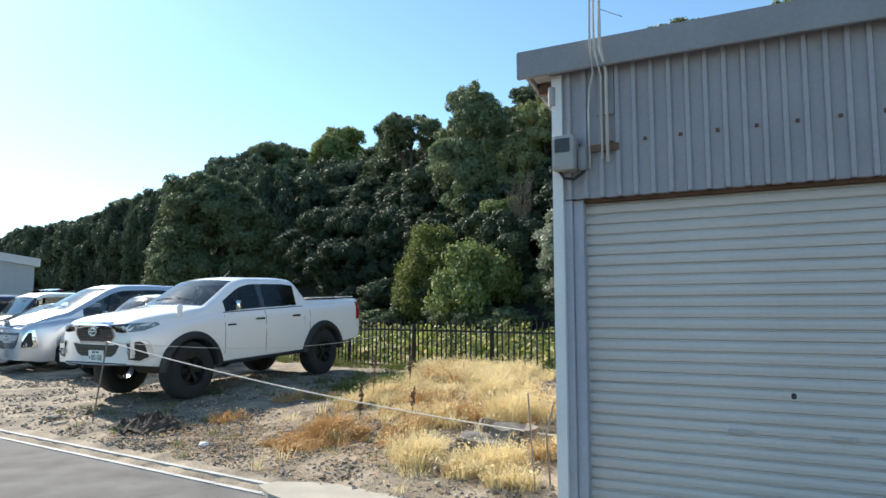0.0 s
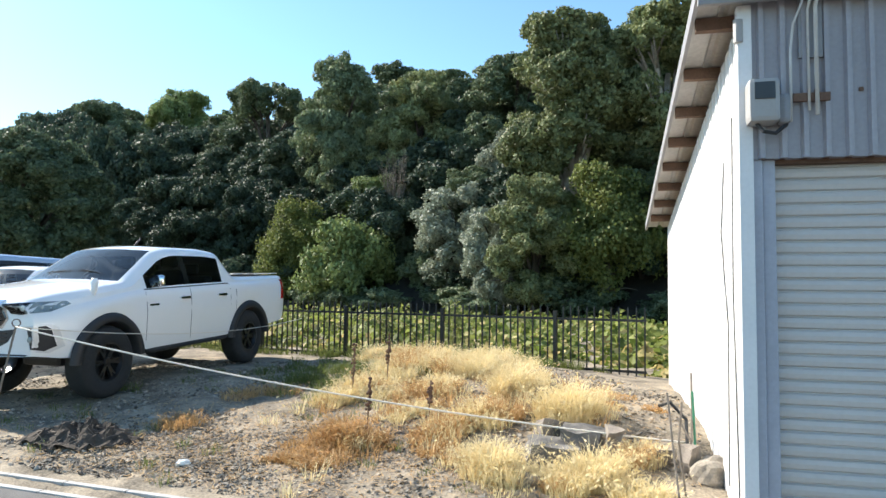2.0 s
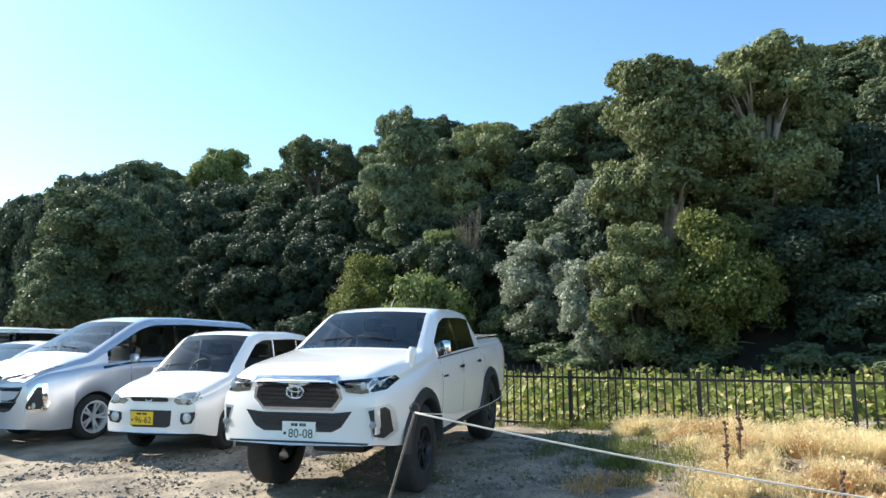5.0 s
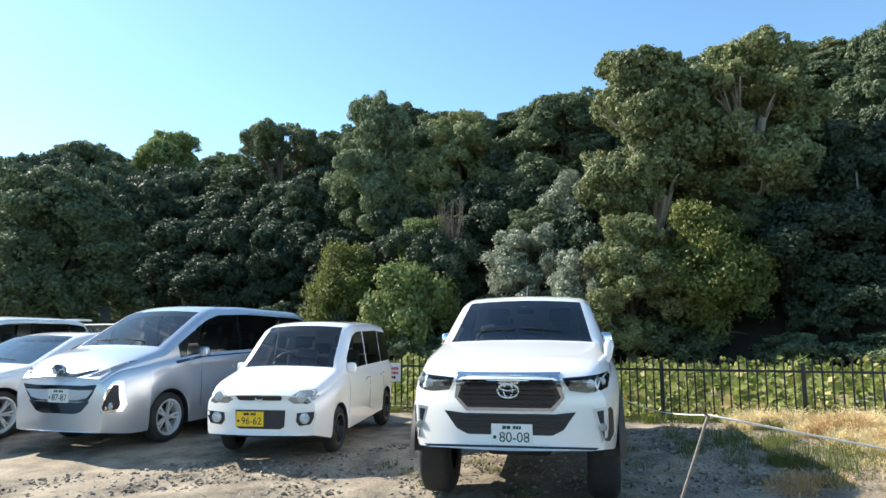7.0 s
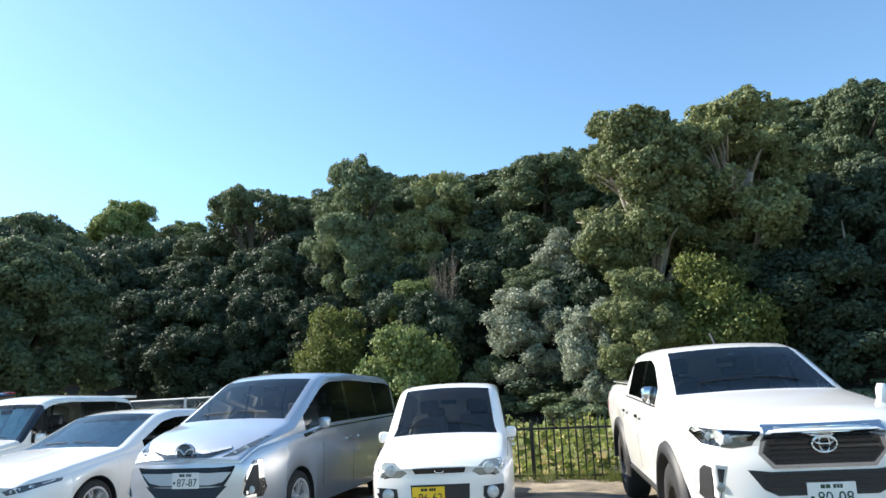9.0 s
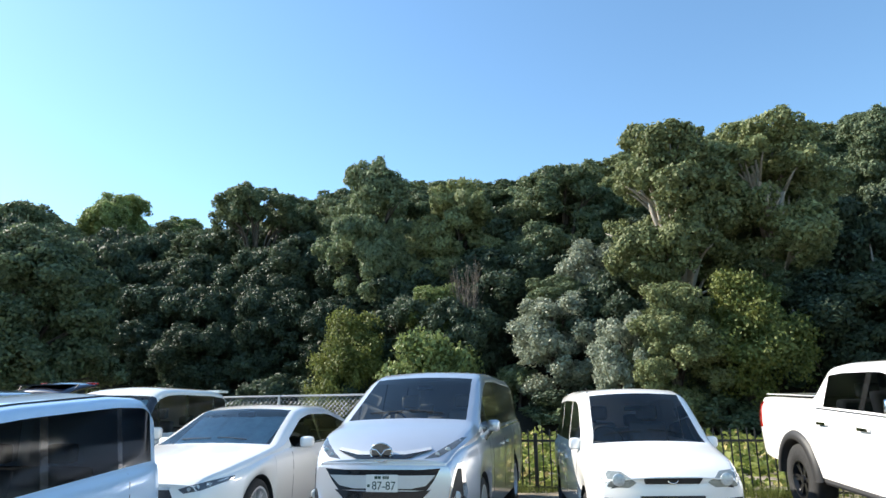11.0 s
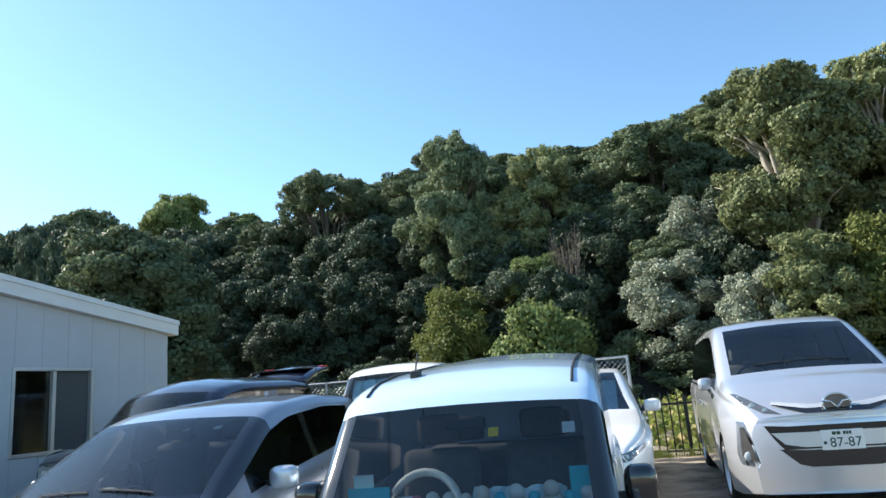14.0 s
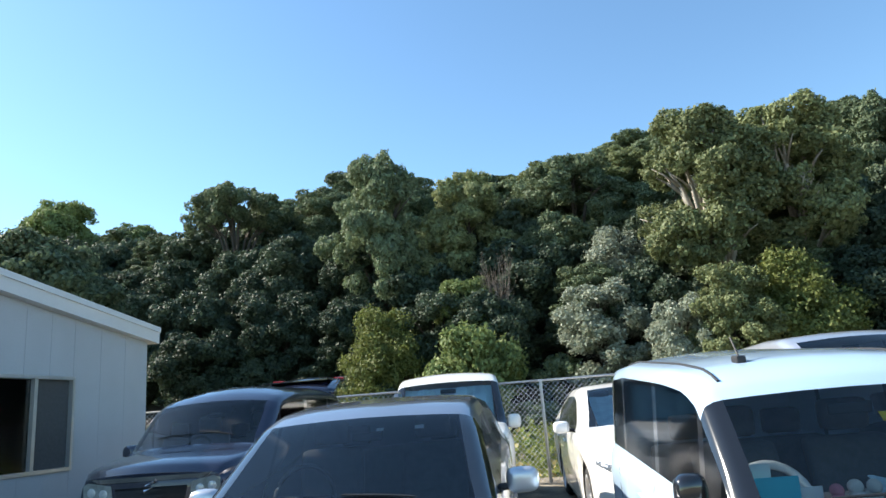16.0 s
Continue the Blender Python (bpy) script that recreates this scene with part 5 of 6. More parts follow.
def box_kei(paint, roof, W=1.475, H=1.75, L=3.395):
    return dict(category="car", L=L, W=W, paint=paint, pillar="gloss",
                top=[(0, 0.86), (0.02, 0.93), (0.12, 0.99), (0.45, 1.05), (0.68, 1.08), (1.10, H - 0.22), (1.20, H - 0.155), (1.4, H - 0.105), (1.8, H - 0.085), (2.8, H - 0.085), (3.2, H - 0.12), (L, H - 0.28)],
                belt=[(0, 0.90), (0.7, 1.0), (1.2, 1.03), (3.4, 1.05)], low=[(0, 0.28), (0.3, 0.20), (1.5, 0.22), (3.1, 0.26), (3.4, 0.36)],
                axles=(0.52, 2.98), arch=0.325, wheel_r=0.285, tyre_w=0.165, rim_r=0.19, spokes=8, rim="rim",
                cowl=0.66, roof0=1.12, bow=0.025, edge=0.06, crown_roof=0.025, soft=0.10, a_pillar="gloss", windows=[(0.86, 1.12), (1.17, 1.92), (2.0, 2.80), (2.86, 3.28)], privacy_from=2, nose=0.4, nose_in=0.14, stern=0.25, stern_in=0.06, tumble=0.075, bulge=0.012,
                crown=0.022, cabin_belt=1.02, floor_z=0.36, cab_end=3.2, roof_z=H - 0.16, seat_y=1.62,
                doors=[(1.0, 0.42, 1.0), (1.96, 0.38, 1.02), (2.9, 0.6, 1.03)], handles=[(1.72, 0.90), (2.05, 0.90)])


def boxy_front(root, tree, grille, zl=0.80):
    patch("grille", tree, [(-0.36, zl + 0.02), (-0.33, zl - 0.10), (0.33, zl - 0.10), (0.36, zl + 0.02)], grille, root, off=0.01, thick=0.03)
    patch("lower_grille", tree, [(-0.42, 0.46), (-0.36, 0.32), (0.36, 0.32), (0.42, 0.46)], "trim", root, off=0.008, thick=0.03)
    lamp_unit(root, tree, [(0.38, zl - 0.11), (0.60, zl - 0.11), (0.68, zl - 0.04), (0.68, zl + 0.07), (0.62, zl + 0.09), (0.40, zl + 0.05)], [(0.48, zl - 0.02, 0.055), (0.60, zl, 0.055)], bezel="lampgrey")
    both("fog_lamp", tree, [(0.50, 0.46), (0.52, 0.38), (0.62, 0.38), (0.64, 0.46)], "trim", root, off=0.006, thick=0.02)


def blue_kei():
    sp = box_kei("iceblue", "iceblue", H=1.765)
    sp["bow"], sp["privacy_from"] = 0.06, 1
    sp["top"][5:6] = [(0.87, 1.298), (1.10, 1.52)]
    sp["wheel_mat"], sp["wheel_thick"], sp["dash_up"], sp["seat_mat"] = "cover_white", 0.022, 0.085, "seat"
    sp["windows"] = [(0.82, 1.10), (1.17, 1.92), (2.0, 2.80), (2.86, 3.28)]
    root, tree = car("kei_minivan", sp, -13.70, 12.28, 56.0, "pale ice blue boxy kei minivan with toys on the dashboard")
    boxy_front(root, tree, "chrome")
    plate(root, tree, 0, 0.55, "", False)
    for s in (1, -1):
        side_mirror(root, s * 0.72, 0.98, 1.15, "gloss", (0.15, 0.13, 0.20))
        # drip channels along the roof
        pts = []
        for k in range(22):
            y = 1.20 + k * 0.1
            h = tree.ray_cast(Vector((s * 0.535, y, 4)), Vector((0, 0, -1)))[0]
            if h:
                pts.append((h.x, h.y, h.z + 0.004))
        part("roof_channel", tube(pts, 0.008, 6), "trim", root)
    h = tree.ray_cast(Vector((-0.33, 1.45, 4)), Vector((0, 0, -1)))[0]
    a = part("roof_antenna", box(h.x - 0.025, h.y - 0.04, h.z - 0.01, h.x + 0.025, h.y + 0.05, h.z + 0.035, 0.012), "trim", root)
    part("whip", tube([(h.x, h.y, h.z + 0.03), (h.x, h.y + 0.08, h.z + 0.13)], 0.005, 6), "trim", a)
    # things on the dashboard
    zd = sp["cabin_belt"] - 0.035 + sp["dash_up"]
    rng = random.Random(4)
    for k in range(11):
        x = -0.22 + k * 0.078
        r = rng.uniform(0.036, 0.055)
        bm = bmesh.new()
        bmesh.ops.create_icosphere(bm, subdivisions=2, radius=r, matrix=Matrix.Translation((x, 0.87 + rng.uniform(-0.02, 0.03), zd + r * 0.9)))
        bmesh.ops.create_icosphere(bm, subdivisions=2, radius=r * 0.72, matrix=Matrix.Translation((x, 0.87, zd + r * 2.1)))
        t = obj_from("plush_toy", bm, rng.choice(["plush", "paper", "plush", "pinkplush", "paper", "cyan"]), None, True)
        t.matrix_basis = root.matrix_basis
        tagged(t, "small soft toy on the dashboard", "toy", "dashboard toys")
    for x, w, hh, c in ((-0.46, 0.21, 0.15, "cyan"), (-0.50, 0.10, 0.20, "paper"), (0.545, 0.11, 0.20, "cyan"), (-0.29, 0.10, 0.09, "paper")):
        t = obj_from("card", box(x - w / 2, 0.90 + 0.05 * (c == "paper"), zd, x + w / 2, 0.907 + 0.05 * (c == "paper"), zd + hh, 0.0), c)
        t.matrix_basis = root.matrix_basis
        tagged(t, "coloured card standing on the dashboard", "card", "dashboard cards")
    sunshade(root, 0.02, 0.46, 0.86, 1.06, 1.06, 1.17)
    for x, w, c in ((0.14, 0.05, "yellow"), (0.50, 0.06, "paper")):
        part("windscreen_sticker", box(x - w / 2, 0, -w / 2, x + w / 2, 0.003, w / 2), c, root).matrix_basis = pose(0, 1.055, 1.42, -42, 0, 0)
    return root


def crossover():
    sp = dict(category="car", L=4.36, W=1.795, paint="grey", pillar="gloss",
              top=[(0, 0.80), (0.02, 0.86), (0.15, 0.92), (0.6, 1.0), (1.15, 1.06), (1.98, 1.45), (2.3, 1.52), (2.9, 1.53), (3.5, 1.46), (4.0, 1.25), (4.2, 1.10), (4.36, 0.9)],
              belt=[(0, 0.80), (1.0, 0.96), (1.5, 1.0), (2.8, 1.06), (3.4, 1.12), (4.3, 1.08)], low=[(0, 0.28), (0.3, 0.22), (1.5, 0.24), (4.0, 0.3), (4.36, 0.42)],
              axles=(0.90, 3.54), arch=0.395, wheel_r=0.345, tyre_w=0.215, rim_r=0.235, spokes=5, rim="rim",
              cowl=1.12, roof0=2.02, a_pillar="gloss", windows=[(1.52, 2.45), (2.53, 3.30)], privacy_from=0, nose=0.75, nose_in=0.24, stern_in=0.16, tumble=0.32, bulge=0.03,
              cabin_belt=1.02, floor_z=0.42, cab_end=3.7, roof_z=1.5, seat_y=2.35, doors=[(1.50, 0.42, 0.98), (2.49, 0.38, 1.04)], handles=[(2.22, 0.88)])
    root, tree = car("crossover", sp, -15.60, 13.98, 54.0, "metallic grey crossover car with a sloping rear")
    patch("grille", tree, [(-0.40, 0.60), (-0.5, 0.36), (0.5, 0.36), (0.40, 0.60)], "trim", root, off=0.008, thick=0.03)
    lamp_unit(root, tree, [(0.36, 0.76), (0.44, 0.70), (0.70, 0.74), (0.84, 0.86), (0.80, 0.88), (0.60, 0.82)], [(0.6, 0.775, 0.035), (0.7, 0.80, 0.035)], bezel="lampdark")
    plate(root, tree, 0, 0.50, "")
    for s in (1, -1):
        side_mirror(root, s * 0.89, 1.72, 1.07, "silver", (0.2, 0.13, 0.15))
    h = tree.ray_cast(Vector((0, 3.35, 4)), Vector((0, 0, -1)))[0]
    bm = box(-0.02, 3.28, h.z - 0.02, 0.02, 3.46, h.z + 0.06, 0.01)
    part("fin_antenna", bm, "grey", root)
    part("rear_spoiler", box(-0.58, 3.55, 1.40, 0.58, 3.85, 1.435, 0.012), "gloss", root)
    for x, w, c in ((0.10, 0.045, "paper"), (0.36, 0.06, "paper")):
        part("windscreen_sticker", box(x - w / 2, 0, -w / 3, x + w / 2, 0.003, w / 3), c, root).matrix_basis = pose(0, 1.93, 1.405, -64, 0, 0)
    part("dash_papers", box(-0.2, 1.42, 0.98, 0.1, 1.55, 1.0, 0.004), "paper", root)
    return root


def navy_van():
    sp = box_kei("navy", "navy", W=1.625, H=1.745, L=3.71)
    sp["top"] = [(0, 0.90), (0.02, 0.97), (0.12, 1.02), (0.5, 1.08), (0.80, 1.12), (1.26, 1.54), (1.42, 1.615), (1.75, 1.665), (2.0, 1.67), (3.1, 1.665), (3.5, 1.63), (3.71, 1.45)]
    sp["cowl"], sp["roof0"], sp["a_pillar"] = 0.80, 1.30, "navy"
    sp["edge"] = 0.085
    sp["bow"], sp["crown_roof"], sp["crown"] = 0.11, 0.06, 0.035
    sp["windows"] = [(1.0, 1.25), (1.30, 2.05), (2.15, 2.95), (3.02, 3.55)]
    sp["axles"], sp["cab_end"] = (0.62, 3.1), 3.5
    sp["doors"] = [(1.15, 0.42, 1.0), (2.1, 0.38, 1.02), (3.05, 0.6, 1.03)]
    root, tree = car("compact_van", sp, -15.40, 18.36, 51.0, "dark navy compact van with its tailgate raised")
    boxy_front(root, tree, "gloss", 0.82)
    patch("hood_garnish", tree, [(-0.62, 0.945), (-0.5, 0.895), (0.5, 0.895), (0.62, 0.945), (0.5, 0.935), (-0.5, 0.935)], "chrome", root, off=0.012, thick=0.03, label="broad chrome bar over the grille")
    y = tree.ray_cast(Vector((0, -1.5, 0.85)), Vector((0, 1, 0)))[0].y
    part("badge", tube([(0.05, y - 0.03, 0.89), (-0.04, y - 0.03, 0.86), (0.04, y - 0.03, 0.84), (-0.05, y - 0.03, 0.81)], 0.012, 6), "chrome", root)
    plate(root, tree, 0, 0.52, "")
    for s in (1, -1):
        side_mirror(root, s * 0.80, 1.05, 1.10, "navy", (0.18, 0.13, 0.19))
    # raised tailgate
    verts, faces = [], []
    nx, ny = 10, 8
    for i in range(nx + 1):
        for j in range(ny + 1):
            a, b = i / nx * 2 - 1, j / ny
            verts.append((a * 0.66 * (1 - 0.12 * b), 3.55 + 0.95 * b, 1.73 + 0.20 * b + 0.05 * math.sin(b * math.pi) - 0.07 * a * a))
    for i in range(nx):
        for j in range(ny):
            p = i * (ny + 1) + j
            faces.append((p, p + ny + 1, p + ny + 2, p + 1))
    gate = raw("tailgate", verts, faces, "navy", root, True)
    gate.modifiers.new("thick", "SOLIDIFY").thickness = 0.06
    part("tailgate_glass", box(-0.5, 3.75, 1.845, 0.5, 4.1, 1.86, 0.0), "gloss", gate).matrix_basis = pose(0, 0, 0.0, 0, 0, 0)
    for s in (1, -1):
        part("tail_light", box(s * 0.42, 4.36, 1.86, s * 0.57, 4.50, 1.895, 0.012), "red", gate)
        part("gas_strut", tube([(s * 0.60, 3.55, 1.45), (s * 0.60, 4.0, 1.86)], 0.012, 6), "trim", gate)
    return root


def cream_kei():
    sp = box_kei("cream", "cream", H=1.81)
    root, tree = car("kei_minivan", sp, -12.35, 18.05, 57.0, "cream white boxy kei minivan with a blue sunshade")
    boxy_front(root, tree, "chrome", 0.84)
    plate(root, tree, 0, 0.52, "", False)
    for s in (1, -1):
        side_mirror(root, s * 0.72, 0.93, 1.08, "cream", (0.17, 0.12, 0.17))
    part("rear_spoiler", box(-0.60, 3.15, 1.70, 0.60, 3.50, 1.745, 0.015), "cream", root)
    sunshade(root, -0.56, 0.56, 0.86, 1.06, 1.16, 1.56)
    return root


pickup()
kei_wagon()
minivan()
sedan()
cream_kei()
blue_kei()
crossover()
navy_van()


# ---------------------------------------------------------------- woods
def leaf_quads(rng, pts, nrm, size, spread_n=0.7, ratio=0.55):
    """Rhombic leaves at pts, facing roughly along nrm."""
    n = len(pts)
    nn = nrm + rng.normal(0, spread_n, (n, 3))
    nn /= np.linalg.norm(nn, axis=1)[:, None] + 1e-9
    t = rng.normal(0, 1, (n, 3)) + np.array((0, 0, -0.5))
    t -= nn * (t * nn).sum(1)[:, None]
    t /= np.linalg.norm(t, axis=1)[:, None] + 1e-9
    b = np.cross(nn, t)
    s = (size * rng.uniform(0.6, 1.3, n))[:, None]
    v = np.stack([pts - t * s * 0.5, pts + b * s * ratio * 0.5 + nn * s * 0.06, pts + t * s * 0.5, pts - b * s * ratio * 0.5 + nn * s * 0.06], 1).reshape(-1, 3)
    f = np.arange(n * 4).reshape(-1, 4)
    return v, f


def lobes_leaves(rng, lobes, per_area, size, spread_n=0.55, loose=0.05):
    """Leaves over rounded clumps that cover the outside of each lobe, with dark gaps between the clumps."""
    P, N = [], []
    for c, r in lobes:
        c, r = np.array(c), np.array(r)
        k = max(8, int(19 * r.mean()))
        d = rng.normal(0, 1, (k, 3))
        d[:, 2] += 0.5
        d /= np.linalg.norm(d, axis=1)[:, None]
        cr = r.mean() * 0.36 * rng.uniform(0.7, 1.3, k)
        hub = c + d * r * rng.uniform(0.70, 0.86, k)[:, None]
        for j in range(k):
            n = max(14, int(per_area * 9.4 * cr[j] ** 2))
            e = rng.normal(0, 1, (n, 3)) + d[j] * 0.9
            e /= np.linalg.norm(e, axis=1)[:, None]
            P.append(hub[j] + e * cr[j] * (1.06 - 0.42 * rng.uniform(0, 1, n) ** 1.6)[:, None] * np.array((1, 1, 0.85)))
            N.append(e * 0.85 + d[j] * 0.25)
        m = int(per_area * 5.0 * r.mean() ** 2)
        e = rng.normal(0, 1, (m, 3))
        e /= np.linalg.norm(e, axis=1)[:, None]
        P.append(c + e * r * 0.66)
        N.append(e)
    P = np.concatenate(P)
    return leaf_quads(rng, P + rng.normal(0, loose, P.shape), np.concatenate(N), size, spread_n, 0.7)


def tree_kind(name, seed, material, R, H, clear, n_lobes, lobe, per_area, size, bark="bark", flat=1.0, lean=0.0, label="", category="tree", limbs=9, loose=0.05):
    """A tree of crown radius R and height H whose crown starts at clear: tapered trunk with limbs, and a crown of leaf-covered lobes."""
    rng = np.random.default_rng(seed)
    lobes = []
    tries = 0
    while len(lobes) < n_lobes and tries < 3000:
        tries += 1
        h = rng.uniform(0, 1) ** 0.8
        a = rng.uniform(0, math.tau)
        prof = math.sin(math.pi * (0.16 + 0.74 * h)) ** 0.6 * rng.uniform(0.75, 1.15)
        rad = R * prof * math.sqrt(rng.uniform(0.45, 1.0))
        lr = lobe * rng.uniform(0.55, 1.4)
        rad = max(0, rad - lr * 0.5)
        z = clear + lr * 0.7 + (H - clear - lr * 1.75) * h
        c = (rad * math.cos(a) + lean * h, rad * math.sin(a), z)
        if all(sum((p - q) ** 2 for p, q in zip(c, o)) > (0.95 * lr) ** 2 for o, _ in lobes):
            lobes.append((c, (lr * rng.uniform(0.9, 1.25), lr * rng.uniform(0.9, 1.25), lr * rng.uniform(0.68, 0.92) * flat)))
    v, f = lobes_leaves(rng, lobes, per_area, size, 0.55 + 2.0 * (loose - 0.05), loose)
    root = tagged(new(name), label, category, "trees of the hillside" if category == "tree" else "bushes at the wood's edge")
    raw("crown", v.tolist(), f.tolist(), material, root)
    bm = bmesh.new()
    r0 = 0.028 * H + 0.05
    zt = clear + (H - clear) * 0.55
    tr = [(lean * 0.5 * k / 5 + 0.12 * math.sin(k * 1.7 + seed), 0.10 * math.cos(k * 2.1 + seed) if k else 0, -0.6 + (zt + 0.6) * k / 5) for k in range(6)]
    tube(tr, r0, 8, bm, [r0 * (1.25 - 0.19 * k) for k in range(6)])
    order = sorted(range(len(lobes)), key=lambda i: lobes[i][0][2])
    for i in order[:: max(1, len(order) // limbs)]:
        c = Vector(lobes[i][0])
        k = min(4, max(1, int((c.z * 0.55 + 0.6) / (zt + 0.6) * 5)))
        s = Vector(tr[k])
        mid = s.lerp(c, 0.5) + Vector((0, 0, 0.18 * (c - s).length))
        tube([s, mid, c], 0.1, 6, bm, [r0 * 0.42, r0 * 0.28, r0 * 0.08])
        for q in range(2):
            e = c + Vector((rng.normal(0, 0.5), rng.normal(0, 0.5), -abs(rng.normal(0, 0.3)))) * lobe
            tube([mid, mid.lerp(e, 0.6) + Vector((0, 0, 0.1)), e], 0.05, 5, bm, [r0 * 0.2, r0 * 0.12, r0 * 0.04])
    part("trunk", bm, bark, root, smooth=True)
    return root, R, H


KINDS = {}


def kind(key, *a, **k):
    KINDS[key] = tree_kind(*a, **k)


D = 66
kind("olive1", "tree", 1, "leaf_olive", 3.4, 10.2, 0.8, 38, 1.0, D, 0.20, label="olive green broadleaf tree with a rounded billowing crown")
kind("olive2", "tree", 2, "leaf_olive", 3.5, 13.4, 4.2, 44, 1.0, D, 0.20, bark="pale_bark", label="olive green broadleaf tree with pale limbs showing", limbs=12)
kind("dark1", "tree", 3, "leaf_dark", 3.8, 10.8, 0.6, 44, 1.0, D, 0.20, label="dark green evergreen tree with a dense crown")
kind("dark2", "tree", 4, "leaf_dark", 4.0, 10.6, 0.6, 42, 1.1, D, 0.20, label="dark green broadleaf tree in shade")
# two kinds whose dark leaf colour carries the shade low on the hill
kind("shade1", "tree", 13, "leaf_deep", 3.6, 7.4, 0.0, 30, 1.1, 44, 0.25, label="evergreen tree coloured deep green for the hill shade", loose=0.08)
kind("shade2", "tree", 14, "leaf_deep", 3.9, 7.6, 0.0, 28, 1.2, 44, 0.25, label="broadleaf tree coloured deep green for the hill shade", loose=0.08)
kind("light", "tree", 5, "leaf_light", 3.3, 8.8, 1.2, 26, 1.05, D, 0.21, label="light green broadleaf tree with an airy crown", loose=0.10)
kind("grey", "tree", 6, "leaf_grey", 2.6, 7.6, 0.2, 32, 0.8, 74, 0.18, label="greyish glossy-leaved tree at the wood's edge", loose=0.09)
kind("umbrella", "tree", 7, "leaf_dark", 4.2, 9.6, 6.6, 20, 1.05, D, 0.20, flat=0.75, limbs=7, label="umbrella-shaped tree with bare spreading limbs")
kind("bush_yellow", "bush", 8, "leaf_yellow", 2.0, 3.6, 0.1, 15, 0.85, 80, 0.16, label="yellow green bush at the wood edge", category="bush", limbs=5, loose=0.15)
kind("yellow_tree", "tree", 18, "leaf_yellow", 2.3, 6.4, 0.4, 24, 0.8, 76, 0.16, label="yellow green feathery young tree at the wood edge", limbs=6, loose=0.15)
kind("bush_light", "bush", 9, "leaf_light", 2.1, 3.4, 0.0, 15, 0.9, 80, 0.17, label="light green leafy bush", category="bush", limbs=5, loose=0.12)
kind("bush_dark", "bush", 10, "leaf_dark", 2.2, 3.0, -0.3, 13, 0.95, 60, 0.20, label="dark green undergrowth bush", category="bush", limbs=4)
# understory bush, the shade under the wood put into its leaf colour
kind("bush_shade", "bush", 15, "leaf_deep", 2.3, 3.2, -0.3, 15, 0.95, 50, 0.22, label="undergrowth coloured deep green for the shade on the slope", category="bush", limbs=4)
used = set()


def plant(key, x, y, top, radius, turn=None, base=None):
    """Puts a tree of a kind at x, y so that its crown ends at the height top."""
    root, R, H = KINDS[key]
    z = ground_z(x, y) if base is None else base
    rng = random.Random(int(x * 131 + y * 17))
    m = pose(x, y, z, 0, 0, rng.uniform(0, 360) if turn is None else turn)
    if key in used:
        ob = copy_thing(root, m)
    else:
        ob = root
        ob.matrix_basis = m
        used.add(key)
    ob.scale = (radius / R, radius / R, max(0.35, (top - z) / H))
    return ob


def at(q, m):
    """q along the foot of the hill, m up it."""
    return -0.67 * q + 0.745 * m, 0.745 * q + 0.67 * m


# trees that stand out, by place, height of the top and radius of the crown
for key, x, y, top, rad in (("dark2", -17.1, 48.7, 11.7, 4.7), ("dark1", -24.9, 94.3, 25.4, 6.2), ("light", -14.7, 96.1, 28.5, 4.6), ("light", -7.7, 89.8, 24.4, 3.2),
                            ("umbrella", -3.0, 65.2, 20.8, 4.6), ("dark1", 2.4, 49.6, 18.4, 3.7), ("olive1", 7.6, 47.2, 17.3, 3.2), ("dark2", 13.3, 43.1, 17.6, 4.1),
                            ("olive2", 12.1, 32.2, 15.9, 3.5), ("olive2", 16.3, 30.3, 16.2, 3.6), ("olive1", 5.7, 55.9, 14.6, 2.8), ("olive1", 5.8, 48.0, 14.6, 2.7),
                            ("grey", 11.4, 37.8, 11.2, 2.3), ("dark1", 10.2, 42.5, 12.4, 2.3), ("grey", 7.4, 35.7, 7.4, 2.4), ("dark1", 25.9, 30.2, 18.0, 3.3), ("olive1", 30.9, 28.6, 19.6, 3.5)):
    plant(key, x, y, top, rad)
for key, x, y, top, rad in (("yellow_tree", -0.7, 43.6, 7.3, 2.0), ("bush_yellow", -2.0, 43.2, 4.0, 1.6), ("bush_light", 2.2, 39.4, 5.6, 2.5), ("yellow_tree", 12.2, 28.6, 7.5, 2.3), ("olive1", 9.4, 30.0, 7.2, 2.3),
                            ("grey", 8.0, 31.4, 5.9, 1.6), ("bush_light", 19.8, 26.4, 4.6, 1.1), ("light", 3.9, 42.2, 8.8, 2.2)):
    plant(key, x, y, top, rad)
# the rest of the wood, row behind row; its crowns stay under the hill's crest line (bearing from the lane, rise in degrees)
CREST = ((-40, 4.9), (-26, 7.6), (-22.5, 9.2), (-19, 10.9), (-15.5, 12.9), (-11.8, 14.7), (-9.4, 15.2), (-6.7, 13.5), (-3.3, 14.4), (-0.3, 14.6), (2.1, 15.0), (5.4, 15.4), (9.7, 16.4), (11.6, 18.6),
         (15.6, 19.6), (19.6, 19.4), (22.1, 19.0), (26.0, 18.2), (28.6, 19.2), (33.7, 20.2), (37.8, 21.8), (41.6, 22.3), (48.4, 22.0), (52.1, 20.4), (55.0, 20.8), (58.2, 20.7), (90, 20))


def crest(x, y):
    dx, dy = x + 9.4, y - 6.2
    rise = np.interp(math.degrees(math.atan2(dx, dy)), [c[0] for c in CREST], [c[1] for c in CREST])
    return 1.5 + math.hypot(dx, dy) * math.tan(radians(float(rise)))


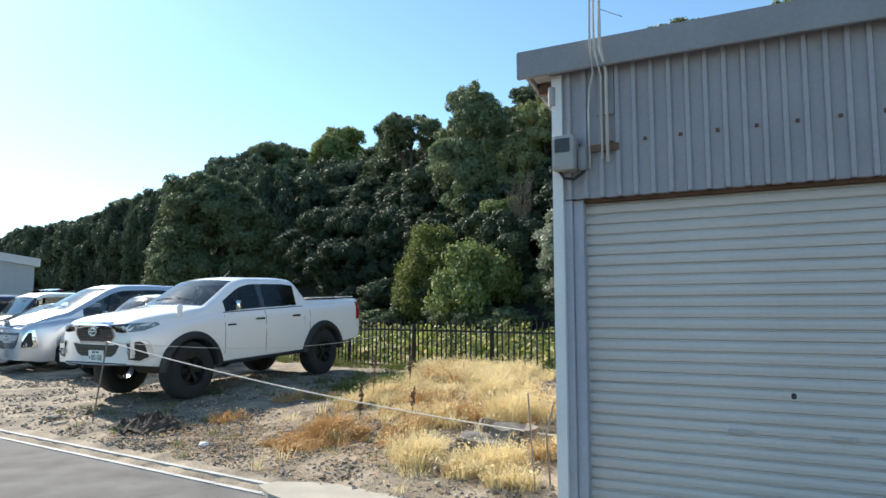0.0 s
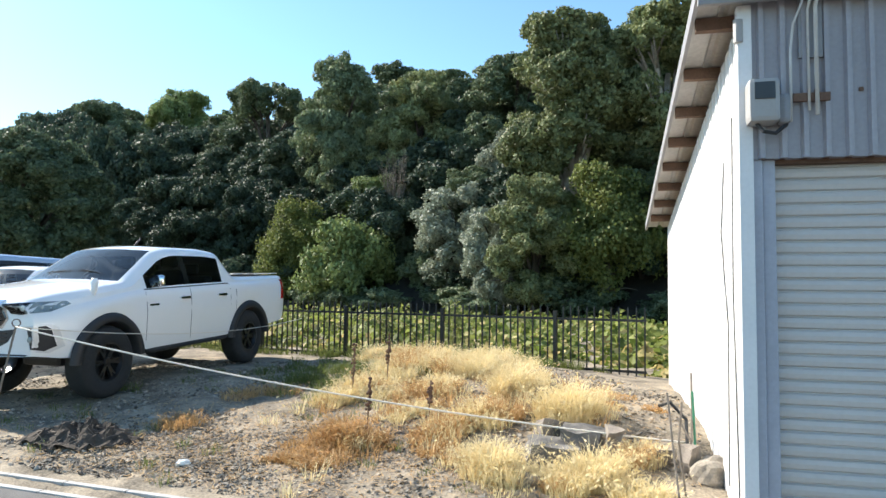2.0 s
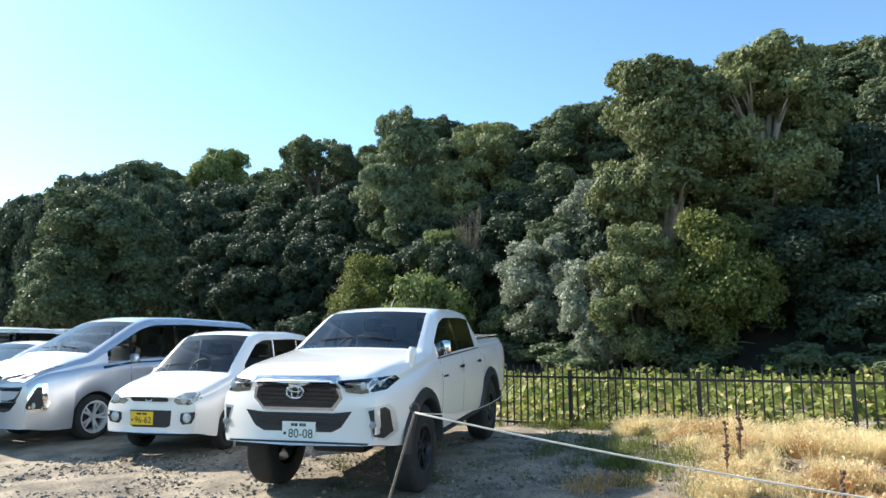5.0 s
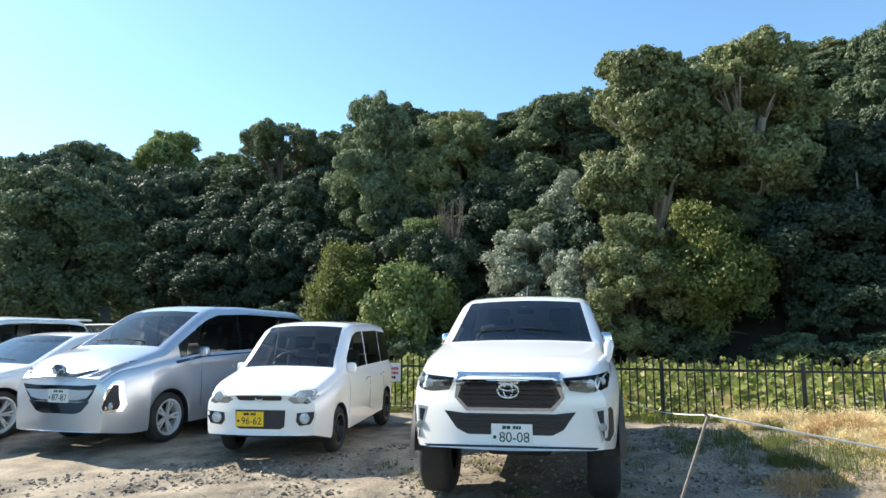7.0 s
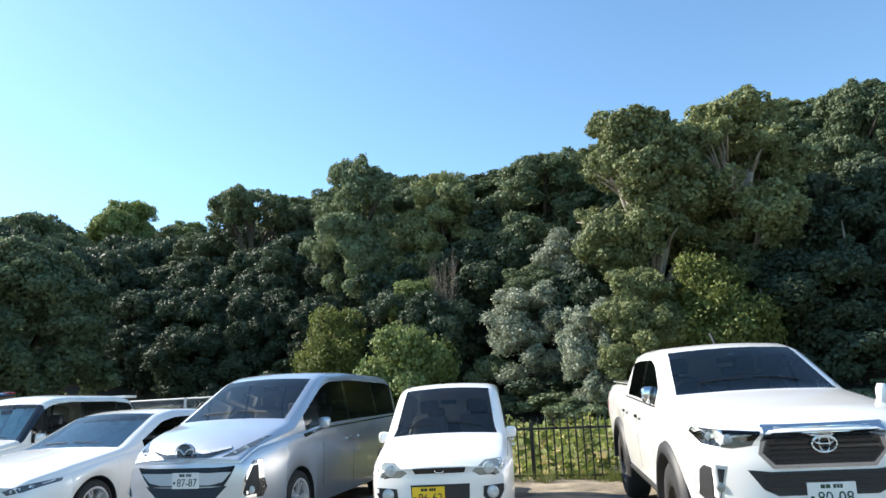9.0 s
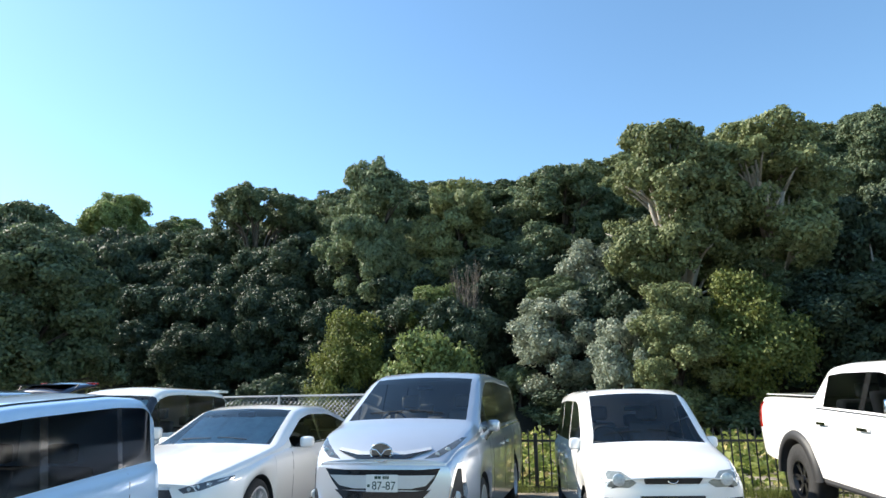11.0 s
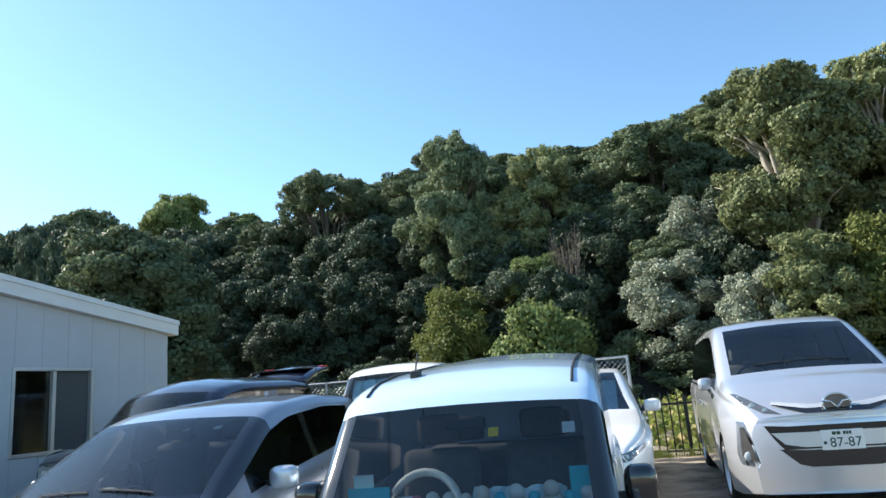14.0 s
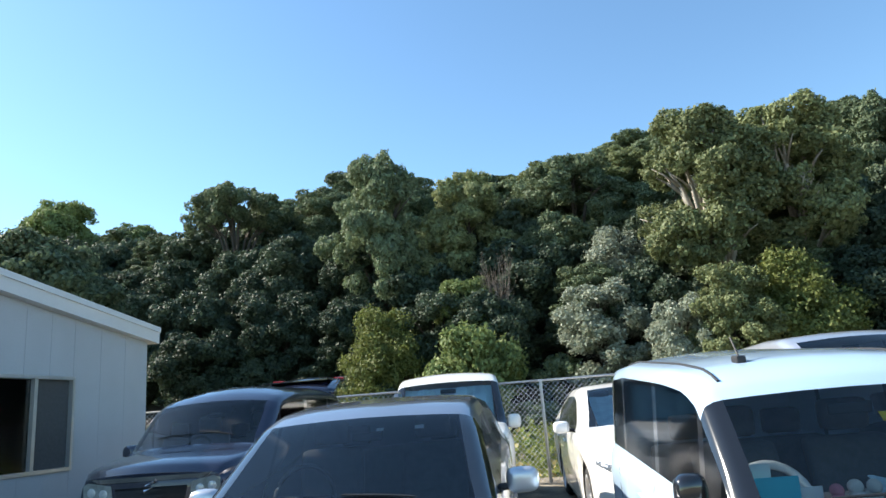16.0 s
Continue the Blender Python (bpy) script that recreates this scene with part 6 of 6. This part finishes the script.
rng = random.Random(11)
for row, (m0, hgt, rad, gap) in enumerate(((31.5, 5.4, 2.9, 4.8), (35.5, 6.2, 3.5, 5.2), (40.5, 7.2, 3.9, 5.6), (46.5, 8.6, 4.2, 6.2), (54.0, 9.0, 4.6, 7.5))):
    q = -16.0 + row
    while q < 230:
        far = 1.0 + max(0, q - 60) / 80
        x, y = at(q + rng.uniform(-1.2, 1.2), m0 + rng.uniform(-1.3, 1.3) + (2.0 if q > 55 and row == 0 else 0))
        key = rng.choice(("shade1", "shade2", "dark2", "dark1") if row < 3 else ("dark1", "dark2", "olive1", "dark2"))
        # from here along the hill, mostly trees with shade in their leaf colour
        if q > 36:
            key = rng.choice(("shade1", "shade2") if row < 3 else ("dark1", "dark2", "shade1"))
        z = ground_z(x, y)
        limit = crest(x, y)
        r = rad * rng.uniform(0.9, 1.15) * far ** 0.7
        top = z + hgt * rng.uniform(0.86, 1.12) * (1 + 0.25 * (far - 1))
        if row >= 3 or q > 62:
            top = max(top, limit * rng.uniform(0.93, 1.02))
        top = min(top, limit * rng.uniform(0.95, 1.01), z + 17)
        if top - z > 3.2:
            plant(key, x, y, top, r)
        q += gap * rng.uniform(0.85, 1.15) * far
# undergrowth along the foot of the wood
q = -16.0
while q < 120:
    x, y = at(q, 27.6 + rng.uniform(-0.6, 1.0))
    plant("bush_dark", x, y, ground_z(x, y) + rng.uniform(1.0, 2.2), rng.uniform(1.5, 2.4))
    q += rng.uniform(2.2, 4.6) * (1 + max(0, q - 40) / 60)

# bushes up the slope, most with the understory's shade in their colour
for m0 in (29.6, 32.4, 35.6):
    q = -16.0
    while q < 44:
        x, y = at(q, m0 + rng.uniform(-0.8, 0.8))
        plant("bush_shade" if rng.random() < 0.75 else "bush_dark", x, y, ground_z(x, y) + rng.uniform(1.4, 2.8), rng.uniform(1.5, 2.4))
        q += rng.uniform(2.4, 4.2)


def bare_shrub(x, y, height, seed, spread):
    """Leafless thicket of thin brown shoots rising from one foot."""
    r = random.Random(seed)
    root = tagged(new("bare_shrub"), "leafless brown thicket of thin shoots at the wood's edge", "shrub", "bare shrubs")
    root.matrix_basis = pose(x, y, ground_z(x, y))
    bm = bmesh.new()
    for k in range(46):
        a, h = r.uniform(0, math.tau), height * r.uniform(0.55, 1.0)
        o = spread * r.uniform(0.1, 1.0)
        p = [Vector((o * math.cos(a) * t ** 1.3 + r.gauss(0, 0.05), o * math.sin(a) * t ** 1.3 + r.gauss(0, 0.05), -0.2 + (h + 0.2) * t)) for t in (0, 0.3, 0.6, 0.85, 1.0)]
        tube(p, 0.03, 5, bm, [0.028, 0.022, 0.016, 0.011, 0.006])
        for q in range(5):
            t = r.randint(1, 3)
            s = p[t]
            e = s + Vector((r.uniform(-0.5, 0.5), r.uniform(-0.5, 0.5), r.uniform(0.4, 1.1)))
            tube([s, s.lerp(e, 0.5) + Vector((r.uniform(-0.08, 0.08), 0, 0)), e], 0.012, 4, bm, [0.014, 0.011, 0.005])
    part("thicket", bm, "twig", root)


bare_shrub(4.6, 40.2, 8.2, 3, 1.0)



def leaning_trunk(pts, r, label):
    """A bare leaning stem with a few broken side branches."""
    root = tagged(new("dead_tree"), label, "tree", "dead trees at the wood's edge")
    bm = tube(pts, r, 8, None, [r * (1.2 - 0.8 * k / (len(pts) - 1)) for k in range(len(pts))])
    part("stem", bm, "pale_bark", root, smooth=True)
    for k in range(1, len(pts) - 1):
        s0 = Vector(pts[k])
        for side in (-1, 1):
            e = s0 + Vector((0.5 * side, 0.1, 0.55 + 0.1 * k))
            part("branch", tube([s0, s0.lerp(e, 0.5) + Vector((0, 0, -0.06)), e], 0.03, 5, None, [r * 0.4, r * 0.28, r * 0.1]), "pale_bark", root, smooth=True)


leaning_trunk([(16.7, 28.1, 0.9), (16.4, 28.1, 2.0), (15.6, 28.1, 3.6), (14.9, 28.1, 5.0), (14.75, 28.3, 5.9)], 0.10, "pale bare dead tree leaning before the dark wood")
leaning_trunk([(20.6, 27.6, 2.0), (20.3, 27.6, 4.4), (20.0, 27.7, 6.6), (20.2, 27.9, 9.2)], 0.10, "pale upright dead tree with broken side branches")

# ---------------------------------------------------------------- vines, grass and stones
def vines():
    r = np.random.default_rng(21)
    n = 64000
    s = r.uniform(-34, 14, n)
    d = 0.15 + 17 * r.uniform(0, 1, n) ** 2.3
    x = FX + FD.x * s + 0.655 * d
    y = FY + FD.y * s + 0.755 * d
    keep = (0.745 * x + 0.67 * y) < 27.6
    x, y, d = x[keep], y[keep], d[keep]
    bumps = 0.35 + 0.28 * np.sin(x * 1.9 + 0.7 * y) * np.sin(y * 1.5) + 0.2 * np.sin(x * 4.3) * np.sin(y * 3.7 + x)
    top = np.clip(bumps, 0.08, 0.95) * np.clip(0.55 + d * 0.12, 0.4, 1.15)
    z = 0.12 + top * r.uniform(0.15, 1.0, len(x)) ** 0.6
    pts = np.stack([x, y, z], 1)
    nrm = np.tile(np.array((-0.35, -0.45, 0.75)), (len(x), 1))
    dry = r.uniform(0, 1, len(x)) < 0.10 + 0.16 * (d < 3)
    for name, mask, m, label in (("vine_thicket", ~dry, "kudzu", "thicket of broad-leaved green vines behind the fence"), ("yellowed_vines", dry, "kudzu_dry", "yellowed vine leaves among the green")):
        v, f = leaf_quads(r, pts[mask], nrm[mask], 0.20, 0.6, 0.85)
        tagged(raw(name, v.tolist(), f.tolist(), m), label, "vines", kind="stuff")


def blades(r, cx, cy, rad, n, height, base_z=None, lean=0.85, width=0.0032):
    """Blades of one tuft, thin and bent outwards."""
    a = r.uniform(0, math.tau, n)
    k = np.sqrt(r.uniform(0, 1, n)) * rad
    x, y = cx + k * np.cos(a), cy + k * np.sin(a)
    z = np.array([ground_z(p, q) for p, q in zip(x, y)])
    h = height * r.uniform(0.45, 1.15, n) * (1 - 0.35 * k / max(rad, 0.01))
    b = a + r.normal(0, 0.9, n)
    out = lean * h * r.uniform(0.2, 1.5, n)
    dx, dy = np.cos(b), np.sin(b)
    wx, wy = -dy * width, dx * width
    p0, p1 = np.stack([x - wx, y - wy, z - 0.02], 1), np.stack([x + wx, y + wy, z - 0.02], 1)
    mx, my, mz = x + dx * out * 0.4, y + dy * out * 0.4, z + h * 0.6
    p2, p3 = np.stack([mx + wx * 0.8, my + wy * 0.8, mz], 1), np.stack([mx - wx * 0.8, my - wy * 0.8, mz], 1)
    p4 = np.stack([x + dx * out, y + dy * out, z + h * (1 - 0.2 * r.uniform(0, 1, n))], 1)
    v = np.stack([p0, p1, p2, p3, p4], 1).reshape(-1, 3)
    return v


def tufts(name, material, spots, seed, label):
    r = np.random.default_rng(seed)
    vs = [blades(r, *s) for s in spots]
    v = np.concatenate(vs)
    if material != "grass":
        tips = v[4::5]
        tips = tips[r.uniform(0, 1, len(tips)) < 0.30]
        hv, hf = leaf_quads(r, tips, np.tile(np.array((0, 0, 1.0)), (len(tips), 1)), 0.042, 1.0, 0.35)
        tagged(raw(name + "_seeds", hv.tolist(), hf.tolist(), material), "pale seed heads on the dry grass", "grass", kind="stuff")
    n = len(v) // 5
    f = []
    for i in range(n):
        f += [(5 * i, 5 * i + 1, 5 * i + 2, 5 * i + 3), (5 * i + 3, 5 * i + 2, 5 * i + 4)]
    tagged(raw(name, v.tolist(), f, material), label, "grass", kind="stuff")


def clear_of_things(x, y):
    """False on the road, inside the shed and under the pickup."""
    if across(x, y) < 4.35:
        return False
    p = SHED.inverted() @ Vector((x, y, 0))
    if p.x > -0.05 and -0.3 < p.y < SHED_D + 0.1:
        return False
    return True


vines()
rg = random.Random(5)
straw, red, green = [], [], []
# clumps of dry grass: place, spread, tufts, height, share of rusty tufts
clumps = ((0.57, 8.27, 0.15, 12, 0.42, 0.0), (0.71, 7.26, 0.18, 16, 0.42, 0.03), (-0.20, 6.32, 0.13, 13, 0.36, 0.0), (0.46, 6.03, 0.18, 15, 0.30, 0.03), (0.16, 5.92, 0.10, 5, 0.22, 0.2),
          (0.50, 9.60, 0.42, 30, 0.36, 0.10), (-0.14, 8.82, 0.28, 18, 0.22, 0.45), (0.09, 7.66, 0.22, 14, 0.26, 0.45), (-0.81, 9.50, 0.26, 15, 0.30, 0.10), (-0.20, 10.4, 0.40, 24, 0.36, 0.15),
          (0.30, 11.4, 0.45, 22, 0.34, 0.15), (1.05, 10.6, 0.40, 18, 0.34, 0.15), (-1.23, 7.66, 0.22, 20, 0.26, 0.92), (-1.60, 7.15, 0.18, 10, 0.14, 0.95), (-0.26, 7.60, 0.18, 9, 0.20, 0.6),
          (-0.51, 8.18, 0.20, 9, 0.16, 0.6), (-0.29, 6.84, 0.12, 6, 0.20, 0.3), (1.45, 7.70, 0.30, 10, 0.06, 0.9), (0.93, 6.24, 0.06, 4, 0.22, 0.1), (-1.17, 9.21, 0.18, 8, 0.22, 0.3),
          (-0.10, 12.4, 0.4, 16, 0.34, 0.2), (0.92, 8.9, 0.25, 8, 0.26, 0.2), (-0.60, 7.35, 0.15, 5, 0.12, 0.7), (0.55, 5.62, 0.08, 5, 0.26, 0.1))
for cx, cy, cs, count, height, rusty in clumps:
    for k in range(count):
        x, y = rg.gauss(cx, cs * 0.75), rg.gauss(cy, cs * 0.75)
        if clear_of_things(x, y):
            off = math.hypot(x - cx, y - cy) / cs
            t = (x, y, rg.uniform(0.07, 0.17), rg.randint(110, 240), height * rg.uniform(0.6, 1.15) * max(0.45, 1.15 - 0.3 * off))
            (red if rg.random() < rusty else straw).append(t)
for k in range(70):
    x, y = rg.gauss(0.0, 0.9), rg.gauss(8.2, 1.1)
    if clear_of_things(x, y):
        (red if rg.random() < 0.5 else straw).append((x, y, rg.uniform(0.05, 0.12), rg.randint(14, 50), rg.uniform(0.08, 0.3)))
for x, y in ((-2.0, 10.0), (-1.75, 9.9), (-2.25, 9.85), (-2.8, 8.75), (-2.72, 8.8)):
    red.append((x, y, 0.22, 190, 0.16))
for k in range(120):
    s = rg.uniform(-9.5, 5.0)
    x, y = fence_xy(s)
    x, y = x - 0.655 * rg.uniform(0.0, 0.5), y - 0.755 * rg.uniform(0.0, 0.5)
    green.append((x, y, 0.14, 70, rg.uniform(0.12, 0.36)))
for k in range(90):
    x, y = rg.uniform(-5.5, -0.5), rg.uniform(5.6, 12.5)
    if clear_of_things(x, y):
        green.append((x, y, 0.10, 30, rg.uniform(0.05, 0.14)))
for k in range(55):
    x, y = rg.gauss(-1.0, 0.5), rg.gauss(11.3, 0.8)
    green.append((x, y, 0.16, 80, rg.uniform(0.1, 0.25)))
tufts("dry_grass", "straw", straw, 31, "pale golden dry grass in uneven tufts")
tufts("rusty_grass", "straw_red", red, 32, "rust-coloured dry grass tufts")
tufts("green_grass", "grass", green, 33, "short green grass and weeds")


def stones(name, n, seed, lo, hi, area, material, label):
    r = random.Random(seed)
    verts, faces = [], []
    base = [(1, 0, 0), (-1, 0, 0), (0, 1, 0), (0, -1, 0), (0, 0, 1), (0, 0, -1)]
    tri = [(0, 2, 4), (2, 1, 4), (1, 3, 4), (3, 0, 4), (2, 0, 5), (1, 2, 5), (3, 1, 5), (0, 3, 5)]
    for k in range(n):
        x, y = area(r)
        if not clear_of_things(x, y):
            continue
        s = lo + (hi - lo) * r.random() ** 3
        m = pose(x, y, ground_z(x, y) + s * 0.15, r.uniform(-30, 30), r.uniform(-30, 30), r.uniform(0, 360))
        b = len(verts)
        for p in base:
            verts.append(tuple(m @ Vector((p[0] * s * r.uniform(0.7, 1.2), p[1] * s * r.uniform(0.5, 0.9), p[2] * s * r.uniform(0.35, 0.6)))))
        faces += [tuple(b + i for i in t) for t in tri]
    tagged(raw(name, verts, faces, material), label, "stones", kind="stuff")


stones("gravel", 42000, 41, 0.008, 0.042, lambda r: (r.uniform(-11, 2.5), 4.8 + 8.5 * r.random() ** 1.3), "stone", "loose pale gravel on the ground")
stones("gravel_bits", 15000, 42, 0.008, 0.026, lambda r: (r.gauss(-2.0, 1.3), r.gauss(7.6, 0.9)), "stone", "fine gravel and chips on the ground")


def litter():
    """Short bits of straw lying on the gravel."""
    r = np.random.default_rng(51)
    n = 12000
    x, y = r.normal(-1.6, 1.8, n), r.normal(7.6, 1.3, n)
    keep = np.array([clear_of_things(a, b) for a, b in zip(x, y)])
    x, y = x[keep], y[keep]
    z = np.array([ground_z(a, b) for a, b in zip(x, y)]) + 0.022
    v, f = leaf_quads(r, np.stack([x, y, z], 1), np.tile(np.array((0, 0, 1.0)), (len(x), 1)), 0.075, 0.25, 0.09)
    tagged(raw("straw_litter", v.tolist(), f.tolist(), "straw_red"), "scattered bits of dry straw on the gravel", "litter", kind="stuff")


litter()


def rock(name, x, y, size, label, material="stone", flat=0.5, seed=1, deg=0):
    bm = bmesh.new()
    bmesh.ops.create_icosphere(bm, subdivisions=3, radius=1)
    for v in bm.verts:
        k = 1 + 0.28 * noise.noise(v.co * 1.6 + Vector((seed, 0, 0))) + 0.1 * noise.noise(v.co * 4 + Vector((0, seed, 0)))
        v.co = Vector((v.co.x * size, v.co.y * size * 0.75, v.co.z * size * flat)) * k
    ob = obj_from(name, bm, material)
    ob.matrix_basis = pose(x, y, ground_z(x, y) + size * flat * 0.35, 0, 0, deg)
    return tagged(ob, label, "stone")


rock("stone", -2.55, 7.35, 0.055, "small white stone on the gravel", "paper", 0.6, 2)
rock("stone", -3.0, 9.05, 0.13, "flat grey stone beside weeds", "concrete", 0.35, 3)
rock("stone", -0.05, 6.2, 0.12, "brown stone at the grass edge", "stone", 0.5, 4)
rock("stone", -5.2, 9.2, 0.09, "pale flat stone on the lot", "concrete", 0.35, 5)
rock("stone", -4.9, 8.8, 0.10, "grey flat stone on the lot", "stone", 0.3, 6)
rock("stone", 1.28, 5.85, 0.16, "rounded brown stone by the shed wall", "stone", 0.8, 7)
# low heap of dark soil and dead plants
bm = bmesh.new()
bmesh.ops.create_grid(bm, x_segments=34, y_segments=22, size=1)
for v in bm.verts:
    r = math.hypot(v.co.x, v.co.y)
    k = max(0, 1 - r * r)
    v.co = Vector((v.co.x * 0.62, v.co.y * 0.36, k * 0.15 * (1 + 0.9 * noise.noise(Vector((v.co.x * 5, v.co.y * 5, 0)))) - 0.02 + 0.03 * k * noise.noise(Vector((v.co.x * 13, v.co.y * 13, 2)))))
bmesh.ops.delete(bm, geom=[v for v in bm.verts if math.hypot(v.co.x / 0.62, v.co.y / 0.36) > 1.0 + 0.12 * noise.noise(v.co * 6)], context="VERTS")
for v in bm.verts:
    v.co += Vector((noise.noise(v.co * 17), noise.noise(v.co * 19 + Vector((3, 0, 0))), noise.noise(v.co * 23 + Vector((0, 5, 0))))) * 0.022
roots = bmesh.new()
for k in range(70):
    a, b = random.uniform(0, math.tau), random.uniform(0, 0.9)
    c = Vector((0.56 * b * math.cos(a), 0.32 * b * math.sin(a), 0.05 + 0.06 * (1 - b)))
    d = Vector((random.uniform(-1, 1), random.uniform(-1, 1), random.uniform(-0.2, 0.6))).normalized() * random.uniform(0.04, 0.12)
    tube([c - d, c + Vector((0, 0, 0.01)), c + d], 0.004, 4, roots)
heap = obj_from("soil_mound", bm, "soil", None, False)
heap.matrix_basis = pose(-3.55, 8.35, ground_z(-3.55, 8.35) + 0.01, 0, 0, -25)
tagged(heap, "low heap of dark soil and dead roots", "soil mound")
dead = obj_from("dead_roots", roots, "twig", None, False)
dead.matrix_basis = heap.matrix_basis
tagged(dead, "dead roots and stalks on the soil heap", "roots", kind="stuff")
# broken concrete and rotten timber near the shed
for x, y, w, d, h, deg, c in ((0.36, 6.66, 0.42, 0.42, 0.11, -20, "concrete"), (0.66, 6.74, 0.34, 0.26, 0.13, -32, "concrete"), (0.46, 6.98, 0.20, 0.16, 0.13, 12, "wood"), (0.84, 6.52, 0.12, 0.16, 0.17, -20, "wood"), (1.02, 6.30, 0.36, 0.08, 0.08, -40, "wood"), (1.20, 6.0, 0.11, 0.12, 0.20, 5, "wood")):
    bm = box(-w / 2, -d / 2, -0.06, w / 2, d / 2, h)
    bmesh.ops.subdivide_edges(bm, edges=bm.edges[:], cuts=4, use_grid_fill=True)
    for v in bm.verts:
        v.co += Vector((noise.noise(v.co * 7 + Vector((x, 0, 0))), noise.noise(v.co * 7 + Vector((0, y, 3))), noise.noise(v.co * 6 + Vector((x, y, 0))))) * 0.045
    ob = obj_from("concrete_block" if c == "concrete" else "wooden_block", bm, "slab" if c == "concrete" else c)
    ob.matrix_basis = pose(x, y, ground_z(x, y), random.uniform(-8, 8), random.uniform(-8, 8), deg)
    tagged(ob, "broken grey concrete slab among dry grass" if c == "concrete" else "rotting grey timber block by the shed", "block")

# ---------------------------------------------------------------- rope and stakes
STAKE = Vector((-4.48, 8.77, 0))
STAKE.z = ground_z(STAKE.x, STAKE.y)
top = Vector((-4.19, 8.50, 1.13))
stake = tagged(new("iron_stake"), "thin rusty iron stake with a loop at its top", "stake")
part("rod", tube([STAKE - Vector((0, 0, 0.1)), top], 0.010, 6), "wood", stake)
part("loop", tube([top + Vector((0.035 * math.cos(a), 0.01, 0.035 + 0.035 * math.sin(a))) for a in [k * math.tau / 14 for k in range(15)]], 0.006, 6), "rust", stake)


def sag(a, b, drop, n=24):
    a, b = Vector(a), Vector(b)
    return [a.lerp(b, k / n) - Vector((0, 0, drop * 4 * (k / n) * (1 - k / n))) for k in range(n + 1)]


tagged(obj_from("rope", tube(sag(top, (1.40, 6.29, 0.32), 0.10), 0.0075, 7), "rope", None, True), "pale rope sagging from the iron stake to the shed", "rope")
tagged(obj_from("rope", tube(sag(top, (-1.37, 14.68, 0.98), 0.16), 0.005, 6), "rope", None, True), "thin grey rope running from the stake to the fence", "rope")
for x, y, h in ((-0.97, 9.45, 0.62), (-0.49, 9.90, 0.62), (-0.98, 8.02, 0.50), (-0.37, 8.05, 0.36)):
    z = ground_z(x, y)
    bm = tube([(x, y, z - 0.05), (x + 0.02, y, z + h * 0.6), (x + 0.03, y + 0.02, z + h)], 0.008, 6)
    r = random.Random(int(x * 50))
    for k in range(26):
        t = r.uniform(0.35, 1.0)
        bmesh.ops.create_icosphere(bm, subdivisions=1, radius=r.uniform(0.010, 0.022), matrix=Matrix.Translation((x + 0.025 * t + r.uniform(-0.02, 0.02), y + r.uniform(-0.02, 0.02), z + h * t)))
    tagged(obj_from("dry_weed", bm, "rust"), "dark dry seed stalk standing in the grass", "weed", "dry weeds")
# poles, hose and twigs leaning by the shed corner
for pts, r, c, nm, lb in (([(1.42, 6.35, 0.1), (1.50, 6.45, 0.5), (1.53, 6.5, 0.85)], 0.009, "wood", "garden_pole", "thin grey pole leaning on the shed wall"),
                          ([(1.30, 6.2, 0.1), (1.38, 6.35, 0.5), (1.30, 6.45, 0.62), (1.18, 6.42, 0.60)], 0.014, "trim", "standpipe", "bent standpipe with a tap"),
                          ([(1.40, 6.25, 0.15), (1.42, 6.3, 0.45), (1.44, 6.35, 0.72)], 0.010, "green_plastic", "green_stake", "short green plastic garden stake"),
                          ([(1.10, 5.9, 0.05), (1.22, 6.05, 0.4), (1.20, 6.2, 0.55)], 0.010, "twig", "dead_branch", "dead branch leaning by the shed corner"),
                          ([(0.86, 5.55, 0.05), (0.84, 5.62, 0.5), (0.92, 5.7, 0.75)], 0.008, "twig", "dead_branch", "dead branch leaning by the shed corner"),
                          ([(0.72, 5.4, 0.05), (0.70, 5.45, 0.4), (0.68, 5.5, 0.85)], 0.007, "wood", "garden_pole", "thin grey pole standing by the shed corner")):
    tagged(obj_from(nm, tube(pts, r, 7), c), lb, "stick")
# taller leafy weeds behind the fence
for s0, d0, h0 in ((0.5, 0.6, 1.0), (2.0, 0.4, 1.15), (-3.2, 0.7, 0.95)):
    r = np.random.default_rng(int(100 + s0 * 10))
    bx, by = FX + FD.x * s0 + 0.655 * d0, FY + FD.y * s0 + 0.755 * d0
    weed = tagged(new("weed"), "tall leafy green weed behind the fence", "weed", "tall weeds")
    weed.matrix_basis = pose(bx, by, 0.2)
    n = 240
    z = r.uniform(0.2, 1, n) * h0
    pts = np.stack([r.normal(0, 0.13, n) * (1.2 - z / h0 * 0.7), r.normal(0, 0.13, n) * (1.2 - z / h0 * 0.7), z], 1)
    v, f = leaf_quads(r, pts, np.tile(np.array((-0.3, -0.4, 0.7)), (n, 1)), 0.11, 0.6, 0.4)
    raw("leaves", v.tolist(), f.tolist(), "leaf_yellow", weed)
    part("stem", tube([(0, 0, -0.1), (0.02, 0, h0 * 0.6), (0.03, 0.02, h0)], 0.008, 5), "twig", weed)
